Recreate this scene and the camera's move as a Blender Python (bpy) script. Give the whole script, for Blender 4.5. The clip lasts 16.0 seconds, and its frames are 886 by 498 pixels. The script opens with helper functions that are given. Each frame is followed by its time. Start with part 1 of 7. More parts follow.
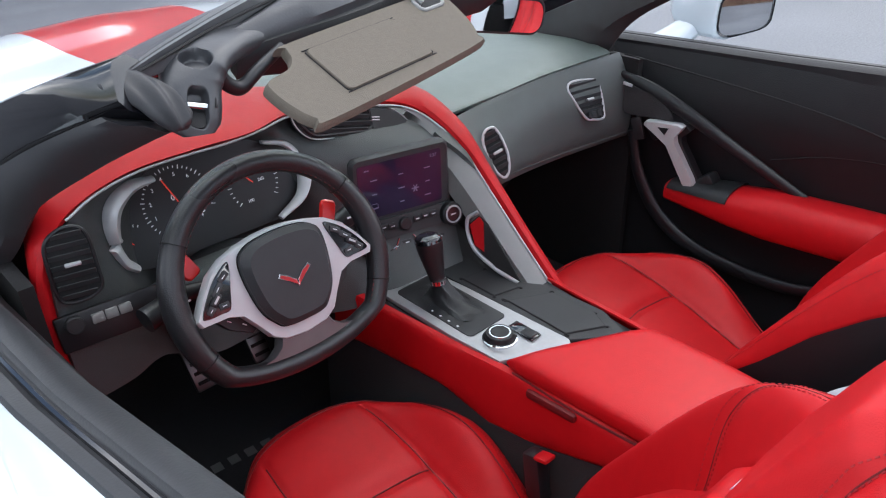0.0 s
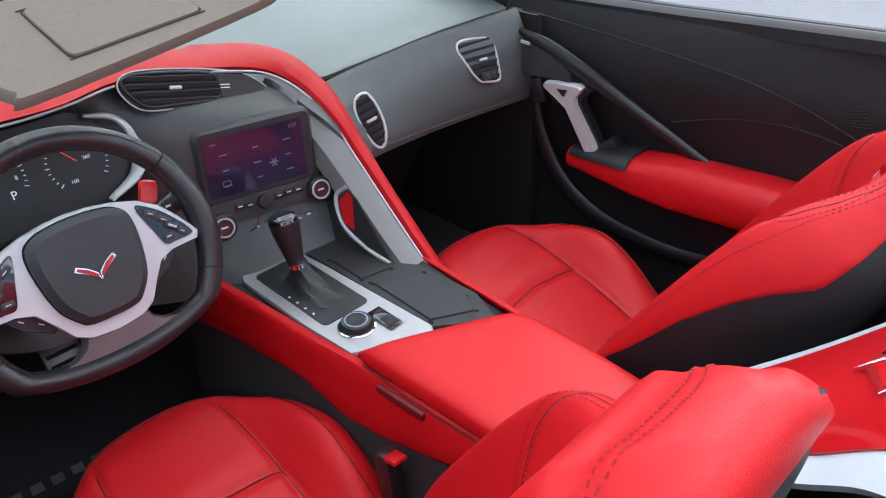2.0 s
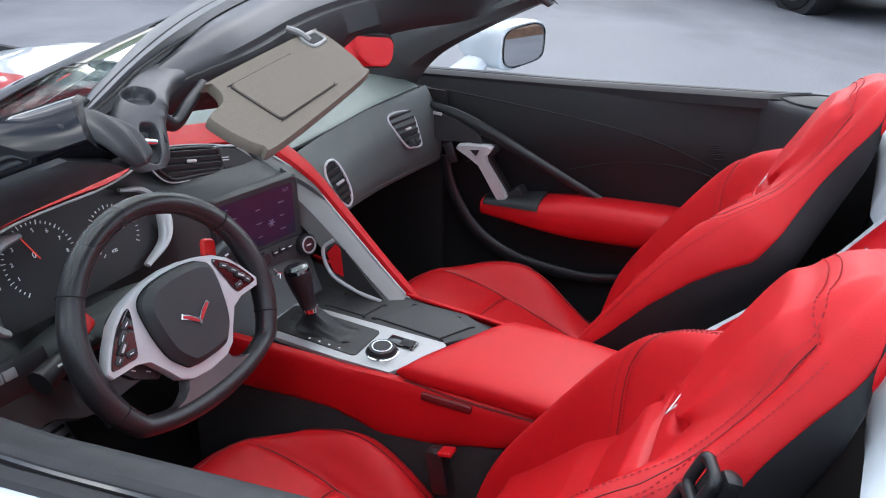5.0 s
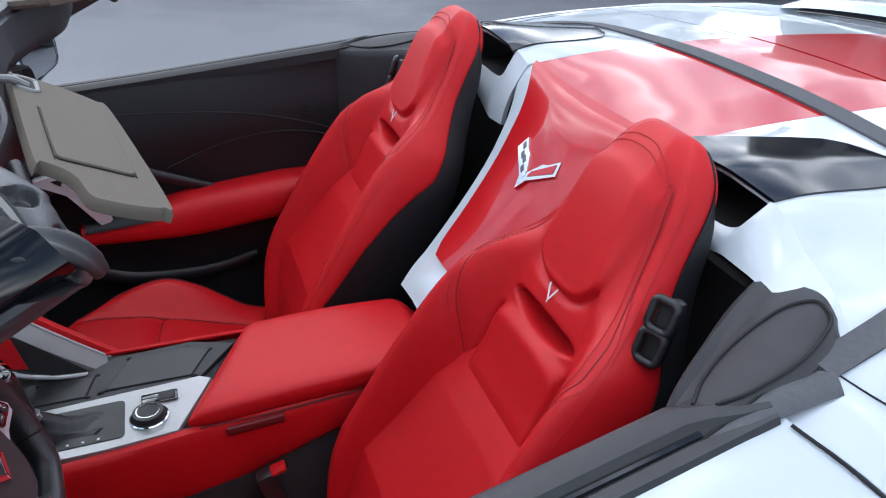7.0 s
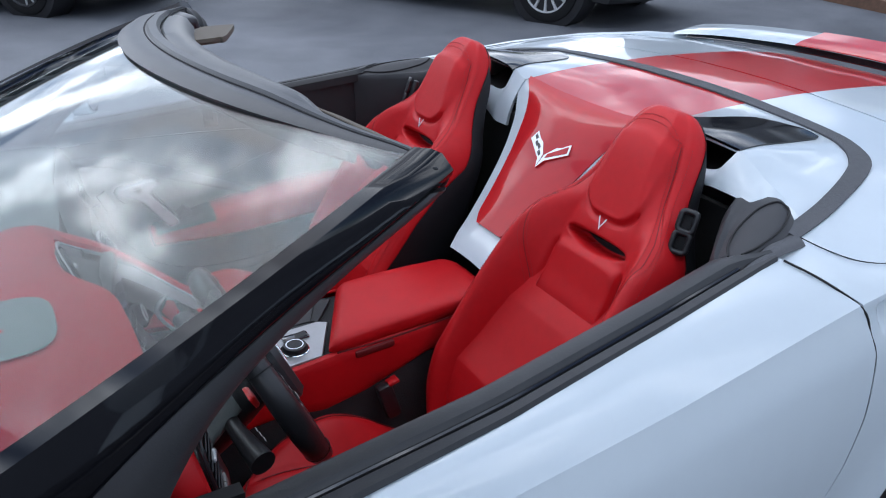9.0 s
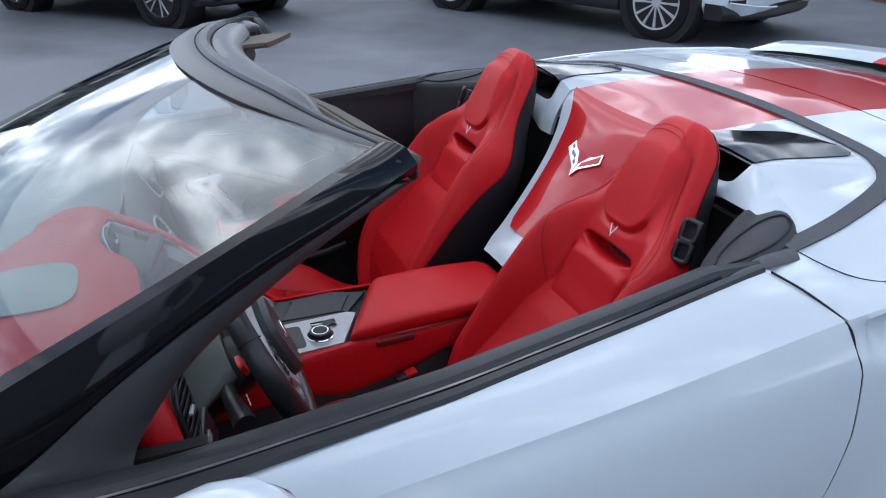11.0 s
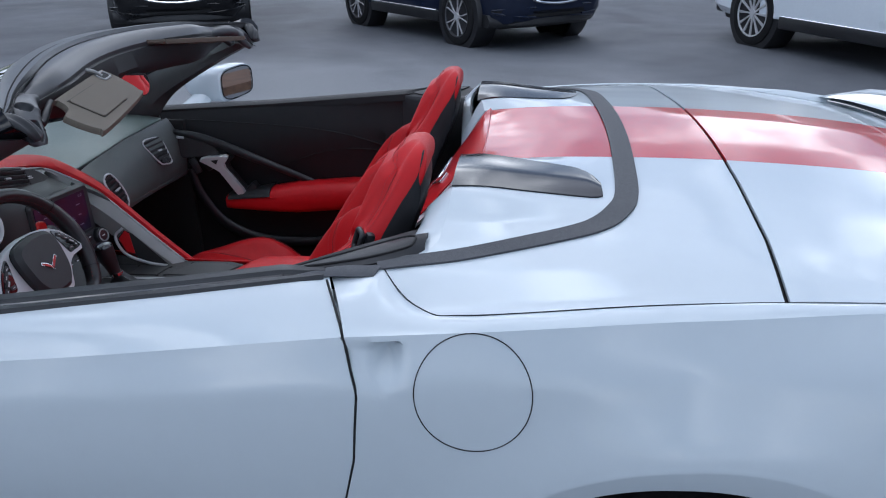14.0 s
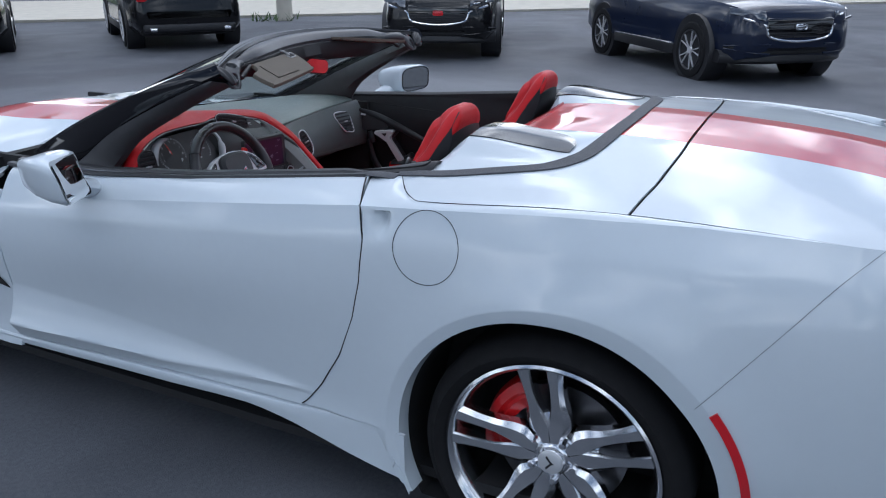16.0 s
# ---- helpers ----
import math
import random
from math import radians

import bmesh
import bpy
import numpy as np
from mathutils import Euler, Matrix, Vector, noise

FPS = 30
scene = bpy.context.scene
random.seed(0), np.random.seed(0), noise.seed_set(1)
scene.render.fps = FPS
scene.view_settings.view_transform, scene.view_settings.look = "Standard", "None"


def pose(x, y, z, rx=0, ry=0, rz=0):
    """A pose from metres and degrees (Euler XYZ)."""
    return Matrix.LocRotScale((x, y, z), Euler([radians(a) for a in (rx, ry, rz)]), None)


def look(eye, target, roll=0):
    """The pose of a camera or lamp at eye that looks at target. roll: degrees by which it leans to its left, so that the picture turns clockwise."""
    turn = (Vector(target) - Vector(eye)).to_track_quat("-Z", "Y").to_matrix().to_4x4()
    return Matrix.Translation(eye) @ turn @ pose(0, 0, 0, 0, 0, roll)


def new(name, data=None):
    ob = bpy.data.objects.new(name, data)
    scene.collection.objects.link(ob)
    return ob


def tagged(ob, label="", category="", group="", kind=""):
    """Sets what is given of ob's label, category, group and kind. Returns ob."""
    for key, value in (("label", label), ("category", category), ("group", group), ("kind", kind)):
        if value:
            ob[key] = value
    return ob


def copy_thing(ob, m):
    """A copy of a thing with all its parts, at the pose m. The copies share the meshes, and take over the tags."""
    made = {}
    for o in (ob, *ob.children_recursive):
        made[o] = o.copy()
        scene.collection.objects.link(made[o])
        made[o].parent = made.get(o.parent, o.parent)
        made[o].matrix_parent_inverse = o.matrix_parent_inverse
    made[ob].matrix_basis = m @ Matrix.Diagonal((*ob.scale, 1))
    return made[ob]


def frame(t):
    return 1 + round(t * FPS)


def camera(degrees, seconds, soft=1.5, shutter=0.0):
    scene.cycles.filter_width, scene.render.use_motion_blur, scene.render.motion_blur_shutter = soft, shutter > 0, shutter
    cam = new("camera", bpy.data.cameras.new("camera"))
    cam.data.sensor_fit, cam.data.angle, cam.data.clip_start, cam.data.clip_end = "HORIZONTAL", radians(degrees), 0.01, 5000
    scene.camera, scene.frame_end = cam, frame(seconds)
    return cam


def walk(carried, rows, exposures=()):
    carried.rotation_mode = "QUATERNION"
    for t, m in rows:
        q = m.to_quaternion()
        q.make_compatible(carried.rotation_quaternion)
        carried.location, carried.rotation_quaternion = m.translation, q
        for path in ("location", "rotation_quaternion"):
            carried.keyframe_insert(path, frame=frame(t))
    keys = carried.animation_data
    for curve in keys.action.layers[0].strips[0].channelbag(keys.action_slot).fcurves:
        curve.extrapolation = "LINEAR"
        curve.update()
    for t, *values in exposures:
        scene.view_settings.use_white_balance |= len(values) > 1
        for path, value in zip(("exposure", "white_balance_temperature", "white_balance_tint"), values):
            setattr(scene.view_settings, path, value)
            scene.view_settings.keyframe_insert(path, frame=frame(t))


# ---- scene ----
cam = camera(59.7, 16.0, soft=1.1)
METRES, EYE, TILT, LEAN, TURN = 4.61, 1.415, -30.35, 1.13, -43.38
START = (-0.876, 0.412)  # car axes: x to its right, y ahead of the rear axle, z up from the ground
ROWS = [
    (0.0, 0.0, 0.0, 0.0, 0.0, 0.0, -0.0),
    (0.5, 0.0107, 0.0234, 0.0058, 2.05, -2.22, -0.59),
    (1.0, 0.0171, 0.0409, 0.0091, 2.46, -3.78, -0.29),
    (1.5, 0.0304, 0.0406, 0.006, 0.92, -4.15, 0.52),
    (2.0, 0.0455, 0.0258, 0.0054, -1.33, -2.81, 1.28),
    (2.5, 0.049, 0.0091, 0.006, -2.71, -0.58, 1.16),
    (3.0, 0.0399, -0.0078, 0.003, -2.97, 1.68, 0.07),
    (5.5, -0.0619, -0.0021, -0.0041, -26.5, 0.2, 12.78),
    (6.0, -0.0722, 0.0146, 0.0035, -38.25, -3.71, 18.71),
    (6.5, -0.0975, 0.0355, 0.0191, -51.38, -9.31, 24.05),
    (7.0, -0.1287, 0.0455, 0.03, -62.68, -14.56, 27.3),
    (7.5, -0.1725, 0.0508, 0.0398, -70.08, -17.46, 28.49),
    (8.0, -0.2045, 0.0598, 0.0526, -74.21, -18.75, 28.76),
    (8.5, -0.2322, 0.0694, 0.0616, -75.69, -18.83, 28.79),
    (9.0, -0.2549, 0.0772, 0.0681, -74.85, -17.9, 28.57),
    (11.5, -0.2396, 0.0172, 0.0336, -61.54, -10.22, 27.1),
    (12.0, -0.2035, -0.0055, 0.015, -58.1, -8.24, 26.25),
    (12.5, -0.1721, -0.0351, 0.0035, -53.98, -6.07, 25.26),
    (13.0, -0.1619, -0.0774, -0.0224, -48.98, -3.72, 23.86),
    (13.5, -0.1562, -0.1236, -0.0486, -43.13, -1.15, 21.92),
    (14.0, -0.1238, -0.1534, -0.072, -36.6, 1.47, 19.23),
    (14.5, -0.0962, -0.1867, -0.085, -30.11, 3.97, 15.97),
    (15.0, -0.0827, -0.2319, -0.1146, -24.63, 5.95, 13.06),
    (15.5, -0.0908, -0.2757, -0.1422, -20.89, 7.31, 10.86),
    (16.0, -0.107, -0.3248, -0.1692, -18.62, 8.16, 9.46),
]
walk(cam, [(t, pose(*START, EYE, TILT, LEAN, TURN) @ pose(METRES * x, METRES * y, METRES * z, 90 + pitch, roll, yaw)) for t, x, y, z, yaw, pitch, roll in ROWS],
     [(0, .92, 6450, 10), (1, 1.2, 6350, 10), (1.6, 1.24, 6350, 10), (2.5, 1.12, 6350, 10), (3, 1.06, 6350, 10), (5.5, .92, 6300, 10), (7, .5, 6100, 10), (8, .22, 5950, 10), (9, .12, 5900, 10), (12.5, .02, 5850, 10), (14, -.12, 5850, 10), (16, -.11, 5850, 10)])

# ---- world, sun, exposure ----
world = bpy.data.worlds.new("sky")
scene.world = world
world.use_nodes = True
wn, wl = world.node_tree.nodes, world.node_tree.links
SUN_UP, SUN_ROUND = radians(50), radians(78)
sky = wn.new("ShaderNodeTexSky")
sky.sky_type, sky.sun_disc, sky.sun_elevation, sky.sun_rotation = "NISHITA", False, SUN_UP, SUN_ROUND
cloud = wn.new("ShaderNodeTexNoise")
cloud.inputs["Scale"].default_value, cloud.inputs["Detail"].default_value, cloud.inputs["Distortion"].default_value = 3.4, 9, 0.7
cover = wn.new("ShaderNodeValToRGB")
cover.color_ramp.elements[0].position, cover.color_ramp.elements[1].position = 0.41, 0.57
veil = wn.new("ShaderNodeMix")
veil.data_type = "RGBA"
puff = wn.new("ShaderNodeTexNoise")
puff.inputs["Scale"].default_value, puff.inputs["Detail"].default_value = 7.0, 9
shade = wn.new("ShaderNodeValToRGB")
shade.color_ramp.elements[0].position, shade.color_ramp.elements[1].position = 0.36, 0.66
shade.color_ramp.elements[0].color, shade.color_ramp.elements[1].color = (.10, .12, .155, 1), (.66, .66, .66, 1)
mid = shade.color_ramp.elements.new(0.52)
mid.color = (.235, .25, .275, 1)
bright = wn.new("ShaderNodeVectorMath")
bright.operation = "SCALE"
bright.inputs["Scale"].default_value = 52.0
wl.new(puff.outputs["Fac"], shade.inputs["Fac"])
wl.new(shade.outputs["Color"], bright.inputs[0])
where = wn.new("ShaderNodeTexCoord")
toward = wn.new("ShaderNodeVectorMath")
toward.operation = "DOT_PRODUCT"
toward.inputs[1].default_value = (math.sin(SUN_ROUND) * math.cos(SUN_UP), math.cos(SUN_ROUND) * math.cos(SUN_UP), math.sin(SUN_UP))
lit = wn.new("ShaderNodeMapRange")
lit.inputs["From Min"].default_value, lit.inputs["From Max"].default_value = 0.30, 0.98
lit.inputs["To Min"].default_value, lit.inputs["To Max"].default_value = 55.0, 74.0
wl.new(where.outputs["Generated"], toward.inputs[0])
wl.new(toward.outputs["Value"], lit.inputs["Value"])
wl.new(lit.outputs["Result"], bright.inputs["Scale"])
wl.new(bright.outputs[0], veil.inputs["B"])
wl.new(cloud.outputs["Fac"], cover.inputs["Fac"])
wl.new(cover.outputs["Color"], veil.inputs["Factor"])
wl.new(sky.outputs["Color"], veil.inputs["A"])
wl.new(veil.outputs["Result"], wn["Background"].inputs["Color"])
wn["Background"].inputs["Strength"].default_value = 0.10
lamp = bpy.data.lights.new("sun", "SUN")
lamp.energy, lamp.angle, lamp.color = 0.5, radians(60), (1.0, 0.97, 0.93)
sun = new("sun", lamp)
sun.matrix_world = look((math.sin(SUN_ROUND) * 20 * math.cos(SUN_UP), -math.cos(SUN_ROUND) * -20 * math.cos(SUN_UP), 20 * math.sin(SUN_UP)), (0, 0, 0))


# ---- materials ----
def material(name, colour, rough=0.5, metal=0.0, coat=0.0, vary=0.12, scale=30.0, bump=0.0, bump_scale=200.0, colour2=None, rough_vary=0.08, spec=0.5, mottle=3.0, voronoi=False):
    """A procedural surface: two scales of colour variation, uneven gloss and a fine relief."""
    m = bpy.data.materials.new(name)
    m.use_nodes = True
    n, l = m.node_tree.nodes, m.node_tree.links
    b = n["Principled BSDF"]
    co = n.new("ShaderNodeTexCoord")
    fine, broad = n.new("ShaderNodeTexNoise"), n.new("ShaderNodeTexNoise")
    fine.inputs["Scale"].default_value, fine.inputs["Detail"].default_value = scale, 6
    broad.inputs["Scale"].default_value, broad.inputs["Detail"].default_value = mottle, 4
    for t in (fine, broad):
        l.new(co.outputs["Object"], t.inputs["Vector"])
    both = n.new("ShaderNodeMath")
    both.operation = "MULTIPLY_ADD"
    both.inputs[1].default_value, both.inputs[2].default_value = 0.5, 0.0
    add = n.new("ShaderNodeMath")
    add.operation = "ADD"
    l.new(fine.outputs["Fac"], add.inputs[0])
    l.new(broad.outputs["Fac"], add.inputs[1])
    l.new(add.outputs[0], both.inputs[0])
    ramp = n.new("ShaderNodeValToRGB")
    ramp.color_ramp.elements[0].position, ramp.color_ramp.elements[1].position = 0.3, 0.7
    c2 = colour2 or tuple(min(1, c * (1 + vary)) for c in colour)
    c1 = colour if colour2 else tuple(c * (1 - vary) for c in colour)
    ramp.color_ramp.elements[0].color, ramp.color_ramp.elements[1].color = (*c1, 1), (*c2, 1)
    l.new(both.outputs[0], ramp.inputs["Fac"])
    l.new(ramp.outputs["Color"], b.inputs["Base Color"])
    gloss = n.new("ShaderNodeMapRange")
    gloss.inputs["To Min"].default_value, gloss.inputs["To Max"].default_value = max(0.01, rough - rough_vary), min(1, rough + rough_vary)
    l.new(broad.outputs["Fac"], gloss.inputs["Value"])
    l.new(gloss.outputs["Result"], b.inputs["Roughness"])
    b.inputs["Metallic"].default_value, b.inputs["Coat Weight"].default_value = metal, coat
    b.inputs["Coat Roughness"].default_value = 0.03
    b.inputs["Specular IOR Level"].default_value = spec
    if bump:
        grain = n.new("ShaderNodeTexVoronoi" if voronoi else "ShaderNodeTexNoise")
        grain.inputs["Scale"].default_value = bump_scale
        l.new(co.outputs["Object"], grain.inputs["Vector"])
        relief = n.new("ShaderNodeBump")
        relief.inputs["Strength"].default_value, relief.inputs["Distance"].default_value = bump, 0.002
        l.new(grain.outputs[0], relief.inputs["Height"])
        l.new(relief.outputs["Normal"], b.inputs["Normal"])
    return m


def glow(name, colour, strength):
    m = material(name, colour, 0.4)
    b = m.node_tree.nodes["Principled BSDF"]
    b.inputs["Emission Color"].default_value, b.inputs["Emission Strength"].default_value = (*colour, 1), strength
    return m


def glass(name, tint=(0.9, 0.95, 0.94), rough=0.0):
    m = bpy.data.materials.new(name)
    m.use_nodes = True
    b = m.node_tree.nodes["Principled BSDF"]
    b.inputs["Base Color"].default_value = (*tint, 1)
    b.inputs["Roughness"].default_value, b.inputs["Transmission Weight"].default_value, b.inputs["IOR"].default_value = rough, 1.0, 1.52
    return m


PAINT = material("white_paint", (0.525, 0.580, 0.620), 0.32, spec=0.12, coat=0.9, vary=0.015, mottle=1.2, rough_vary=0.03)
STRIPE = material("red_paint", (0.46, 0.006, 0.010), 0.3, spec=0.12, coat=0.72, vary=0.08, mottle=1.5, rough_vary=0.03)
LEATHER = material("red_leather", (0.49, 0.0068, 0.0108), 0.44, spec=0.27, vary=0.08, scale=60, bump=0.13, bump_scale=750, voronoi=True, mottle=5)
LEATHER_DARK = material("stitched_red_seam", (0.13, 0.003, 0.005), 0.6, vary=0.2)
THREAD = material("dark_red_thread", (0.33, 0.010, 0.015), 0.6, vary=0.2)
SOFT_BLACK = material("soft_charcoal_trim", (0.019, 0.020, 0.022), 0.45, spec=0.40, vary=0.15, bump=0.15, bump_scale=500, voronoi=True)
# base colour lifted to hold the sky's sheen on the dash top
PAD = material("grey_green_pad_with_sky_sheen", (0.138, 0.165, 0.156), 0.40, spec=0.85, vary=0.1, bump=0.2, bump_scale=500, voronoi=True)
PLASTIC = material("black_plastic", (0.012, 0.012, 0.014), 0.4, vary=0.15, bump=0.08, bump_scale=350)
RUBBER = material("black_rubber_seal", (0.009, 0.009, 0.010), 0.5, spec=0.25, vary=0.25, bump=0.15, bump_scale=120)
GLOSS_BLACK = material("gloss_black", (0.006, 0.006, 0.008), 0.08, coat=1.0, vary=0.1, rough_vary=0.02)
CARPET = material("black_carpet", (0.026, 0.026, 0.029), 0.95, vary=0.4, scale=400, bump=0.8, bump_scale=900)
TUNNEL = material("dark_grey_weave", (0.028, 0.028, 0.030), 0.9, vary=0.35, scale=300, bump=0.7, bump_scale=600, voronoi=True)
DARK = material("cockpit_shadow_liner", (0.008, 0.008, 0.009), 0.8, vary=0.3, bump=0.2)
CANVAS = material("grey_roof_canvas", (0.075, 0.077, 0.085), 0.75, vary=0.18, scale=150, bump=0.5, bump_scale=700)
CHROME = material("chrome", (0.72, 0.73, 0.75), 0.07, metal=1.0, vary=0.05, rough_vary=0.03)
SILVER = material("satin_silver", (0.52, 0.53, 0.545), 0.42, metal=0.3, vary=0.05)
RIM = material("polished_alloy", (0.68, 0.69, 0.71), 0.17, metal=1.0, vary=0.08, rough_vary=0.05)
STEEL = material("brake_steel", (0.16, 0.16, 0.17), 0.35, metal=1.0, vary=0.2)
CALIPER = material("red_caliper_paint", (0.55, 0.010, 0.012), 0.3, coat=0.6)
TYRE = material("tyre_rubber", (0.010, 0.010, 0.011), 0.75, spec=0.2, vary=0.25, bump=0.3, bump_scale=80)
HEADER_GREY = material("grey_header_pad", (0.036, 0.038, 0.043), 0.40, vary=0.15, bump=0.12, bump_scale=400, spec=0.6)
SATIN = material("satin_handle", (0.52, 0.52, 0.53), 0.36, metal=0.25, vary=0.06)
SEAM = material("dark_seam", (0.055, 0.012, 0.014), 0.7, vary=0.2)
BELT = material("black_belt_moulding", (0.027, 0.028, 0.031), 0.45, spec=0.4, vary=0.2, bump=0.12, bump_scale=300)
PILLAR_TRIM = material("soft_pillar_trim", (0.042, 0.042, 0.045), 0.5, spec=0.4, vary=0.15, bump=0.12, bump_scale=400)
TRIM_BLACK = material("black_quarter_trim", (0.026, 0.026, 0.029), 0.5, spec=0.35, vary=0.15, bump=0.12, bump_scale=400)
PILLAR = material("gloss_black_pillar", (0.005, 0.005, 0.007), 0.09, vary=0.1, spec=0.48, rough_vary=0.02)
GREY_TRIM = material("satin_grey_trim", (0.20, 0.202, 0.20), 0.38, vary=0.08, bump=0.1, bump_scale=500)
SHELL = material("black_seat_shell", (0.012, 0.012, 0.014), 0.5, spec=0.3, vary=0.15, bump=0.12, bump_scale=400)
RED_PADDLE = material("red_paddle", (.72, .014, .012), .35, coat=.4)
DOOR_BLACK = material("black_door_panel", (0.0135, 0.0135, 0.0155), 0.5, spec=0.32, vary=0.15, bump=0.15, bump_scale=500, voronoi=True)
DIAL_FACE = material("dial_face", (0.010, 0.010, 0.012), 0.45, vary=0.2)
VISOR = material("grey_visor_cloth", (0.120, 0.102, 0.080), 0.85, vary=0.1, scale=200, bump=0.35, bump_scale=900)
MIRROR = material("mirror_silver", (0.85, 0.86, 0.87), 0.02, metal=1.0, vary=0.0, rough_vary=0.0)
LENS_RED = material("red_lens", (0.55, 0.005, 0.012), 0.15, coat=1.0, vary=0.1)
GLASS = glass("windshield_glass", (0.72, 0.79, 0.78))
WHITE_MARK = material("white_print", (0.75, 0.76, 0.78), 0.5)
RED_MARK = material("red_print", (0.45, 0.015, 0.02), 0.5)


# ---- shaping ----
def spline(points, n, closed=False):
    """n points along a Catmull-Rom curve through the given ones."""
    p = [Vector(q) for q in points]
    k = len(p)
    out = []
    for i in range(n):
        u = i / n * k if closed else i / (n - 1) * (k - 1)
        j = int(u) if closed else min(int(u), k - 2)
        f = u - j
        if closed:
            a, b, c, d = p[(j - 1) % k], p[j % k], p[(j + 1) % k], p[(j + 2) % k]
        else:
            b, c = p[j], p[j + 1]
            a = p[j - 1] if j else b * 2 - c
            d = p[j + 2] if j + 2 < k else c * 2 - b
        out.append(0.5 * (2 * b + (c - a) * f + (2 * a - 5 * b + 4 * c - d) * f * f + (3 * b - a - 3 * c + d) * f ** 3))
    return out


def surface(rows, nu, nv):
    """A grid of points over control rows, smooth both ways."""
    dense = [spline(r, nv) for r in rows]
    cols = [spline([r[j] for r in dense], nu) for j in range(nv)]
    return [[cols[j][i] for j in range(nv)] for i in range(nu)]


def sheet(bm, g, thick=0.0, wrap=False, inward=(0, 0, 0)):
    """Adds a grid as faces; with a thickness, as a closed plate, its back moved away from the outer side."""
    nu, nv = len(g), len(g[0])
    last = nv if wrap else nv - 1
    front = [[bm.verts.new(p) for p in r] for r in g]
    for i in range(nu - 1):
        for j in range(last):
            k = (j + 1) % nv
            bm.faces.new((front[i][j], front[i + 1][j], front[i + 1][k], front[i][k]))
    if thick:
        back = []
        for i in range(nu):
            row = []
            for j in range(nv):
                du = Vector(g[min(i + 1, nu - 1)][j]) - Vector(g[max(i - 1, 0)][j])
                dv = Vector(g[i][min(j + 1, nv - 1)]) - Vector(g[i][max(j - 1, 0)])
                nn = du.cross(dv)
                nn = nn.normalized() if nn.length > 1e-9 else Vector((0, 0, 1))
                row.append(bm.verts.new(Vector(g[i][j]) - nn * thick))
            back.append(row)
        for i in range(nu - 1):
            for j in range(nv - 1):
                bm.faces.new((back[i][j], back[i][j + 1], back[i + 1][j + 1], back[i + 1][j]))
        for i in range(nu - 1):
            for j in (0, nv - 1):
                bm.faces.new((front[i][j], front[i + 1][j], back[i + 1][j], back[i][j]))
        for j in range(nv - 1):
            for i in (0, nu - 1):
                bm.faces.new((front[i][j], front[i][j + 1], back[i][j + 1], back[i][j]))
    return front


def tube(bm, path, radius, sides=10, n=None, closed=False, flat=1.0, cap=True):
    """A round bar along a curve. radius: one number, or one for each control point."""
    n = n or max(8, 6 * len(path))
    radii = radius if isinstance(radius, (list, tuple)) else [radius] * len(path)
    pts = spline(path, n, closed)
    rad = [v.x for v in spline([(r, 0, 0) for r in radii], n, closed)]
    rings, up = [], Vector((0, 0, 1))
    for i, p in enumerate(pts):
        a = pts[(i + 1) % n] if closed else pts[min(i + 1, n - 1)]
        b = pts[(i - 1) % n] if closed else pts[max(i - 1, 0)]
        t = (a - b).normalized()
        side = t.cross(up)
        side = side.normalized() if side.length > 1e-3 else Vector((1, 0, 0))
        top = side.cross(t).normalized()
        rings.append([bm.verts.new(p + (side * math.cos(2 * math.pi * k / sides) + top * flat * math.sin(2 * math.pi * k / sides)) * rad[i]) for k in range(sides)])
    for i in range(n if closed else n - 1):
        r, q = rings[i], rings[(i + 1) % n]
        for k in range(sides):
            bm.faces.new((r[k], r[(k + 1) % sides], q[(k + 1) % sides], q[k]))
    if cap and not closed:
        bm.faces.new(rings[0][::-1])
        bm.faces.new(rings[-1])


def loops(bm, rings, cap=True):
    """Joins closed rings of points into one skin."""
    vs = [[bm.verts.new(p) for p in r] for r in rings]
    k = len(vs[0])
    for a, b in zip(vs, vs[1:]):
        for i in range(k):
            bm.faces.new((a[i], a[(i + 1) % k], b[(i + 1) % k], b[i]))
    if cap:
        bm.faces.new(vs[0][::-1])
        bm.faces.new(vs[-1])


def block(bm, m, sx, sy, sz, bevel=0.0, segs=2):
    """A box of the given size at the pose m, with rounded edges."""
    got = bmesh.ops.create_cube(bm, size=1.0)
    vs = got["verts"]
    bmesh.ops.transform(bm, matrix=m @ Matrix.Diagonal((sx, sy, sz, 1)), verts=vs)
    if bevel:
        es = list({e for v in vs for e in v.link_edges})
        bmesh.ops.bevel(bm, geom=es, offset=bevel, segments=segs, affect="EDGES", profile=0.5)


def plate(bm, m, outline, thick, bevel=0.0):
    """A flat shape, its outline in the pose's x and y, given a thickness along z."""
    lo = [bm.verts.new(m @ Vector((x, y, 0))) for x, y in outline]
    hi = [bm.verts.new(m @ Vector((x, y, thick - bevel))) for x, y in outline]
    k = len(outline)
    bm.faces.new(lo[::-1])
    for i in range(k):
        bm.faces.new((lo[i], lo[(i + 1) % k], hi[(i + 1) % k], hi[i]))
    if bevel:
        cx, cy = sum(p[0] for p in outline) / k, sum(p[1] for p in outline) / k
        size = max(max(abs(p[0] - cx), abs(p[1] - cy)) for p in outline)
        f = 1 - bevel / size
        top = [bm.verts.new(m @ Vector((cx + (x - cx) * f, cy + (y - cy) * f, thick))) for x, y in outline]
        for i in range(k):
            bm.faces.new((hi[i], hi[(i + 1) % k], top[(i + 1) % k], top[i]))
        hi = top
    bm.faces.new(hi)


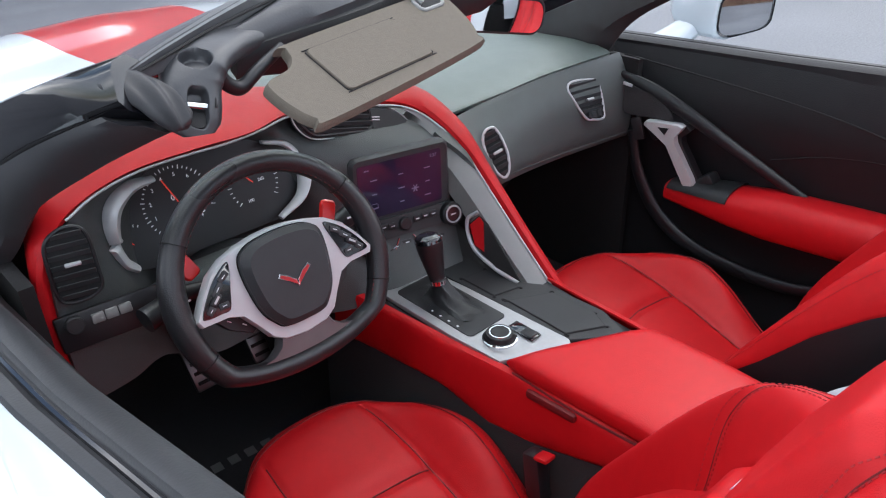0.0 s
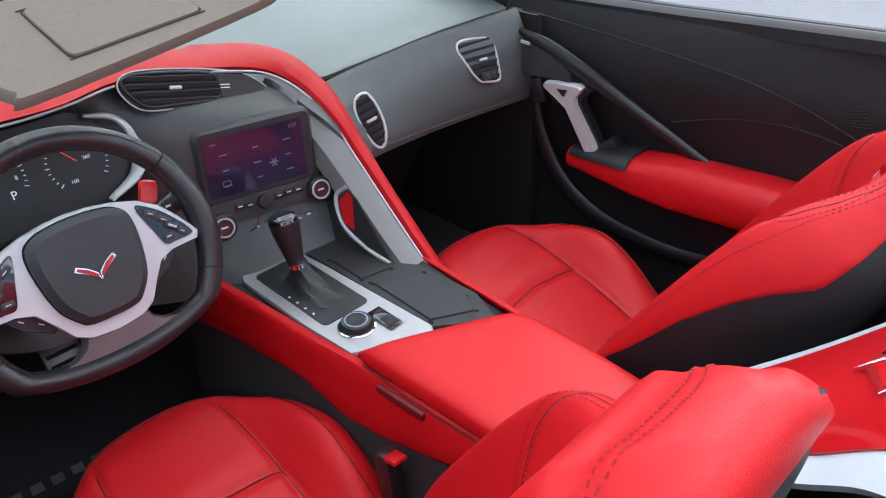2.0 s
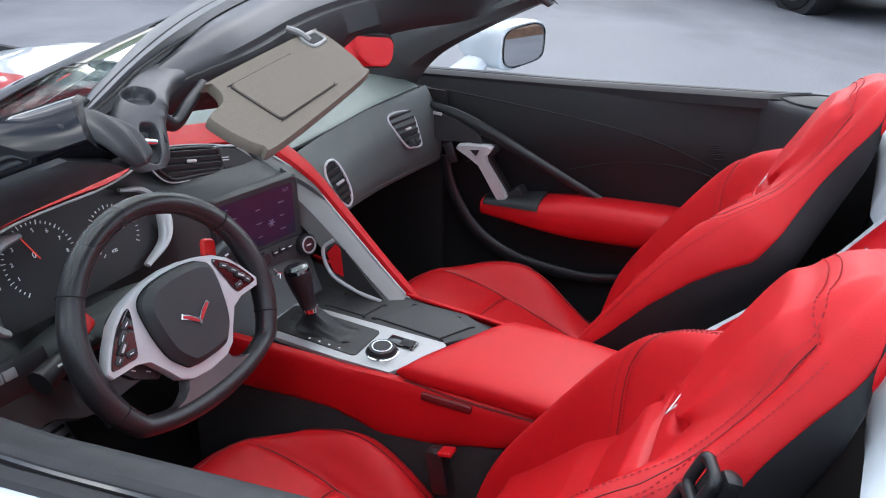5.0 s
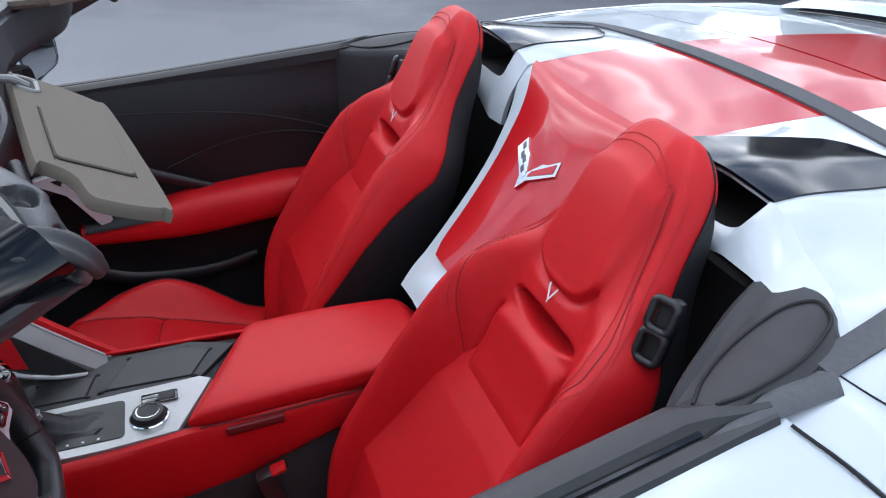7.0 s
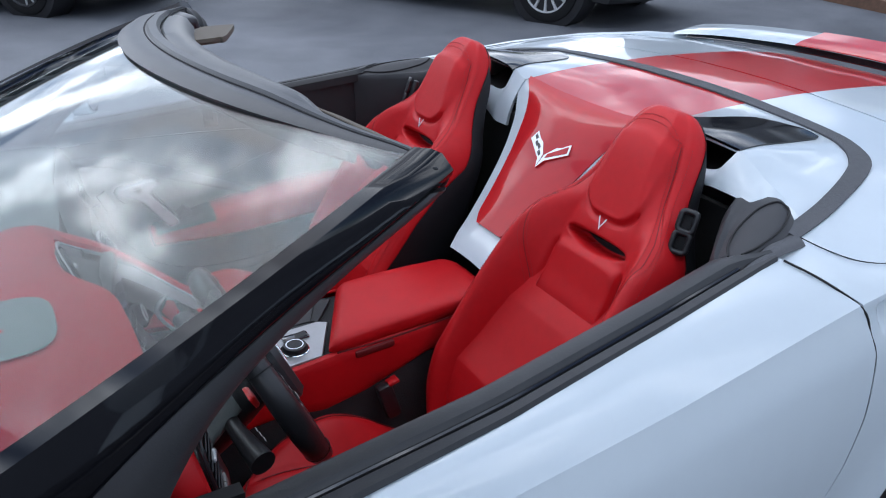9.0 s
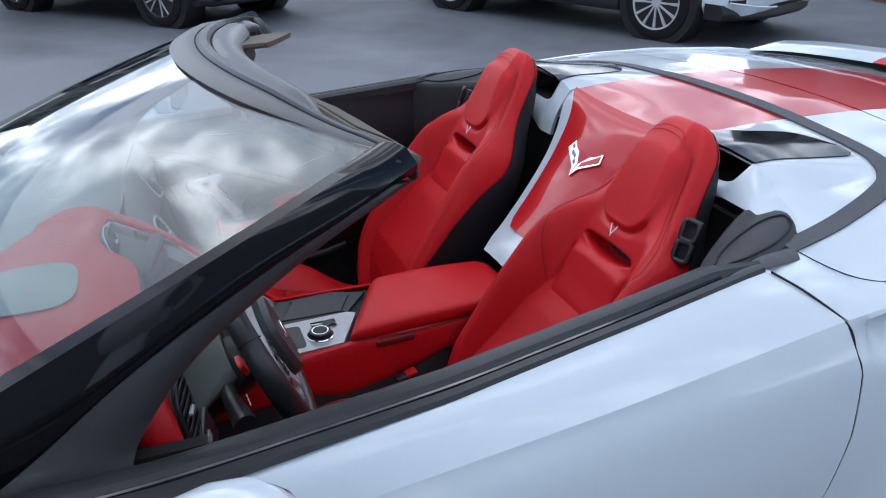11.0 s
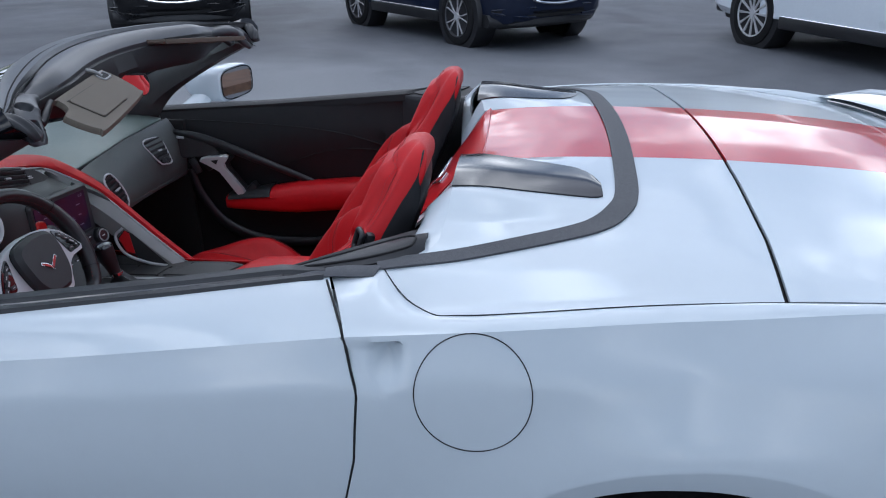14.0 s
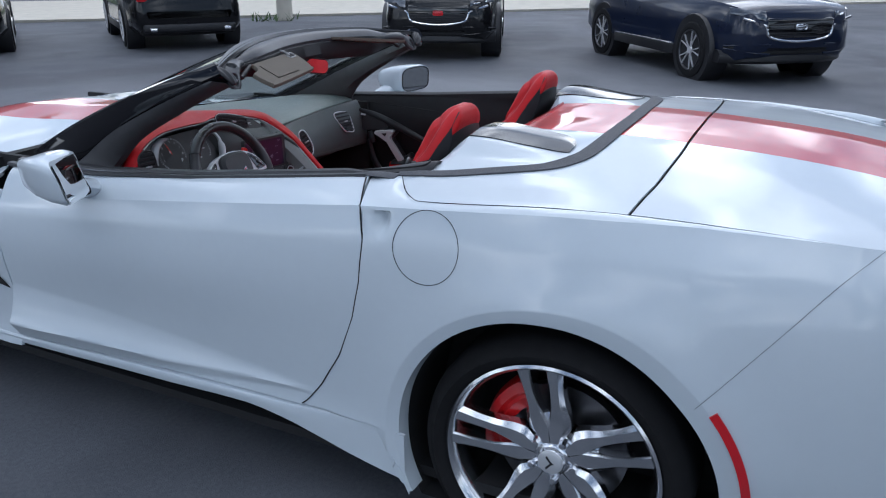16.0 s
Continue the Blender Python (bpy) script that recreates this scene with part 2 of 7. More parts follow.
def rounded(w, h, r, n=5):
    """The outline of a rectangle with round corners."""
    out = []
    for cx, cy, a in ((w / 2 - r, h / 2 - r, 0), (-w / 2 + r, h / 2 - r, 90), (-w / 2 + r, -h / 2 + r, 180), (w / 2 - r, -h / 2 + r, 270)):
        out += [(cx + r * math.cos(radians(a + 90 * i / n)), cy + r * math.sin(radians(a + 90 * i / n))) for i in range(n + 1)]
    return out


def disc(bm, m, r, thick, bevel=0.0, n=32):
    plate(bm, m, [(r * math.cos(2 * math.pi * i / n), r * math.sin(2 * math.pi * i / n)) for i in range(n)], thick, bevel)


def lathe(bm, m, profile, n=48):
    """Turns a profile of (radius, height) pairs round the pose's z axis."""
    rings = [[bm.verts.new(m @ Vector((r * math.cos(2 * math.pi * i / n), r * math.sin(2 * math.pi * i / n), h))) for i in range(n)] for r, h in profile]
    for a, b in zip(rings, rings[1:]):
        for i in range(n):
            bm.faces.new((a[i], a[(i + 1) % n], b[(i + 1) % n], b[i]))


def part(name, bm, mat, parent=None, label="", smooth=True, angle=40):
    """Links a bmesh as one mesh object under a thing or a part."""
    bmesh.ops.recalc_face_normals(bm, faces=bm.faces)
    me = bpy.data.meshes.new(name)
    for f in bm.faces:
        f.smooth = smooth
    if smooth:
        for e in bm.edges:
            if len(e.link_faces) == 2 and e.calc_face_angle(0) > radians(angle):
                e.smooth = False
    bm.to_mesh(me)
    bm.free()
    me.materials.append(mat)
    ob = new(name, me)
    if parent:
        ob.parent = parent
    if label:
        ob["label"] = label
    return ob


def frame_at(origin, xdir, normal):
    """A pose whose x runs along xdir and whose z is the normal."""
    z = Vector(normal).normalized()
    x = Vector(xdir)
    x = (x - z * x.dot(z)).normalized()
    y = z.cross(x)
    m = Matrix((x, y, z)).transposed().to_4x4()
    m.translation = origin
    return m


def lerp(a, b, f):
    return a + (b - a) * f


def table(xs, ys, x):
    return float(np.interp(x, xs, ys))


def writing(text, m, size, mat, parent, name="lettering"):
    """Printed characters in the built-in font, as a thin mesh."""
    cu = bpy.data.curves.new(name, "FONT")
    cu.body, cu.size, cu.align_x, cu.align_y, cu.extrude = text, size, "CENTER", "CENTER", size * 0.02
    ob = bpy.data.objects.new(name, cu)
    me = bpy.data.meshes.new_from_object(ob)
    me.transform(m)
    me.materials.append(mat)
    bpy.data.objects.remove(ob)
    out = new(name, me)
    out.parent = parent
    return out


def smooth(x):
    x = max(0.0, min(1.0, x))
    return x * x * (3 - 2 * x)


def spline_value(xs, ys, x):
    """A smooth curve through a small table."""
    i = min(max(int(np.searchsorted(xs, x)) - 1, 0), len(xs) - 2)
    h = xs[i + 1] - xs[i]
    f = (x - xs[i]) / h
    m0 = (ys[i + 1] - ys[max(i - 1, 0)]) / (xs[i + 1] - xs[max(i - 1, 0)])
    m1 = (ys[min(i + 2, len(xs) - 1)] - ys[i]) / (xs[min(i + 2, len(xs) - 1)] - xs[i])
    return (2 * f ** 3 - 3 * f * f + 1) * ys[i] + (f ** 3 - 2 * f * f + f) * h * m0 + (-2 * f ** 3 + 3 * f * f) * ys[i + 1] + (f ** 3 - f * f) * h * m1


# ---- the open car: body ----
car = tagged(new("sports_car"), "white open-top sports car with red centre stripe and red leather seats", "car")
car.empty_display_size = 0.3

# half-widths of the body side: stations along the car, and steps from the shoulder crease down to the sill
ST = [-0.85, -0.6, -0.3, 0.0, 0.3, 0.5, 0.9, 1.4, 1.9, 2.4, 2.9, 3.3]
WIDE = np.array([
    (.66, .72, .75, .74, .72, .66), (.765, .82, .85, .85, .83, .78), (.81, .87, .91, .925, .91, .88), (.84, .885, .925, .935, .925, .90),
    (.855, .885, .905, .91, .905, .90), (.858, .890, .905, .898, .893, .905), (.868, .895, .906, .885, .876, .905), (.862, .89, .902, .875, .872, .905),
    (.85, .885, .90, .885, .88, .90), (.80, .87, .91, .915, .90, .88), (.76, .85, .905, .915, .90, .87), (.62, .72, .78, .79, .78, .74)])
STEPS = [0, .12, .32, .62, .82, 1]
CREASE_Z = [.95, .972, .982, .972, .950, .935, .890, .832, .80, .812, .808, .70]


def crease_z(y):
    return table(ST, CREASE_Z, y)


def half_width(y, z):
    """How far the body side stands from the car's middle, at a station and a height below the crease."""
    f = max(0.0, min(1.0, (crease_z(y) - z) / (crease_z(y) - 0.25)))
    i = min(max(int(np.searchsorted(ST, y)) - 1, 0), len(ST) - 2)
    u = max(0.0, min(1.0, (y - ST[i]) / (ST[i + 1] - ST[i])))
    u = u * u * (3 - 2 * u) * 0.4 + u * 0.6
    return float(spline_value(STEPS, WIDE[i] * (1 - u) + WIDE[i + 1] * u, f))


def door_gap(z):
    """The station of the door's rear shut line at a height."""
    return table([.30, .354, .416, .528, .653, .75, .857, .93, .975], [.74, .671, .62, .55, .50, .478, .471, .491, .542], z)


BELT_Y = [.40, .54, .8, 1.1, 1.46, 1.80, 1.95]
BELT_Z = [.985, .971, .944, .914, .888, .870, .865]
BELT_X = [.69, .735, .766, .796, .813, .80, .78]
INNER_X = [.69, .735, .757, .768, .765, .75, .735]  # where the inner door panel stands


def door_foot(y):
    """The height of the door's lower shut line."""
    return table([.64, .75, 1.2, 1.85], [.340, .333, .318, .300], y)


def flare(y, z):
    """How far the door's foot kicks out below its soft lower crease."""
    start, edge = table([.62, 1.167, 1.785], [.392, .446, .490], y), table([.62, .68, 1.19, 1.85], [.386, .386, .363, .354], y)
    if z > start or start - edge < .006:
        return 0.0
    t = min(1.0, (start - z) / (start - edge))
    amp = .36 * (start - edge)
    return amp * t ** 1.35 - min(max(0.0, edge - z) * .75, amp * 1.1)


def side_panel(name, ya, yb, z_lo, n_y, n_z, side, parent, label="", arch=None, gap_a=None):
    """A body side panel between two stations, from the crease down to a height."""
    bm = bmesh.new()
    g = []
    for i in range(n_y):
        f = i / (n_y - 1)
        row = []
        for j in range(n_z):
            h = j / (n_z - 1)
            y = lerp(ya, yb, f)
            z = lerp(crease_z(y), z_lo, h)
            if gap_a:
                y = lerp(gap_a(z) + 0.0025, yb, f)
                z = lerp(crease_z(y), door_foot(y), h)
            row.append(Vector((side * (half_width(y, z) + (flare(y, z) if gap_a else 0)), y, z)))
        g.append(row)
    sheet(bm, g, 0.046 if side < 0 else -0.046)
    return part(name, bm, PAINT, parent, label)


ARCH_R = 0.398


def scoop(y, z):
    """The finger scoop behind the door's shut line."""
    if not (.40 < y < .52 and .84 < z < .952):
        return 0.0
    along = max(0.0, min(1.0, (y - .398) / .030))
    fade = 1 - .88 * smooth((y - .425) / .035)
    high = max(0.0, min(1.0, (crease_z(y) - .011 - z) / .006, (z - .846 - .02 * (.47 - y) / .06) / .050))
    return .032 * fade * along * along * (3 - 2 * along) * high * high * (3 - 2 * high)


def fender(name, side, hub_y, hub_z, inside, label):
    """A panel round a wheel, from the rolled arch edge out to its shut lines."""
    bm = bmesh.new()
    g = []
    n = 380
    for i in range(n + 1):
        a = radians(lerp(-26, 206, i / n))
        c, s = math.cos(a), math.sin(a)
        lo, hi = ARCH_R, 1.6
        for _ in range(26):
            mid = (lo + hi) / 2
            lo, hi = (mid, hi) if inside(hub_y + mid * c, hub_z + mid * s) else (lo, mid)
        far = max(lo, ARCH_R + 0.012)
        row = []
        y0, z0 = hub_y + (ARCH_R - 0.004) * c, hub_z + (ARCH_R - 0.004) * s
        row.append(Vector((side * (half_width(y0, z0) - 0.05), y0, z0)))
        lip = .030 + .016 * smooth((.35 - c) / 1.0)
        fold = smooth((s + .38) / .40)
        for o, out in ((0, -.004), (.003, -.003), (lip, .0085), (lip + .003, .0090), (lip + .007, .0085)):
            r = min(ARCH_R + o, far)
            y, z = hub_y + r * c, hub_z + r * s
            row.append(Vector((side * (half_width(y, z) + out * fold), y, z)))
        for k in range(1, 35):
            r = lerp(min(ARCH_R + lip + .007, far), far, k / 34)
            y, z = hub_y + r * c, hub_z + r * s
            ease = .0085 * fold * (1 - smooth((r - ARCH_R - lip - .007) / .11)) * (1 - k / 34)
            row.append(Vector((side * (half_width(y, z) - scoop(y, z) + ease), y, z)))
        g.append(row)
    sheet(bm, g, 0.012 if side < 0 else -0.012)
    return part(name, bm, PAINT, car, label, angle=50)


def rear_inside(y, z):
    return y > -0.84 and y < door_gap(z) - 0.0015 and z < crease_z(y) and z > (0.20 + .14 * max(0.0, min(1.0, (y - .37) / .08)) if y > 0 else 0.22)


def front_inside(y, z):
    return 1.855 < y < 3.3 and (0.254 if y < 2.28 else 0.2) < z < crease_z(y)


for side in (-1, 1):
    quarter = fender("rear_quarter_panel", side, -0.02, 0.345, rear_inside, "white rear quarter panel with flared wheel arch")
    fender("front_fender", side, 2.70, 0.335, front_inside, "white front fender")
    # the door skin, its shoulder and its black belt trim
    door = side_panel("door", .5, 1.85, .345, 48, 90, side, car, "white car door with a crease along its shoulder", gap_a=door_gap)
    bm = bmesh.new()
    rows = []
    for i in range(30):
        y = lerp(.496, 1.85, i / 29)
        bx, bz, cz = table(BELT_Y, BELT_X, y), table(BELT_Y, BELT_Z, y), crease_z(y)
        cx = half_width(y, cz)
        yb = y + .049 * (1 - i / 29)
        rows.append([Vector((side * lerp(bx, cx, f), lerp(yb, y, f), lerp(bz, cz, f) + 0.012 * math.sin(math.pi * f) * (1 - 0.3 * f) * (.3 + .7 * min(1, i / 8)))) for f in (0, .15, .3, .5, .7, .85, .95, 1)])
    sheet(bm, rows, 0.015 if side < 0 else -0.015)
    part("shoulder", bm, PAINT, door)
    # the black belt moulding and its inner rubber lip
    bm = bmesh.new()
    sec = lambda y, dx, dz: Vector((side * (table(BELT_Y, BELT_X, y) + dx * (1 if dx > 0 else .28 + .72 * smooth((y - .548) / .085))), y, table(BELT_Y, BELT_Z, y) + dz))
    wide = lambda y: .008 * smooth((y - 1.0) / .5)
    loops(bm, [[sec(y, .004 + wide(y), .002), sec(y, .001 + wide(y) * .8, .009), sec(y, -.012, .009), sec(y, -.020, .001), sec(y, -.026, .003), sec(y, -.032, .012), sec(y, -.050, .014), sec(y, -.064, .006), sec(y, -.066, -.015), sec(y, -.02, -.02)] for y in np.linspace(.549, 1.88, 50)])
    part("belt_moulding", bm, BELT if side < 0 else DOOR_BLACK, door, "black rubber window moulding")
    bm = bmesh.new()
    tube(bm, [sec(y, -.0225, .003) for y in np.linspace(.62, 1.84, 12)], 0.0045, 8, 60)
    part("window_seal", bm, GLOSS_BLACK, door)
    # sill below the door, running down to the rear wheel
    bm = bmesh.new()
    ys = np.linspace(.36, 2.32, 34)
    rows = []
    for y in ys:
        top, k = door_foot(y) - .003, max(0.0, min(1.0, (y - .58) / .10))
        low = table([.36, .44, .52, .62, .74, .87, 1.0, 1.2, 1.6, 2.0, 2.3], [.186, .195, .209, .232, .258, .274, .272, .264, .256, .250, .246], y)
        w = half_width(y, top)
        rows.append([Vector((side * (w - .014 * k), y, top)), Vector((side * (w + .002 * k), y, top - .005)), Vector((side * (w + .006 * k), y, top - .012)), Vector((side * (w + .004 * k), y, lerp(top, low, .5))), Vector((side * (w + .001), y, low + .012)), Vector((side * (w - .03), y, low - .004)), Vector((side * (w - .10), y, low - .004))])
    sheet(bm, rows, 0.01 if side < 0 else -0.01)
    part("rocker_sill", bm, PAINT, car, "white sculpted side sill")
    # exterior mirror
    bm = bmesh.new()
    rings = []
    for f, y, s in ((0, 1.322, .95), (.06, 1.330, 1.0), (.3, 1.375, 1.0), (.55, 1.425, .90), (.78, 1.472, .68), (.93, 1.502, .38), (1, 1.512, .12)):
        cx, cz = 1.004 - .012 * f, .941 + .002 * f
        rings.append([Vector((side * (cx + s * (.088 * math.copysign(abs(math.cos(a)) ** .45, math.cos(a)) + .012 * math.sin(a))), y - (.062 if side < 0 else .034) * math.cos(a) * (1 - f) + (.26 if side < 0 else .02) * s * .062 * math.copysign(abs(math.sin(a)) ** .45, math.sin(a)) * (1 - f), cz + s * .062 * math.copysign(abs(math.sin(a)) ** .45, math.sin(a)))) for a in [2 * math.pi * k / 28 for k in range(28)]])
    loops(bm, rings)
    mirror = part("door_mirror", bm, PAINT, car, "white door mirror on a curved stalk")
    bm = bmesh.new()
    g0 = rings[0]
    c0 = sum(g0, Vector()) / len(g0)
    inner = [bm.verts.new(c0 + (p - c0) * .885 + Vector((0, -.004, 0))) for p in g0]
    outer = [bm.verts.new(c0 + (p - c0) * .955 + Vector((0, -.004, 0))) for p in g0]
    for k in range(len(g0)):
        bm.faces.new((inner[k], inner[(k + 1) % len(g0)], outer[(k + 1) % len(g0)], outer[k]))
    part("mirror_bezel", bm, GLOSS_BLACK, mirror, "black bezel round the mirror glass")
    bm = bmesh.new()
    bm.faces.new([bm.verts.new(c0 + (p - c0) * .89 + Vector((0, -.003, 0))) for p in g0])
    part("mirror_glass", bm, MIRROR, mirror, "mirror glass")
    bm = bmesh.new()
    tube(bm, [(side * .80, 1.475, .840), (side * .87, 1.455, .862), (side * .93, 1.435, .892), (side * .97, 1.415, .925)], [.064, .054, .046, .042], 14, 16, flat=.55)
    part("mirror_stalk", bm, PAINT, mirror)

# ---- rear deck: folding-roof cover, boot lid ----
DECK_Y = [-.86, -.75, -.5, -.17, .05, .20, .33, .46]
DECK_X = [0, .12, .235, .275, .40, .495, .56, .63, .70, .79]
DECK = np.array([
    (.935, .935, .933, .932, .928, .920, .917, .912, .905, .86), (.972, .972, .970, .969, .964, .958, .953, .945, .935, .90), (1.012, 1.012, 1.008, 1.006, .999, .993, .988, .982, .975, .965),
    (1.036, 1.035, 1.030, 1.0265, 1.018, 1.0105, 1.005, 1.000, .994, .982), (1.036, 1.036, 1.033, 1.031, 1.024, 1.0165, 1.009, 1.003, .994, .975), (1.026, 1.028, 1.030, 1.037, 1.038, 1.032, 1.010, .998, .985, .963),
    (1.008, 1.010, 1.019, 1.045, 1.050, 1.046, 1.014, .992, .978, .953), (.985, .988, 1.0, 1.038, 1.044, 1.040, 1.006, .984, .980, .945)])


def deck_z(x, y):
    x = abs(x)
    rows = [float(np.interp(x, DECK_X, r)) for r in DECK]
    return spline_value(DECK_Y, rows, y)


def deck_patch(name, xa, xb, ya, yb, n_x, n_y, mat, parent, label="", lift=0.0, thick=0.006):
    """A piece of the deck; ya and yb may be functions of x."""
    ends = lambda e, x: e(x) if callable(e) else e
    bm = bmesh.new()
    g = []
    for i in range(n_y):
        v = i / (n_y - 1)
        row = []
        for j in range(n_x):
            u = j / (n_x - 1)
            x = lerp(xa, xb, u)
            y = lerp(ends(ya, x), ends(yb, x), v)
            row.append(Vector((x, y, deck_z(x, y) + lift)))
        g.append(row)
    sheet(bm, g, -thick)
    return part(name, bm, mat, parent, label)


def seam_x(y):
    """The cover's outer seam, just above the crease."""
    return table([-.86, -.6, -.35, -.15, .10, .30, .36, .42, .46], [.64, .735, .775, .789, .803, .812, .808, .76, .70], y)


def gap_y(x):
    """The shut line between the boot lid and the roof cover, curving forward at its ends."""
    return table([0, .35, .6, .78, .9], [-.178, -.175, -.165, -.147, -.135], abs(x))


cover = deck_patch("roof_cover", -.236, .236, lambda x: gap_y(x) + .004, .335, 20, 26, STRIPE, car, "red-striped folding roof cover with twin white humps")
boot = deck_patch("boot_lid", -.236, .236, -.84, lambda x: gap_y(x) - .004, 20, 30, STRIPE, car, "white boot lid with red centre stripe")


def front_edge(x):
    return table([.0, .236, .27, .48, .55, .60, .66, .70, .8], [.335, .345, .357, .367, .376, .398, .44, .462, .47], abs(x))


for side in (-1, 1):
    bm = bmesh.new()
    g = []
    for j in range(40):
        u = j / 39
        col = []
        for i in range(30):
            y = lerp(gap_y(lerp(.2365, .789, u)) + .004, front_edge(lerp(.2365, .70, u)), i / 29)
            x = lerp(.2365, seam_x(y), u)
            col.append(Vector((side * x, y, deck_z(x, y))))
        g.append(col)
    sheet(bm, g, 0.006 if side > 0 else -0.006)
    part("cover_side", bm, PAINT, cover, "white side of the roof cover")
    # the cover's front wall, with the air inlet left open under the hump
    bm = bmesh.new()
    g = []
    for j in range(120):
        y = front_edge(lerp(.2365, .70, j / 119))
        x = lerp(.2365, seam_x(y), j / 119)
        z = deck_z(x, y)
        q = (x - .376) / .104
        drop = (.054 - .012 * q) * max(0.0, 1 - abs(q) ** 8) ** .25 if abs(q) < 1 else 0.0
        top = z - drop
        low = min(table([.23, .27, .36, .48, .58, .705], [.900, .905, .955, .982, .982, .966], x), top - .014)
        g.append([Vector((side * x, lerp(y, y + .055, (z - lerp(top, low, f)) / (z - low)) + .010 * math.sin(math.pi * f), lerp(top, low, f))) for f in (0, .06, .2, .45, .75, 1)])
    sheet(bm, g, 0.012 if side > 0 else -0.012)
    part("front_wall", bm, PAINT, cover)
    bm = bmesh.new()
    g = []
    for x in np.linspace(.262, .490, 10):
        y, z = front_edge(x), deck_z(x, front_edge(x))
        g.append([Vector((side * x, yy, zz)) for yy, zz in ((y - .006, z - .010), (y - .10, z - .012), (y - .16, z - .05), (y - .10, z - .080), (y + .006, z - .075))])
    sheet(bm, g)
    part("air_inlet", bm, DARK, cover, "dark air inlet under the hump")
    # gloss black panel on the hump
    bm = bmesh.new()
    g = []
    for i in range(24):
        v = i / 23
        y = lerp(.090, .366, v)
        a, b = table([0, .06, .16, .35, 1], [.400, .350, .322, .306, .266], v), table([0, .06, .16, 1], [.462, .472, .475, .489], v)
        g.append([Vector((side * x, y, deck_z(x, y) + .003 + .003 * math.sin(math.pi * k / 11))) for k, x in enumerate(np.linspace(a, b, 12))])
    sheet(bm, g, -0.005 * side)
    part("hump_panel", bm, PILLAR, cover, "gloss black panel on the hump")
    # boot lid sides
    bm = bmesh.new()
    g = []
    for j in range(24):
        u = j / 23
        g.append([Vector((side * lerp(.2365, seam_x(y), u), y, deck_z(lerp(.2365, seam_x(y), u), y))) for y in np.linspace(-.84, gap_y(lerp(.2365, .789, u)) - .004, 30)])
    sheet(bm, g, 0.006 if side > 0 else -0.006)
    part("lid_side", bm, PAINT, boot, "white side of the boot lid")
    # shoulder strip between the seam and the crease
    bm = bmesh.new()
    g = []
    for v in np.linspace(0, 1, 70):
        row = []
        for f in (0, .2, .4, .6, .8, .93, 1):
            y = lerp(-.84, lerp(.5405, .4915, f), v ** .8)
            sx = (seam_x(y) if y < .46 else .70 + (y - .46) * .22) + .003
            sz = deck_z(sx, min(y, .46)) - max(0, y - .46) * .07
            cx, cz = half_width(y, crease_z(y)), crease_z(y)
            row.append(Vector((side * lerp(sx, cx, f), y, lerp(sz, cz, f) + min(.007, max(0, cx - sx) * .10) * math.sin(math.pi * f))))
        g.append(row)
    sheet(bm, g, 0.008 if side < 0 else -0.008)
    part("shoulder", bm, PAINT, quarter if side > 0 else car, "white shoulder above the rear wheel")

# the dark lining under the shut lines
bm = bmesh.new()
g = [[Vector((x, gap_y(x) + o, deck_z(x, gap_y(x) + o) - .012)) for x in np.linspace(-.78, .78, 30)] for o in (-.03, 0, .03)]
sheet(bm, g, -0.004)
part("shut_line", bm, DARK, car)

# grey canvas band round the cover
BAND = [(-.697, .470), (-.680, .40), (-.656, .31), (-.620, .20), (-.580, .118), (-.525, .072), (-.44, .045), (-.24, .032), (0, .026)]
BAND += [(-x, y) for x, y in BAND[-2::-1]]
bm = bmesh.new()
pts = spline([(x, y, 0) for x, y in BAND], 120)
g = []
for i, p in enumerate(pts):
    t = (pts[min(i + 1, 119)] - pts[max(i - 1, 0)]).normalized()
    nn = Vector((-t.y, t.x, 0))
    w = .0215 - .0055 * smooth((abs(p.x) - .56) / .10)
    g.append([Vector(((p + nn * o).x, (p + nn * o).y, deck_z((p + nn * o).x, min((p + nn * o).y, .46)) + .0045)) for o in (-w, -w * .5, 0, w * .5, w)])
sheet(bm, g, .004)
part("canvas_band", bm, CANVAS, cover, "grey canvas band set into the cover")

# red waterfall panel between the seats, with its white border
FALL_Y = [.325, .354, .382, .420, .463, .535, .606, .64, .668]
FALL_Z = [1.009, .997, .972, .925, .868, .792, .727, .70, .668]


def fall_point(u, s, widen=0.0, sink=0.0):
    steps = [0, .14, .25, .40, .55, .78, 1, 1.12, 1.24]
    y, z = spline_value(steps, FALL_Y, s), spline_value(steps, FALL_Z, s)
    w = spline_value([0, .08, .16, .25, .40, .60, .80, .93, 1, 1.12], [.236, .224, .200, .175, .147, .118, .089, .069, .046, .020], s)
    if widen:
        w = spline_value([0, .12, .25, .4, .6, .9, 1, 1.12, 1.24], [.264, .258, .228, .188, .152, .108, .094, .080, .068], s)
    top = smooth(1 - s / .36)
    x = u * w
    return Vector((x, y - sink * .6 - .018 * u * u * (1 - s) * (1 - top), z - sink * .8 + (deck_z(x, .33) - 1.008) * top))


for name, mat, widen, sink, top in (("waterfall_border", PAINT, .028, .006, 1.22), ("waterfall_panel", STRIPE, 0, 0, .985)):
    bm = bmesh.new()
    g = [[fall_point(u, lerp(0.0 if widen == 0 else .05, top, i / 39), widen, sink) for u in np.linspace(-1, 1, 19)] for i in range(40)]
    sheet(bm, g, .006)
    fall = part(name, bm, mat, car if widen else fall, "white border of the waterfall panel" if widen else "gloss red panel between the seats")
BADGE_AT = (0, .440, .904)
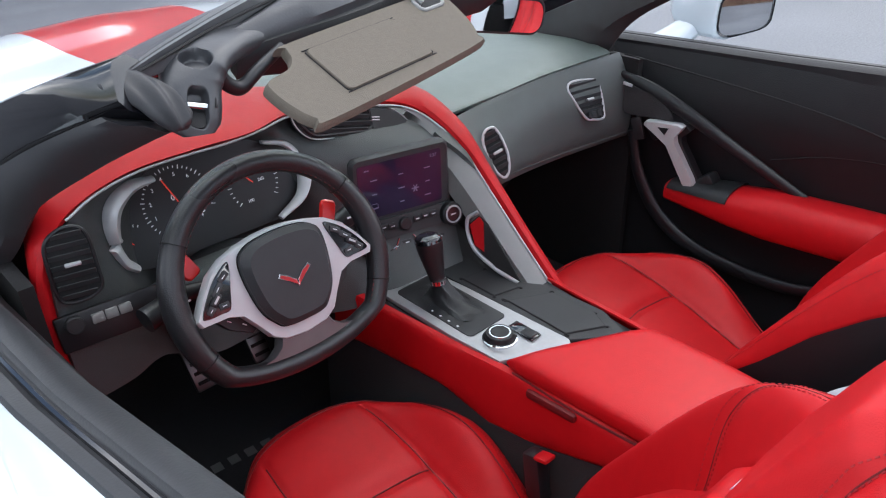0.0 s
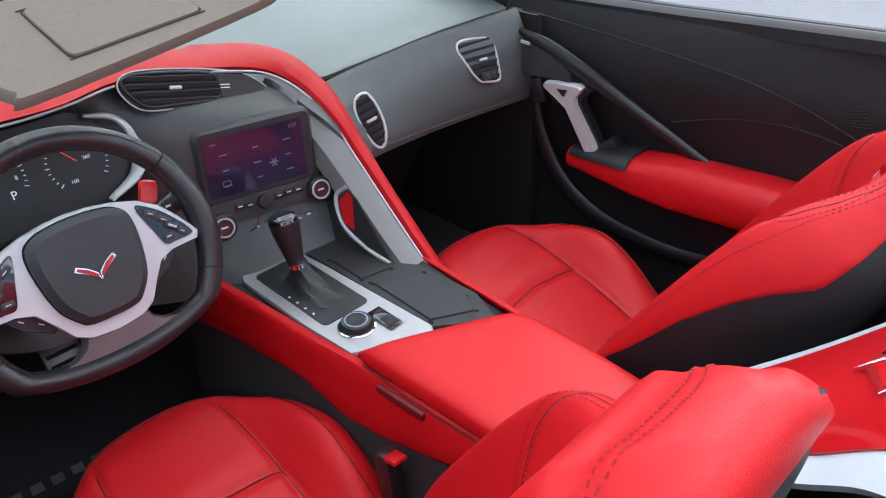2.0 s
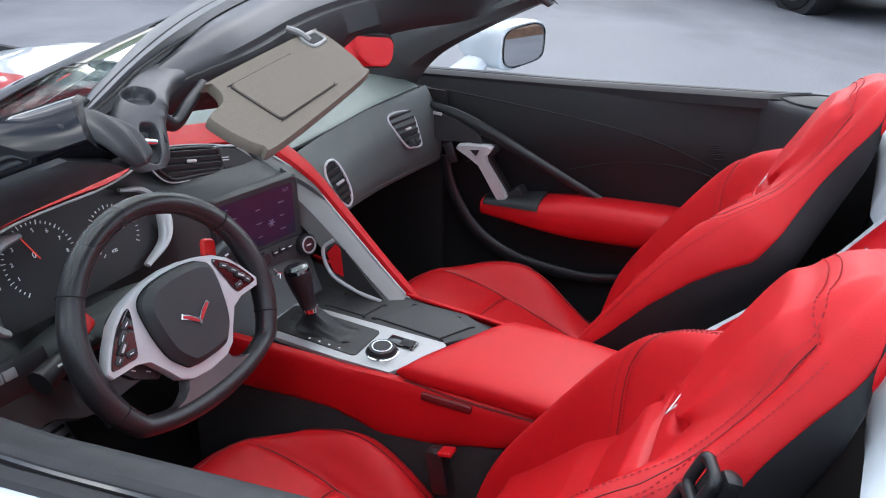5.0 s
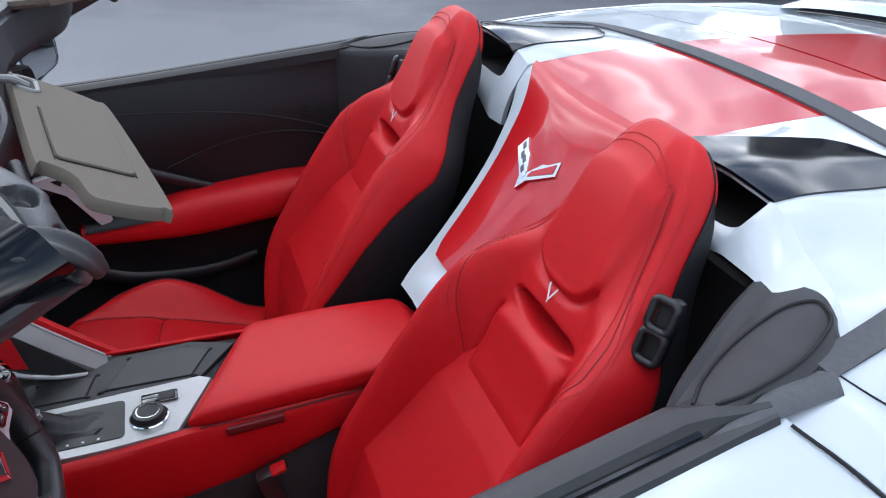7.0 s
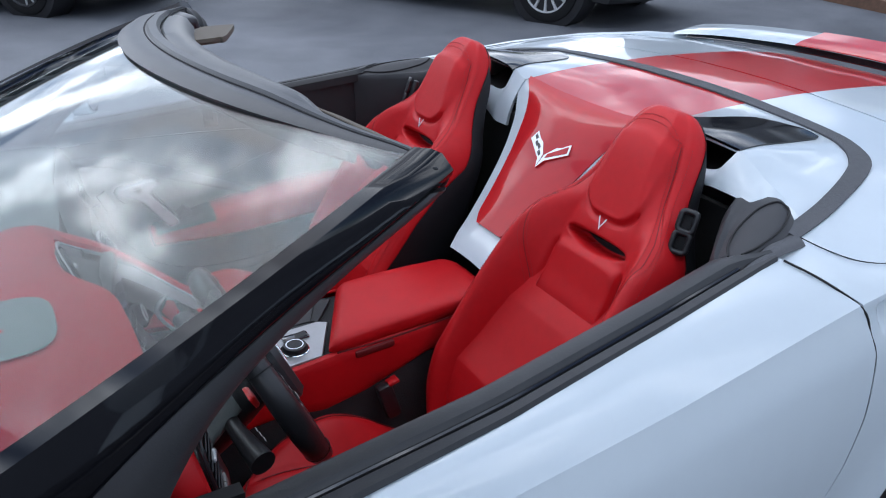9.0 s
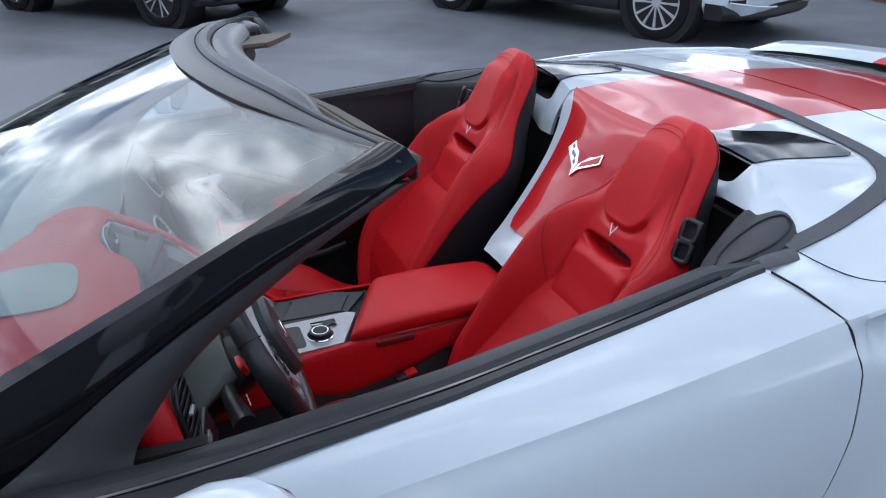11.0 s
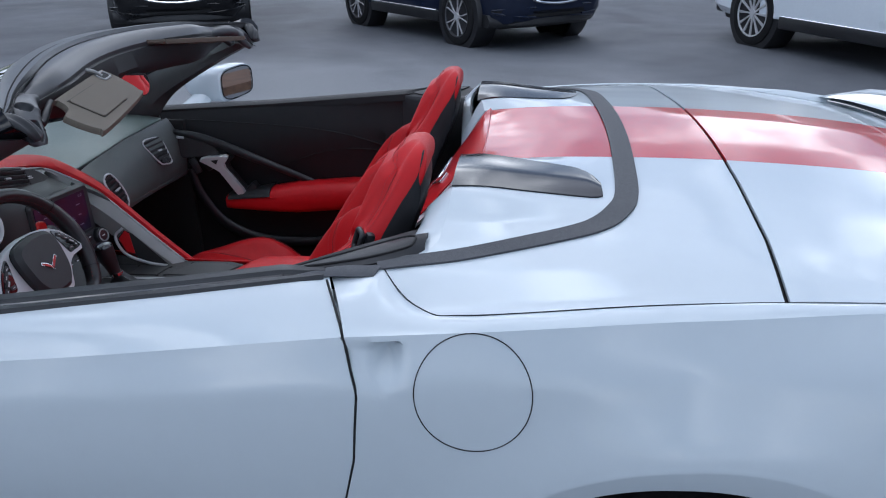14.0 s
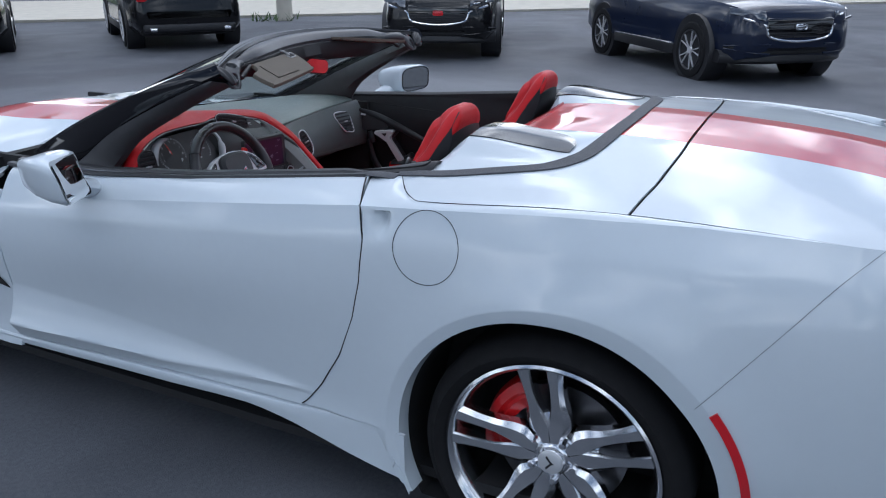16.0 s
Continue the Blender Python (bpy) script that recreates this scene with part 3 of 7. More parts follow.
# badge: two crossed flags as plain shapes
bm = bmesh.new()
at = frame_at(BADGE_AT, (-1, 0, 0), (0, .77, .64))
for sgn in (-1, 1):
    plate(bm, at, [(0, -.046), (sgn * .012, -.024), (sgn * .074, .014), (sgn * .064, .040), (sgn * .042, .024), (sgn * .026, .018), (sgn * .002, -.010)][::sgn], .006, .001)
badge = part("badge", bm, CHROME, fall, "chrome winged badge")
bm = bmesh.new()
plate(bm, at @ Matrix.Translation((0, 0, .006)), [(.010, -.016), (.066, .016), (.060, .032), (.042, .018), (.012, -.004)], .001)
part("badge_inlay", bm, STRIPE, badge)
for k in range(4):
    bm = bmesh.new()
    plate(bm, at @ Matrix.Translation((-.018 - .013 * k, -.010 + .0098 * k + .005 * (k % 2), .006)), [(-.006, -.001), (.005, -.008), (.006, .000), (-.005, .007)], .001)
    part("badge_inlay", bm, GLOSS_BLACK, badge)

# spoiler on the boot lid
bm = bmesh.new()
g = []
for x in np.linspace(-.775, .775, 44):
    a = abs(x) / .775
    y0, z0 = -.70 - .08 * (1 - a * a), deck_z(x * .98, -.74) + .038 - .010 * a
    g.append([Vector((x, y0 + o, z0 + h)) for o, h in ((.025, -.004), (.0, .004), (-.05, .012), (-.115, .022), (-.125, .016), (-.115, .006), (-.04, -.006))])
loops(bm, g)
spoiler = part("spoiler", bm, PAINT, boot, "white lip spoiler with a red centre")
bm = bmesh.new()
g = []
for x in np.linspace(-.236, .236, 14):
    y0, z0 = -.70 - .08 * (1 - (x / .76) ** 2), deck_z(x * .98, -.74) + .041 - .010 * abs(x) / .775
    g.append([Vector((x, y0 + o, z0 + h)) for o, h in ((.026, -.004), (.0, .005), (-.05, .013), (-.116, .023))])
sheet(bm, g, -.003)
part("spoiler_stripe", bm, STRIPE, spoiler)
bm = bmesh.new()
g = [[Vector((x, -.675 - .08 * (1 - (x / .76) ** 2) - o, deck_z(x * .95, -.72) + h)) for o, h in ((0, .006), (.02, .02))] for x in np.linspace(-.66, .66, 24)]
sheet(bm, g, .004)
part("spoiler_gap", bm, GLOSS_BLACK, spoiler, "dark slot under the spoiler")

# rear and front ends
bm = bmesh.new()
rows = []
for z, dy in ((.94, .0), (.88, -.02), (.75, -.035), (.55, -.03), (.38, .01), (.22, .06)):
    rows.append([Vector((x, -.86 + dy + .26 * (abs(x) / .75) ** 3, z - .015 * (abs(x) / .75) ** 2)) for x in np.linspace(-.76, .76, 21)])
sheet(bm, rows, -.01)
part("rear_bumper", bm, PAINT, car, "white rear bumper")
HOOD_Y = [1.93, 2.15, 2.5, 2.9, 3.3, 3.55]
HOOD = [(.880, .874, .862, .848, .810), (.898, .886, .860, .836, .808), (.886, .866, .846, .838, .815), (.860, .846, .826, .822, .805), (.74, .735, .725, .72, .70), (.60, .595, .58, .56, .54)]


def hood_z(x, y):
    return spline_value(HOOD_Y, [table([0, .25, .45, .62, .80], r, abs(x)) for r in HOOD], y)


def hood_patch(name, xa, xb, mat, parent, label, n=12):
    bm = bmesh.new()
    g = []
    for y in np.linspace(1.96, 3.5, 34):
        w = table([1.96, 2.4, 2.9, 3.3, 3.5], [.80, .80, .76, .62, .45], y)
        row = []
        for u in np.linspace(0, 1, n):
            x = lerp(xa * (w if abs(xa) > .5 else 1), xb * (w if abs(xb) > .5 else 1), u)
            yy = max(y, 1.96 + .22 * (1 - (x / .8) ** 2) * max(0, 1 - (y - 1.96) / .5))
            row.append(Vector((x, yy, hood_z(x, yy))))
        g.append(row)
    sheet(bm, g, -.01)
    return part(name, bm, mat, parent, label)


hood = hood_patch("hood", -.236, .236, STRIPE, car, "white hood with a red centre stripe")
hood_patch("hood_side", .2365, 1, PAINT, hood, "white side of the hood")
hood_patch("hood_side", -1, -.2365, PAINT, hood, "white side of the hood")
bm = bmesh.new()
rows = [[Vector((x, 3.5 + dy - .5 * (abs(x) / .8) ** 2.4, z)) for x in np.linspace(-.78, .78, 21)] for z, dy in ((.60, -.0), (.52, .05), (.40, .06), (.28, .05), (.18, .0))]
sheet(bm, rows, .01)
part("front_bumper", bm, PAINT, car, "white front bumper")
# floor pan that closes the car from below
bm = bmesh.new()
block(bm, pose(0, 1.3, .19), 1.66, 4.2, .03)
part("floor_pan", bm, DARK, car)
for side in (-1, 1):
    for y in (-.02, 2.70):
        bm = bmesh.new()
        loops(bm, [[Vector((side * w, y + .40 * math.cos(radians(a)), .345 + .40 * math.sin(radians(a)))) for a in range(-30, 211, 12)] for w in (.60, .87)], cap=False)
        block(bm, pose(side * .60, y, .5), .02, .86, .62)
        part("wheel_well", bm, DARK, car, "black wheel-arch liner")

# windshield: glass, pillars, header, cowl
def screen_point(u, v):
    """u from one pillar to the other, v from the cowl to the header."""
    lo = Vector((.68 * u, 2.14 - .23 * u * u, .872 - .012 * u * u))
    hi = Vector((.585 * u + .035 * u ** 3, 1.335 - .215 * u * u, 1.232 - .034 * u * u))
    mid = (lo + hi) / 2 + Vector((.056 * u ** 3, .022 * (1 - u * u), .017 * (1 - u ** 4) + .016 * u ** 4))
    return lo * (1 - v) ** 2 + (mid * 2 - (lo + hi) / 2) * 2 * v * (1 - v) + hi * v * v


bm = bmesh.new()
sheet(bm, [[screen_point(u, v) for v in np.linspace(0, 1, 18)] for u in np.linspace(-1, 1, 30)], .005)
pane = part("windshield", bm, GLASS, car, "curved windshield glass reflecting clouds")
pane.visible_shadow = False
for side in (-1, 1):
    bm = bmesh.new()
    sheet(bm, [[screen_point(side * u, v) + Vector((0, -.004, -.004)) for u in (.962, .98, 1)] for v in np.linspace(0, 1, 24)], .002)
    part("frit_band", bm, PLASTIC, pane, "black printed edge of the glass")
REAR_EDGE = [(.725, 1.505, .868), (.700, 1.485, .900), (.678, 1.405, .985), (.642, 1.255, 1.075), (.626, 1.140, 1.134), (.618, 1.066, 1.172)]
for side in (-1, 1):
    edge = spline([(side * x, y, z) for x, y, z in REAR_EDGE], 30)
    bm, bm2 = bmesh.new(), bmesh.new()
    outer, inner = [], []
    for i in range(30):
        v = i / 29
        p, r = screen_point(side, v), edge[i]
        a = lambda f, o, h: lerp(p, r, f) + Vector((side * o, 0, h))
        outer.append([p + Vector((-side * .024, .010, .010)), p + Vector((-side * .012, .010, .018)), a(.08, .006, .021), a(.3, .014, .021), a(.56, .019, .005), a(.60, .012, -.004), a(.5, -.02, -.025), a(.1, -.03, -.025)])
        inner.append([a(.58, .016, -.002), a(.72, .018, .0), a(.9, .012, .0), a(1, .0, .0), a(1.0, -.02, -.012), a(.8, -.05, -.022), a(.4, -.06, -.026), a(.08, -.045, -.020), a(.12, -.02, -.010), a(.5, .0, -.006)])
    loops(bm, outer)
    pillar = part("windshield_pillar", bm, PILLAR, car, "gloss black windshield pillar")
    loops(bm2, inner[:28])
    part("pillar_trim", bm2, PILLAR_TRIM, pillar, "soft black pillar trim and seal")


def header_point(u, back=0.0, up=0.0):
    return screen_point(u, 1.0) + Vector((0, -back * (1 - .25 * u * u), up))


def header_close(u):
    """How the header's bands narrow towards the corners."""
    return 1 - .5 * smooth((abs(u) - .55) / .35) - .2 * smooth((abs(u) - .92) / .08)


def header_strip(name, profile, mat, parent, label, ua=-1.0, ub=1.0):
    bm = bmesh.new()
    rows = []
    for u in np.linspace(ua, ub, 60):
        k = 1 - .5 * smooth((abs(u) - .45) / .42)
        e = header_close(u)
        rows.append([header_point(u, e * (b if b < .05 else .05 + (b - .05) * k), e * (h if h > -.02 else h * (.45 + .55 * k)) - (.012 * smooth((abs(u) - .55) / .25) if b > .05 else 0)) for b, h in profile])
    loops(bm, rows)
    return part(name, bm, mat, parent, label)


header = header_strip("windshield_header", [(-.025, .004), (-.005, .014), (.035, .014), (.05, .004), (.05, -.03), (.0, -.028)], HEADER_GREY, car, "black rubber windshield header seal", -1.0, 1.0)
header_strip("header_lip", [(.026, .012), (.033, .0185), (.048, .0185), (.054, .010), (.045, .002)], HEADER_GREY, header, "", -.985, .985)
for back, up in ((.0245, .0142), (.0565, .0070)):
    bm = bmesh.new()
    tube(bm, [header_point(u, back * header_close(u), up * header_close(u)) for u in np.linspace(-.985, .985, 31)], .0016, 6, 160)
    part("header_groove", bm, DARK, header, "thin dark groove between the seal bands")
header_strip("header_trim", [(.052, .002), (.060, .010), (.082, .012), (.104, .004), (.118, -.014), (.114, -.034), (.085, -.045), (.045, -.032)], HEADER_GREY, header, "soft grey padded header trim", -.83, .83)
header_strip("header_facet", [(.088, -.012), (.122, -.026), (.128, -.066), (.112, -.092), (.075, -.075)], SOFT_BLACK, header, "dark inner facet of the header", -.80, .80)
# cowl below the glass
bm = bmesh.new()
sheet(bm, [[screen_point(u, -.03) + Vector((0, .0 + .07 * k, -.012 - .010 * k)) for k in range(3)] for u in np.linspace(-.94, .94, 30)], .006)
part("cowl", bm, PLASTIC, car, "black plastic cowl at the foot of the windshield")

# wheels
def wheel(name, x, y, r, side, rim_r):
    """A road wheel: tyre, ten-spoke polished rim, disc and caliper; built facing the car's left."""
    at = pose(x, y, r, 0, 90 * side, 0)
    bm = bmesh.new()
    prof = [(rim_r - .012, -.10), (rim_r + .004, -.115), (r - .03, -.135), (r - .010, -.120), (r, -.095), (r, .05), (r - .008, .075), (r - .03, .092), (lerp(r, rim_r, .55), .100), (rim_r + .012, .086), (rim_r - .002, .074), (rim_r - .012, .05)]
    lathe(bm, at, prof, 72)
    whl = part(name, bm, TYRE, car, "black low-profile tyre on a polished alloy rim")
    bm = bmesh.new()
    lathe(bm, at, [(rim_r - .002, .074), (rim_r + .003, .084), (rim_r - .004, .088), (rim_r - .012, .080), (rim_r - .022, .055), (rim_r - .030, .0), (rim_r - .032, -.11), (rim_r - .01, -.115)], 72)
    part("rim", bm, RIM, whl, "polished alloy rim")
    bm = bmesh.new()
    for k in range(5):
        turn = at @ Matrix.Rotation(radians(72 * k + 9), 4, "Z")
        for off in (-1, 1):
            rows = []
            for f in np.linspace(0, 1, 13):
                rad = lerp(.045, rim_r - .010, f)
                mid = off * table([.045, .08, .11, .19, .262], [.012, .024, .030, .035, .041], rad)
                half = table([.045, .08, .11, .15, .20, .262], [.016, .030, .027, .0175, .0155, .021], rad)
                top = table([.045, .09, .14, .20, .262], [.050, .050, .057, .068, .079], rad)
                edge = off * half
                rows.append([turn @ Vector((rad, mid + w * edge, h)) for w, h in ((-1, top - .036), (-1, top - .006), (-.82, top), (.45, top), (1, top - .012), (1.05, top - .036), (0, top - .042))])
            loops(bm, rows)
        # the web that closes the pair near the hub
        loops(bm, [[turn @ Vector((rad, w * half, h)) for w, h in ((-1, .018), (-.9, .036 + dz), (0, .030 + dz), (.9, .036 + dz), (1, .018), (0, .008))] for rad, half, dz in ((.05, .016, .012), (.08, .026, .010), (.105, .030, .006), (.120, .026, -.004))])
    part("spokes", bm, RIM, whl, "polished twin spokes", angle=18)
    bm = bmesh.new()
    lathe(bm, at, [(.001, .064), (.030, .064), (.034, .060), (.037, .052), (.050, .046), (.060, .030), (.064, .0), (.03, -.01)], 40)
    part("hub", bm, RIM, whl)
    bm = bmesh.new()
    lathe(bm, at, [(.0005, .068), (.028, .068), (.031, .066), (.033, .060)], 32)
    cap = part("hub_cap", bm, SILVER, whl, "round centre cap")
    bm = bmesh.new()
    for sg in (-1, 1):
        plate(bm, at @ pose(0, 0, .0682), [(0, -.012), (sg * .004, -.004), (sg * .020, .008), (sg * .014, .011), (0, -.001)][::sg], .001)
    part("cap_emblem", bm, PLASTIC, cap)
    for k in range(5):
        a = radians(72 * k + 45)
        bm = bmesh.new()
        lathe(bm, at @ Matrix.Translation((.057 * math.cos(a), .057 * math.sin(a), .04)), [(.0005, .022), (.008, .021), (.0105, .016), (.0115, 0), (.015, -.004)], 6)
        part("wheel_nut", bm, CHROME, whl)
    bm = bmesh.new()
    lathe(bm, at, [(.08, -.02), (.172, -.02), (.172, -.045), (.08, -.045)], 56)
    part("brake_disc", bm, STEEL, whl, "steel brake disc")
    bm = bmesh.new()
    g = []
    for i in range(12):
        a = radians(lerp(-33, 33, i / 11)) + (math.pi if False else 0)
        ends = 1 - abs(i / 5.5 - 1) ** 4 * .5
        g.append([at @ Matrix.Rotation(radians(0), 4, "Z") @ Vector((rr * math.cos(a + CALIPER_AT), rr * math.sin(a + CALIPER_AT), h)) for rr, h in ((.138, -.01), (.133, .004 * ends), (.158, .010 * ends), (.166, .002 * ends), (.176, .010 * ends), (.198, .0), (.205, -.03), (.200, -.07), (.13, -.07))])
    loops(bm, g)
    part("caliper", bm, CALIPER, whl, "red brake caliper")
    return whl


CALIPER_AT = radians(66)
wheel("wheel", -.785, -.02, .341, -1, .272)
CALIPER_AT = radians(114)
wheel("wheel", .785, -.02, .341, 1, .272)
wheel("wheel", -.79, 2.70, .332, -1, .258)
wheel("wheel", .79, 2.70, .332, 1, .258)
# side marker, fuel flap, handle scoop
bm = bmesh.new()
g = []
for i in range(14):
    f = i / 13
    a = radians(lerp(143, 172, f))
    g.append([Vector((-half_width(-.02 + r * math.cos(a), .345 + r * math.sin(a)) - .013, -.02 + r * math.cos(a), .345 + r * math.sin(a))) for r in (.444, .463)])
sheet(bm, g, .006)
part("side_marker", bm, LENS_RED, car, "red side marker lamp")

bm = bmesh.new()
flap = [Vector((-half_width(.301 + .086 * math.cos(a), .863 + .086 * math.sin(a)) - .0005, .301 + .086 * math.cos(a), .863 + .086 * math.sin(a))) for a in [2 * math.pi * k / 64 for k in range(64)]]
tube(bm, flap, .0009, 6, 128, closed=True)
part("fuel_flap_gap", bm, DARK, car, "round fuel flap shut line")
# thin shut lines: door, cover seam, bumper seam
for side in (-1, 1):
    bm = bmesh.new()
    tube(bm, [Vector((side * (half_width(door_gap(z), z) - .002 + .003 * smooth((.62 - z) / .15)), door_gap(z) + .001, z)) for z in (.340, .35, .36, .38, .42, .47, .53, .59, .65, .70, .75, .80, .857, .89, .93)] + [Vector((side * .80, .518, .958)), Vector((side * .745, .542, .973))], .0019, 6, 80)
    part("door_shut_line", bm, DARK, car)
    bm = bmesh.new()
    tube(bm, [Vector((side * (seam_x(y) + .001), y, deck_z(seam_x(y), y) + .0005)) for y in (.46, .435, .41, .385, .36, .33, .28, .2, .1, 0, -.15, -.3, -.5, -.7)], [.0008] * 9 + [.0006, .0004, .0003, .0003, .0003], 6, 80)
    part("cover_seam", bm, DARK, car)
    bm = bmesh.new()
    tube(bm, [Vector((side * (half_width(y, z) + o), y, z)) for y, z, o in ((-.345, .628, .0105), (-.375, .665, .0095), (-.42, .72, .0040), (-.5, .82, .0024), (-.57, .905, .0024), (-.64, .968, .0024))], .0004, 6, 160)
    part("bumper_seam", bm, DARK, car)
    bm = bmesh.new()
    sheet(bm, [[Vector((side * (half_width(door_gap(z), z) - .060), door_gap(z) + o, z)) for o in (-.05, .05)] for z in np.linspace(.33, .93, 24)] + [[Vector((side * .72, .53 + o, .945)) for o in (-.05, .05)]], .002)
    part("door_jamb", bm, PAINT, car)
bm = bmesh.new()
tube(bm, [fall_point(u, .26, 0, -.0005) for u in np.linspace(-1, 1, 9)], .0013, 6, 40)
part("waterfall_seam", bm, DARK, fall)

for side in (-1, 1):
    bm = bmesh.new()
    sheet(bm, [[Vector((side * (half_width(y, z) + .003), y, z)) for z in (lerp(.47, .49, f), lerp(.47, .575, f))] for y, f in ((1.865, 0), (1.92, .5), (2.0, .85), (2.10, 1))], .004)
    part("fender_vent", bm, DARK, car, "dark vent behind the front wheel")

# ---- cockpit shell ----
bm = bmesh.new()
block(bm, pose(0, 1.35, .215), 1.5, 1.75, .02)
part("cabin_floor", bm, CARPET, car, "black carpeted floor")
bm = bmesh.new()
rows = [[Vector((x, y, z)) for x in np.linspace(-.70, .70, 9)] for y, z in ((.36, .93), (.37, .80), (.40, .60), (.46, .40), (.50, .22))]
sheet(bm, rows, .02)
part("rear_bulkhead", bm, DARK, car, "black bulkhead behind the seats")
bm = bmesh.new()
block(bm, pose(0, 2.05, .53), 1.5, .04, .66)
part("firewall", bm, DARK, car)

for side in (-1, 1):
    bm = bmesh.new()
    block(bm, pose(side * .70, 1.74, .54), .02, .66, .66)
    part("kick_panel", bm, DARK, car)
    # inner door: upper pad, dark lower pocket, armrest, pull handle
    bm = bmesh.new()
    g = []
    for y in np.linspace(.60, 1.52, 30):
        bx, bz = table(BELT_Y, INNER_X, y) - .036, table(BELT_Y, BELT_Z, y) + .006
        tx = table(BELT_Y, BELT_X, y) - .060
        bulge = .012 * math.sin(math.pi * (y - .6) / .92)
        g.append([Vector((side * x, y, z)) for x, z in ((tx, bz), (lerp(tx, bx - .014 - bulge, .75), bz - .05), (bx - .022 - bulge, bz - .13), (bx - .018, bz - .22), (bx - .006, bz - .31), (bx - .004, .45), (bx - .014, .30), (bx - .02, .22))])
    g = surface(g, 30, 24)
    sheet(bm, g, .015 if side > 0 else -.015)
    panel = part("door_panel", bm, DOOR_BLACK, car, "charcoal inner door panel with red armrest")
    head, rise = (1.275, 0.0) if side > 0 else (1.40, .038)
    bm = bmesh.new()
    rings = []
    for f in np.linspace(0, 1, 16):
        y = lerp(head, .62, f)
        w = lerp(.030, .060, min(1, f * 3.5))
        h = lerp(.024, .052, min(1, f * 2.5))
        c = Vector((side * lerp(.676, .672, f), y, rise + lerp(.585, .625, min(1, f * 1.4))))
        rings.append([c + Vector((side * w * math.copysign(abs(math.cos(a)) ** .7, math.cos(a)), 0, h * math.copysign(abs(math.sin(a)) ** .7, math.sin(a)))) for a in [2 * math.pi * k / 20 for k in range(20)]])
    loops(bm, rings)
    part("armrest", bm, LEATHER, panel, "red leather armrest")
    bm = bmesh.new()
    rows = []
    for f in np.linspace(.015, .26, 8):
        y, w, h = lerp(head, .62, f), lerp(.030, .060, min(1, f * 3.5)) + .002, lerp(.024, .052, min(1, f * 2.5)) + .003
        c = Vector((side * lerp(.676, .672, f), y, rise + lerp(.585, .625, min(1, f * 1.4))))
        rows.append([c + Vector((side * w * math.copysign(abs(math.cos(a)) ** .7, math.cos(a)), 0, h * abs(math.sin(a)) ** .7)) for a in np.linspace(.35, math.pi - .35, 15)])
    sheet(bm, rows, .003)
    part("armrest_cap", bm, SOFT_BLACK, panel)
    if side < 0:
        for k in range(2):
            bm = bmesh.new()
            block(bm, pose(-.694 + .021 * k, 1.352 - .008 * k, .657, 6, 4, 0), .017, .030, .010, .003)
            switch = part("window_switch", bm, SOFT_BLACK, panel, "black window switch with a bright front edge")
            bm = bmesh.new()
            block(bm, pose(-.694 + .021 * k, 1.366 - .008 * k, .660, 6, 4, 0), .016, .003, .008, .001)
            part("switch_edge", bm, SILVER, switch)
    if side > 0:
        # pull handle
        hold = frame_at((side * .652, 1.265, .68), (0, -1, 0), (-side, 0, .0))
        shape = lambda pts: [(1.265 - y, side * (z - .68)) for y, z in pts][::side]
        bm = bmesh.new()
        plate(bm, hold @ pose(0, 0, -.010), shape([(1.352, .738), (1.345, .748), (1.318, .754), (1.258, .760), (1.248, .755), (1.252, .746), (1.266, .728), (1.262, .712), (1.208, .640), (1.201, .626), (1.204, .614), (1.218, .608), (1.228, .618), (1.285, .702), (1.320, .722)]), .018, .005)
        handle = part("pull_handle", bm, SATIN, panel, "satin silver pull handle")
        bm = bmesh.new()
        plate(bm, hold @ pose(0, 0, .007), shape([(1.310, .741), (1.282, .745), (1.291, .727)]), .003, .001)
        part("handle_inset", bm, PLASTIC, handle)
        bm = bmesh.new()
        plate(bm, hold @ pose(0, 0, -.030), shape([(1.340, .738), (1.318, .750), (1.246, .756), (1.236, .748), (1.256, .726), (1.252, .710), (1.196, .634), (1.190, .618), (1.200, .604), (1.226, .604), (1.232, .616), (1.290, .698)]), .022, .004)
        part("handle_core", bm, PLASTIC, handle, "black inner half of the handle")
        bm = bmesh.new()
        block(bm, pose(side * .678, 1.20, .620, -40, 0, 0), .04, .09, .03, .008)
        part("handle_foot", bm, PLASTIC, panel)
        bm = bmesh.new()
        block(bm, pose(side * .682, 1.31, .735, -40, 0, 0), .05, .08, .04, .008)
        part("handle_back", bm, PLASTIC, panel)
        # diagonal trim band and the speaker mesh
        bm = bmesh.new()
        tube(bm, [(side * .672, 1.44, .835), (side * .674, 1.36, .815), (side * .668, 1.26, .785), (side * .676, 1.12, .725), (side * .694, .98, .66), (side * .70, .90, .628)], [.006, .012, .012, .010, .008, .004], 10, 40, flat=1.4)
        part("door_trim", bm, PLASTIC, panel, "dark diagonal door trim")
        bm = bmesh.new()
        tube(bm, [(side * .678, 1.40, .70), (side * .678, 1.37, .60), (side * .682, 1.30, .50), (side * .688, 1.18, .44), (side * .69, 1.0, .43), (side * .69, .88, .455)], [.008, .010, .012, .012, .010, .008], 10, 40, flat=1.6)
        part("pocket_rim", bm, PLASTIC, panel, "dark rim of the door pocket")
        bm = bmesh.new()
        plate(bm, frame_at((side * .664, 1.355, .785), (0, -1, .10), (-side, 0, .12)), [(-.068, .034), (-.050, .036), (.020, .016), (.062, -.012), (.070, -.026), (.060, -.034), (-.060, -.034), (-.068, -.026)][::(1 if side > 0 else -1)], .004, .001)
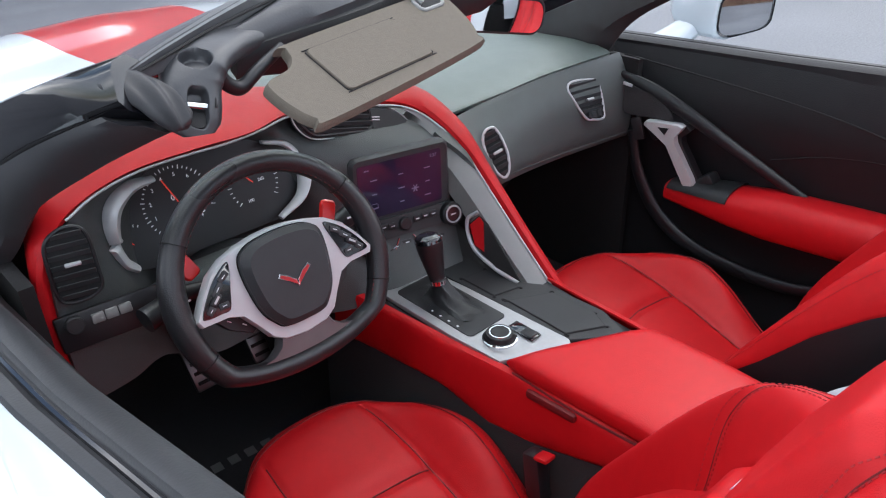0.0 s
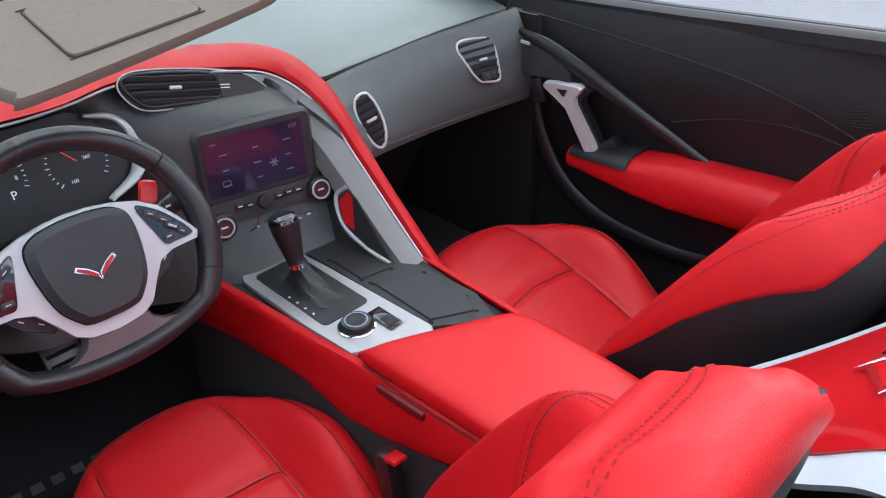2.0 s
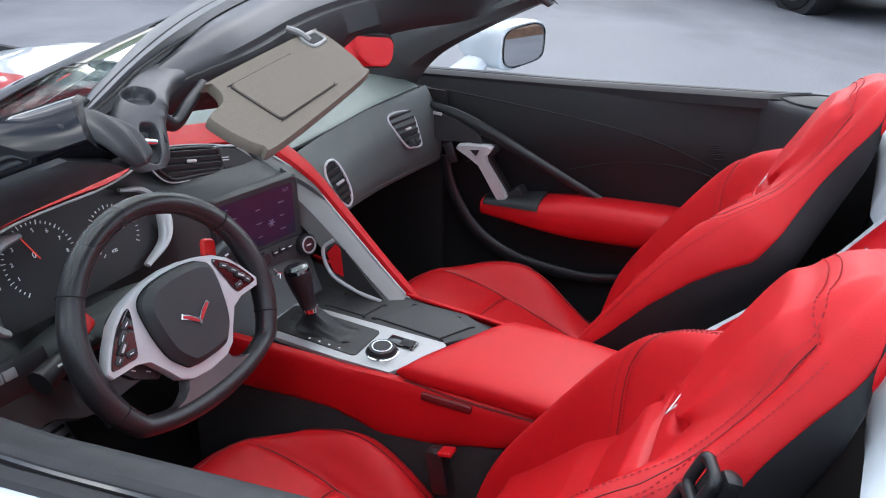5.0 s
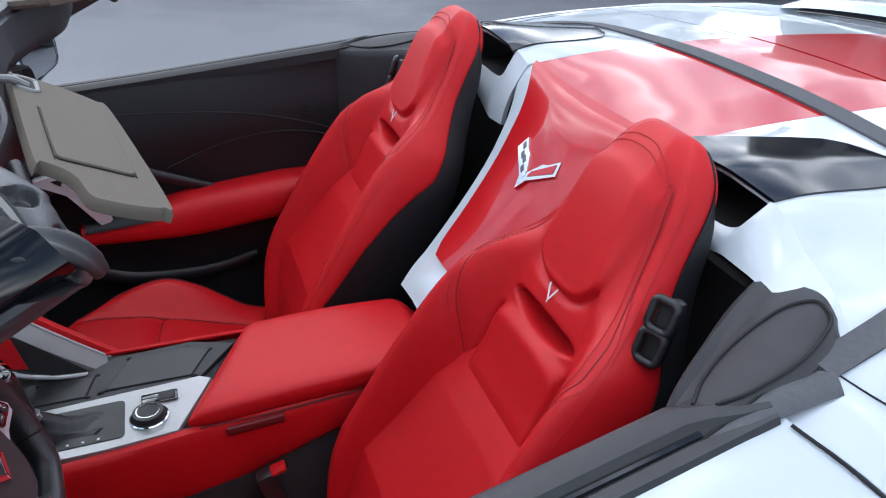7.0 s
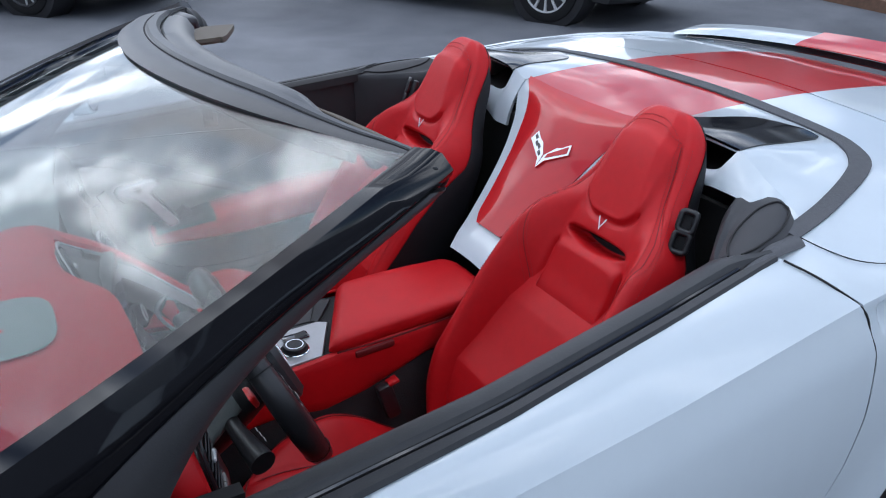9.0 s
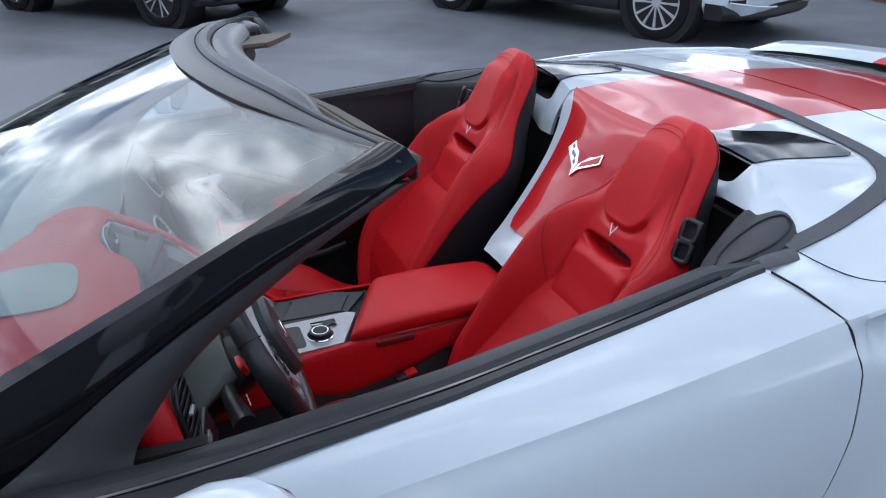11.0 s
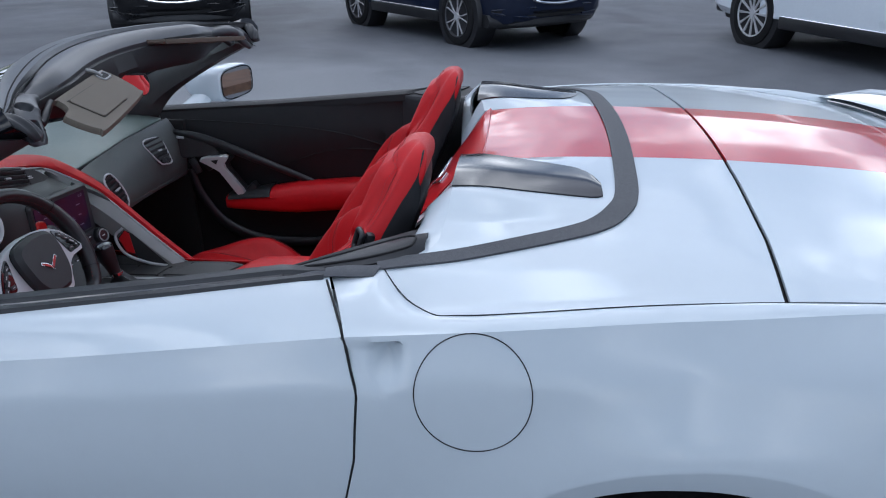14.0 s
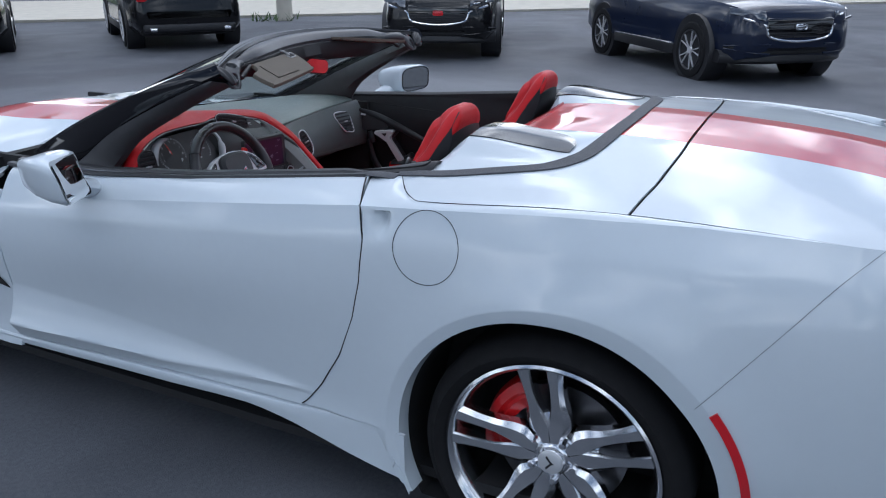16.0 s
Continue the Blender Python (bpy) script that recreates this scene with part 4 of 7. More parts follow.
        part("speaker_mesh", bm, TUNNEL, panel, "dark triangular speaker mesh")
        bm = bmesh.new()
        block(bm, frame_at((side * .657, 1.412, .818), (0, -1, -.05), (-side, 0, .12)), .026, .008, .004, .0015)
        part("lock_tab", bm, SILVER, panel)
        fan = frame_at((side * .688, .714, .831), (0, -1, .25), (-side, 0, .10))
        for k in range(7):
            bm = bmesh.new()
            tube(bm, [fan @ Vector((-.020 + .003 * abs(k - 3), -.014 + .0047 * k, .0)), fan @ Vector((0, -.017 + .0056 * k, .003)), fan @ Vector((.018, -.019 + .0062 * k, .0))], .0011, 5, 8)
            part("grille_slot", bm, DARK, panel)
        bm = bmesh.new()
        block(bm, frame_at((side * .664, 1.375, .715), (0, -.4, -1), (-side, -.2, .1)), .055, .026, .010, .003)
        part("lock_switch", bm, PLASTIC, panel)
        # double stitched style line
        bm = bmesh.new()
        tube(bm, [(side * (table(BELT_Y, INNER_X, y) - .060 - .012 * math.sin(math.pi * (y - .6) / .92)), y, z) for y, z in ((1.46, .872), (1.2, .862), (1.0, .850), (.85, .83), (.72, .795), (.63, .76))], .0018, 6, 50)
        tube(bm, [(side * (table(BELT_Y, INNER_X, y) - .056 - .006), y, z) for y, z in ((1.06, .715), (.95, .755), (.85, .775), (.75, .775), (.66, .755), (.62, .74))], .0018, 6, 50)
        part("style_seam", bm, DARK, panel)
    # rear quarter trim beside the seat
    bm = bmesh.new()
    stations = ((.640, ((.736, .950), (.728, .962), (.716, .966), (.700, .962), (.690, .950), (.684, .80), (.684, .3))),
                (.600, ((.728, .962), (.716, .972), (.694, .972), (.670, .964), (.652, .945), (.645, .75), (.645, .3))),
                (.545, ((.714, .976), (.698, .983), (.668, .979), (.636, .968), (.612, .948), (.604, .72), (.604, .3))),
                (.480, ((.700, .983), (.678, .992), (.645, .991), (.600, .976), (.566, .952), (.556, .72), (.556, .3))),
                (.425, ((.672, .984), (.655, .997), (.628, 1.001), (.580, .986), (.535, .958), (.522, .72), (.522, .3))),
                (.398, ((.648, .976), (.638, .990), (.612, 1.001), (.566, .985), (.520, .952), (.510, .72), (.510, .3))))
    g = [[Vector((side * x, y, z)) for x, z in row] for y, row in stations]
    skin = surface(g, 30, 30)
    sheet(bm, skin, .008 if side < 0 else -.008)
    trim = part("quarter_trim", bm, TRIM_BLACK, car, "smooth dark grey trim behind the door")
    bm = bmesh.new()
    tube(bm, [skin[i][j] + Vector((0, 0, .0012)) for i, j in ((5, 11), (9, 13), (14, 13), (20, 12), (24, 10), (25, 7), (23, 4), (17, 3), (11, 4), (7, 7))], .0022, 6, 80)
    part("trim_groove", bm, DARK, trim)
    # the canvas strip that runs on from the cover's band to the window moulding
    bm = bmesh.new()
    rows = []
    for p, w in zip(spline([(.743, .660, .962), (.734, .600, .973), (.7205, .540, .983), (.7095, .462, deck_z(.7095, .46) + .006)], 20), np.linspace(.008, .0205, 20)):
        rows.append([Vector((side * (p.x + o * w), p.y + o * w * .35, p.z - .005 * abs(o) ** 3 - .003 * max(0, o))) for o in (-1, -.8, -.4, 0, .4, .8, 1)])
    sheet(bm, rows, .003 if side > 0 else -.003)
    seal = part("corner_seal", bm, CANVAS, trim, "grey canvas corner strip")
    bm = bmesh.new()
    tube(bm, [r[0] + Vector((0, 0, .001)) for r in rows[::3]], .0022, 6, 40)
    part("strip_edge", bm, DARK, seal)


# ---- seats ----
BASE, TOP = Vector((0, .80, .42)), Vector((0, .478, 1.118))
AXIS = TOP - BASE
FRONT = Vector((0, AXIS.z, -AXIS.y)).normalized()
S_W = [-.10, 0, .12, .30, .50, .60, .66, .70, .74, .80, .87, .95, 1.03]
HALF = [.158, .192, .213, .217, .209, .200, .186, .166, .146, .125, .112, .106, .104]
LIFT = [.070, .095, .110, .100, .080, .062, .040, .018, -.004, -.020, -.028, -.030, -.030]
HEAD_END = 1.012


def half_seat(s):
    return spline_value(S_W, HALF, s)


def head_close(s, start=.85):
    """How the head pad closes over its top: 1 below, 0 at the very top."""
    return max(0.0, 1 - (max(0.0, s - start) / (HEAD_END - start)) ** 2.2) ** (1 / 2.2)


def red_edge(s):
    """How far behind the seat's axis the leather ends and the black shell begins."""
    return table([-.10, .05, .16, .25, .385, .49, .55, .61, .68, .80, .88, .95, 1.03], [.050, .085, .090, .068, .042, .010, -.015, -.048, -.056, -.057, -.063, -.074, -.078], s)


def welt(s):
    """The twin-stitched seam: in from the bolster, up past the shoulder and round the head."""
    return table([.40, .47, .55, .64, .70, .78, .95], [.47, .58, .71, .83, .84, .78, .72], s)


def back_point(a, s, cx, proud=0.0):
    """A point on the seat back's front: a from one edge to the other, s from the base up."""
    h, lift, m = half_seat(s), spline_value(S_W, LIFT, s), abs(a)
    x = m * h
    d = lift * smooth((m - .45) / .40)
    # the slot below the head pad, a lens with a hood over it
    w = x / .086
    mid = .630 + .005 * w * w
    if w < 1:
        slot = smooth(1.25 * (1 - w * w) ** .5 * .0155 / max(abs(s - mid + .004), .004) - .75)
        d -= .050 * slot
        d += .006 * smooth((s - mid) / .02) * smooth((.72 - s) / .04) * (1 - w * w)
    # the lower pillow with its two cross seams
    low = smooth((.612 - .010 * max(0.0, w) ** 4 - s) / .035) * smooth((.50 - m) / .07)
    d += .007 * low + .005 * smooth((.612 - s) / .03) * smooth((s - .44) / .15) * smooth((.50 - m) / .10)
    for groove in (.175, .405):
        d -= .012 * low * math.exp(-((s - groove) / .010) ** 2)
        d += .005 * low * math.exp(-((s - groove - .05) / .04) ** 2)
    d -= .011 * smooth((.60 - s) / .03) * math.exp(-((m - .475) / .024) ** 2)
    d -= .0045 * math.exp(-((m - welt(s)) / .030) ** 2) * smooth((s - .40) / .03) * smooth((.95 - s) / .03)
    # the raised shield-shaped head pad
    reach = .078 - .010 * smooth((.80 - s) / .12)
    foot = .694 + .045 * min(1.3, x / .072) ** 4
    d += .009 * smooth((s - foot) / .014) * smooth((.955 - .03 * (x / .08) ** 2 - s) / .028) * smooth((reach - x) / .013 + .5)
    d -= .005 * math.exp(-((s - foot + .004) / .007) ** 2) * (1 if x < .074 else 0)
    if m > .80:
        turn = (m - .80) / .20 * math.pi / 2
        x = h * (.80 + .20 * math.sin(turn))
        d += (red_edge(s) - d) * (1 - math.cos(turn))
    k = head_close(s)
    d = -.046 + (d + .046) * k
    return Vector((cx + math.copysign(x, a) * (.28 + .72 * k), 0, 0)) + BASE + AXIS * s + FRONT * (d + proud)


def rear_of_seat(a, s, cx):
    """A point on the leather's hidden rear side."""
    k = head_close(s)
    d = -.046 + (red_edge(s) - .012 + .046) * k
    return Vector((cx + a * .94 * half_seat(s) * (.28 + .72 * k), 0, 0)) + BASE + AXIS * s + FRONT * d


def shell_point(q, s, cx):
    """A point on the black back shell: q runs from one front edge round the rear to the other, -1 to 1."""
    k = head_close(s)
    deep = table([-.10, 0, .15, .30, .50, .65, .78, .86, .91, .95, 1.0], [.020, .060, .100, .116, .110, .104, .100, .096, .090, .078, .055], s)
    e = red_edge(s) + .004
    t = abs(q)
    x = (half_seat(s) + .003) * (1 - t_drop(t))
    d = lerp(-deep, e, max(0.0, (t - .62) / .38) ** 1.25) if t > .62 else -deep - .006 * (1 - (t / .62) ** 2)
    d = -.052 + (d + .052) * k
    return Vector((cx + math.copysign(x, q) * (.28 + .72 * k), 0, 0)) + BASE + AXIS * s + FRONT * d


def t_drop(t):
    """How far the shell has turned in from its widest line."""
    return 0.10 * ((1 - t) / .38) ** 1.6 if t > .62 else 0.10 + .90 * (1 - t / .62)


CUSHION_Y = [.70, .85, .93, .98, 1.03, 1.08, 1.13, 1.19, 1.26, 1.32, 1.36, 1.385]
CUSHION_MID = [.355, .360, .378, .394, .410, .426, .440, .455, .470, .474, .452, .395]
CUSHION_RIDGE = [.365, .368, .388, .422, .460, .484, .496, .495, .484, .468, .436, .385]


def cushion_point(a, v, cx, proud=0.0):
    """A point on the seat cushion: v from the back towards the knees."""
    h = spline_value([0, .3, .6, .8, .92, 1], [.200, .218, .228, .222, .205, .185], v)
    y = lerp(.70, 1.385, v)
    m = abs(a)
    z = lerp(spline_value(CUSHION_Y, CUSHION_MID, y), spline_value(CUSHION_Y, CUSHION_RIDGE, y), smooth((m - .46) / .34))
    x = m * h
    if m > .78:
        turn = (m - .78) / .22 * math.pi / 2
        x = h * (.78 + .22 * math.sin(turn))
        z -= .075 * (1 - math.cos(turn))
    z -= .007 * math.exp(-((m - .49) / .030) ** 2) * smooth((.93 - v) / .05) + .007 * math.exp(-((y - 1.140 + .02 * m) / .010) ** 2) * smooth((.52 - m) / .06)
    z += .004 * math.exp(-((y - 1.18) / .03) ** 2) * smooth((.52 - m) / .1)
    y -= .14 * m ** 2.6 * smooth((v - .45) / .55)
    return Vector((cx + math.copysign(x, a), y, z + proud))


def stitches(bm, run, n):
    """A row of separate stitches along a curve."""
    pts = spline(run, n)
    for i in range(0, n - 2, 2):
        tube(bm, [pts[i], pts[i + 1]], .0008, 4, 2)


def seat(cx, side):
    bm = bmesh.new()
    loops(bm, [[shell_point(q, s, cx) for q in np.linspace(-1, 1, 45)] + [lerp(shell_point(1, s, cx), shell_point(0, s, cx), .35), lerp(shell_point(0, s, cx), (shell_point(1, s, cx) + shell_point(-1, s, cx)) / 2, .10), lerp(shell_point(-1, s, cx), shell_point(0, s, cx), .35)] for s in list(np.linspace(-.08, .86, 60)) + [.875, .89, .905, .92, .932, .944, .954, .963, .970, .978, .986, .993, .999, 1.004]])
    shell = part("driver_seat" if side < 0 else "passenger_seat", bm, SHELL, car, "red leather bucket seat with a black back shell", angle=60)
    bm = bmesh.new()
    rings = []
    for s in list(np.linspace(-.10, .90, 210)) + [.908, .916, .924, .932, .94, .948, .956, .964, .971, .978, .984, .989, .994, .998, 1.002, 1.006, 1.009, 1.011, 1.0118]:
        rings.append([back_point(a, s, cx) for a in np.linspace(-1, 1, 117)] + [rear_of_seat(a, s, cx) for a in np.linspace(1, -1, 9)])
    loops(bm, rings)
    part("backrest", bm, LEATHER, shell, "red leather backrest with built-in head pad", angle=80)
    bm = bmesh.new()
    g = [[cushion_point(a, v, cx) for a in np.linspace(-1, 1, 81)] for v in np.linspace(0, 1, 110)]
    g.append([Vector((p.x, p.y - .02, .24)) for p in g[-1]])
    g = [[Vector((r[0].x, r[0].y, .24))] + r + [Vector((r[-1].x, r[-1].y, .24))] for r in g]
    sheet(bm, g)
    part("cushion", bm, LEATHER, shell, "red leather seat cushion", angle=75)
    # seams
    bm = bmesh.new()
    for q in (-1, 1):
        tube(bm, [back_point(q * .475, s, cx, .0016) for s in np.linspace(-.05, .575, 16)], .0013, 6, 70)
        tube(bm, [back_point(q * welt(s), s, cx, .0002) for s in np.linspace(.41, .93, 30)], .0008, 6, 90)
        tube(bm, [cushion_point(q * .49, v, cx, .0014) for v in np.linspace(.02, .88, 14)], .0015, 6, 60)
        tube(bm, [cushion_point(q * .80, v, cx, .0006) for v in np.linspace(.05, .93, 14)], .0013, 6, 60)
    tube(bm, [cushion_point(a, .925, cx, .0006) for a in np.linspace(-.80, .80, 15)], .0012, 6, 50)
    for s in (.175, .405):
        tube(bm, [back_point(a, s, cx, .0016) for a in np.linspace(-.47, .47, 21)], .0014, 6, 60)
    tube(bm, [cushion_point(a, (1.14 - .02 * abs(a) - .70) / .685, cx, .0014) for a in np.linspace(-.48, .48, 11)], .0014, 6, 36)
    part("seat_seam", bm, LEATHER_DARK, shell, "sewn seams")
    # stitches round the head pad and bolsters
    bm = bmesh.new()
    for off in (-.034, .034):
        side_run = lambda q: [back_point(q * (welt(s) + off), s, cx, .0008) for s in np.linspace(.42, .935, 30)]
        over = [back_point(a, .975 - off * .22 - .030 * abs(a / .66) ** 3, cx, .0008) for a in np.linspace(-.60, .60, 11)]
        stitches(bm, side_run(-1) + over + side_run(1)[::-1], 360)
    for q in (-1, 1):
        stitches(bm, [back_point(q * .885, s, cx, .0008) for s in np.linspace(.02, .94, 40)], 260)
        stitches(bm, [cushion_point(q * .84, v, cx, .0008) for v in np.linspace(.10, .90, 20)], 170)
    tagged(part("stitching", bm, THREAD, shell, "rows of stitches"), kind="stuff")
    # embroidered flag mark, and a dark sheet that paints the slot's inner shade
    bm = bmesh.new()
    at = frame_at(back_point(0, .680, cx, .0015), (-1, 0, 0), FRONT)
    for sg in (-1, 1):
        plate(bm, at, [(0, -.014), (sg * .0018, -.008), (sg * .011, .010), (sg * .0095, .013), (0, -.007)][::sg], .0012)
    part("flag_mark", bm, WHITE_MARK, shell, "small embroidered mark")
    bm = bmesh.new()
    g = [[back_point(a, .630 + .004 * (a * half_seat(.63) / .08) ** 2 + .011 * q * max(.08, 1 - (a / .36) ** 2), cx, .003) for a in np.linspace(-.35, .35, 25)] for q in np.linspace(-1, 1, 7)]
    sheet(bm, g, .002)
    part("slot_shade", bm, DARK, shell, "dark sheet for the shade in the slot below the head pad")
    # belt guide at the outer shoulder
    at = frame_at(Vector((cx + side * .166, .540, .936)), (0, -.22, .97), (side * .45, .85, .30))
    bm = bmesh.new()
    block(bm, at @ pose(0, -.006, -.016), .082, .020, .020, .008)
    for o in (-.020, .020):
        tube(bm, [at @ Vector((x + o, y, .002)) for x, y in rounded(.037, .028, .008)], .0055, 10, 40, closed=True)
    guide = part("belt_guide", bm, PLASTIC, shell, "black plastic seat-belt guide")
    bm = bmesh.new()
    block(bm, at @ pose(0, 0, -.005), .072, .020, .004, .001)
    part("guide_slot", bm, DARK, guide)
    return shell


seat(-.372, -1)
seat(.372, 1)


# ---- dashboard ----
# the pad's grey-green, with the shade of upright faces put into the colour
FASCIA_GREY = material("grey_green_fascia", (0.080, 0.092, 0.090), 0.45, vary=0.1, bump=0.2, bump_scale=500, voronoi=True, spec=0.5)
DRIVER_GREY = material("darkened_driver_fascia", (0.046, 0.052, 0.053), 0.45, vary=0.1, bump=0.2, bump_scale=500, voronoi=True, spec=0.5)
DARK_GREY = material("dark_grey_panel", (0.036, 0.038, 0.041), 0.45, vary=0.1, bump=0.12, bump_scale=500, spec=0.35)
bm = bmesh.new()
rows = []
for x in (-.66, -.5, -.3, -.1, .12, .28, .45, .58, .66):
    u = x / .68
    far = screen_point(u, .02) + Vector((0, -.02, -.02))
    edge = Vector((x, table([-.66, -.3, .1, .2, .4, .66], [1.60, 1.66, 1.54, 1.508, 1.505, 1.474], x), table([-.66, -.3, .1, .3, .5, .66], [.87, .90, .838, .852, .866, .873], x)))
    rows.append([far, lerp(far, edge, .35) + Vector((0, 0, .020)), lerp(far, edge, .75) + Vector((0, 0, .022)), edge + Vector((0, .02, .006)), edge])
g = surface(rows, 50, 20)
sheet(bm, g, .01)
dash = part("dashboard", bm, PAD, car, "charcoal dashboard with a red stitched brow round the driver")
# passenger fascia
top_e = [(.095, 1.485, .832), (.20, 1.505, .842), (.40, 1.505, .858), (.55, 1.487, .868), (.685, 1.472, .873)]
low_e = [(.140, 1.385, .730), (.24, 1.430, .708), (.40, 1.455, .690), (.55, 1.450, .684), (.690, 1.435, .682)]
rows = []
for a, b in zip(top_e, low_e):
    a, b = Vector(a), Vector(b)
    rows.append([a, lerp(a, b, .08) + Vector((0, -.010, -.002)), lerp(a, b, .4) + Vector((0, -.022, .004)), lerp(a, b, .75) + Vector((0, -.020, 0)), lerp(a, b, .95) + Vector((0, -.008, 0)), b, b + Vector((0, .07, -.015)), b + Vector((.0, .25, -.10))])
FASCIA = surface(rows, 50, 40)
bm = bmesh.new()
sheet(bm, FASCIA, .01)
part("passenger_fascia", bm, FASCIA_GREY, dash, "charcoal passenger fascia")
bm = bmesh.new()
tube(bm, [Vector(p) + Vector((0, -.010, .006)) for p in low_e], .0012, 6, 50)
part("fascia_stitch", bm, SEAM, dash)
bm = bmesh.new()
g = [[Vector((x, y, z)) for x in (.08, .25, .45, .68)] for y, z in ((1.66, .64), (1.75, .5), (1.85, .35), (1.9, .23))]
sheet(bm, g, .01)
part("footwell_liner", bm, CARPET, car, "black carpeted footwell")


def vent(name, at, outline, parent, slats, label, tilt=0.0, bezel=SILVER):
    """An air vent: bright bezel, dark well, slats and a tab. outline in the pose's x and y."""
    cx, cy = sum(p[0] for p in outline) / len(outline), sum(p[1] for p in outline) / len(outline)
    bm = bmesh.new()
    tube(bm, [at @ Vector((x, y, .002)) for x, y in outline], .0030, 8, 90, closed=True)
    v = part(name, bm, bezel, parent, label)
    bm = bmesh.new()
    plate(bm, at @ pose(0, 0, -.004), outline, .005)
    part("vent_well", bm, DARK, v)
    xs = [p[0] for p in outline]
    ys = [p[1] for p in outline]
    lo, hi = min(ys), max(ys)
    for k in range(slats):
        y = lerp(lo, hi, (k + .7) / (slats + .4))
        hits = []
        for (xa, ya), (xb, yb) in zip(outline, outline[1:] + outline[:1]):
            if (ya - y) * (yb - y) < 0:
                hits.append(lerp(xa, xb, (y - ya) / (yb - ya)))
        if len(hits) < 2:
            continue
        a, b = min(hits) + .003, max(hits) - .003
        bm = bmesh.new()
        block(bm, at @ pose((a + b) / 2, y, .004, 28 + tilt, 0, 0), b - a, (hi - lo) / slats * .62, .0022, .0006, 1)
        part("slat", bm, DARK_GREY, v)
    bm = bmesh.new()
    block(bm, at @ pose(cx, cy, .008), .022, .006, .006, .002)
    part("vent_tab", bm, SILVER, v)
    return v


def curve_outline(points, n=36):
    return [(v.x, v.y) for v in spline([(x, y, 0) for x, y in points], n, closed=True)]


side_vent = vent("side_vent", frame_at((.546, 1.443, .799), (1, -.10, -.03), (-.10, -.9, .42)), curve_outline([(-.056, .036), (-.040, .050), (.020, .046), (.040, .036), (.044, .010), (.040, -.038), (.030, -.050), (.0, -.046), (-.022, -.036), (-.046, .010)]), dash, 6, "trapezoid side air vent with a bright bezel")
bm = bmesh.new()
at = frame_at((.546, 1.443, .799), (1, -.10, -.03), (-.10, -.9, .42))
plate(bm, at @ pose(.009, -.034, .002), rounded(.044, .018, .004), .006, .0015)
vent_switch = part("vent_switch", bm, PLASTIC, side_vent, "small switch block below the slats")
for k in range(2):
    bm = bmesh.new()
    block(bm, at @ pose(.001 + .018 * k, -.034, .0085), .013, .012, .002, .0008)
    part("switch_button", bm, DARK_GREY, vent_switch)
vent("oval_vent", frame_at((.214, 1.421, .777), (1, .30, 0), (-.30, -.85, .40)), curve_outline([(-.024, .0), (-.019, .034), (-.004, .051), (.015, .049), (.022, .026), (.020, -.013), (.009, -.042), (-.007, -.054), (-.019, -.038)]), dash, 7, "upright oval air vent with a bright bezel")

# red brow: sweeps from the console, over the centre stack and the gauges, to the driver's door
BROW = [(.140, 1.190, .578), (.137, 1.275, .655), (.132, 1.355, .735), (.130, 1.430, .803), (.118, 1.500, .850), (.070, 1.530, .890), (-.02, 1.535, .918), (-.14, 1.540, .938), (-.22, 1.527, .947), (-.31, 1.488, .952), (-.41, 1.480, .957), (-.515, 1.477, .954), (-.60, 1.466, .932), (-.648, 1.452, .895), (-.672, 1.440, .84), (-.680, 1.430, .76), (-.682, 1.42, .66)]
BROW_W = [.026, .030, .034, .040, .055, .08, .12, .15, .19, .24, .25, .22, .15, .08, .04, .03, .02]
bm = bmesh.new()
pts = spline(BROW, 90)
wid = [v.x for v in spline([(w, 0, 0) for w in BROW_W], 90)]
rings = []
for i, (p, w) in enumerate(zip(pts, wid)):
    t = (pts[min(i + 1, 89)] - pts[max(i - 1, 0)]).normalized()
    f = i / 89
    ahead = Vector((0, 1, .05)) if f > .38 else lerp(Vector((.75, .45, .35)), Vector((.2, 1, .1)), smooth((f - .25) / .13))
    ahead = (ahead - t * ahead.dot(t)).normalized()
    up = ahead.cross(t)
    if up.z < 0 and f > .2 or (f <= .2 and up.x + up.z < 0):
        up = -up
    rings.append([p + ahead * o * w + up * h for o, h in ((0, -.004), (-.04, .004), (.05, .011), (.35, .014), (.7, .010), (1, -.002), (1, -.014), (.3, -.016))])
loops(bm, rings)
brow = part("brow", bm, LEATHER, dash, "red leather brow with a pale edge line")
bm = bmesh.new()
tube(bm, [p + Vector((-.004, -.007, -.003)) for p in pts[:70:4]], .0022, 6, 120)
part("brow_line", bm, SILVER, brow, "thin bright trim line")
# display opening in the top of the brow
bm = bmesh.new()
rows = [[Vector((-.388 + r * .080 * math.copysign(abs(math.cos(a)) ** .6, math.cos(a)), 1.622 + r * .066 * math.copysign(abs(math.sin(a)) ** .6, math.sin(a)), .9785 - .003 * (1 - r))) for a in [2 * math.pi * k / 40 for k in range(40)]] for r in (1.0, .93, .86, .4, .05)]
loops(bm, rows, cap=False)
part("display_opening", bm, PAD, brow, "grey lens of the display in the red brow")
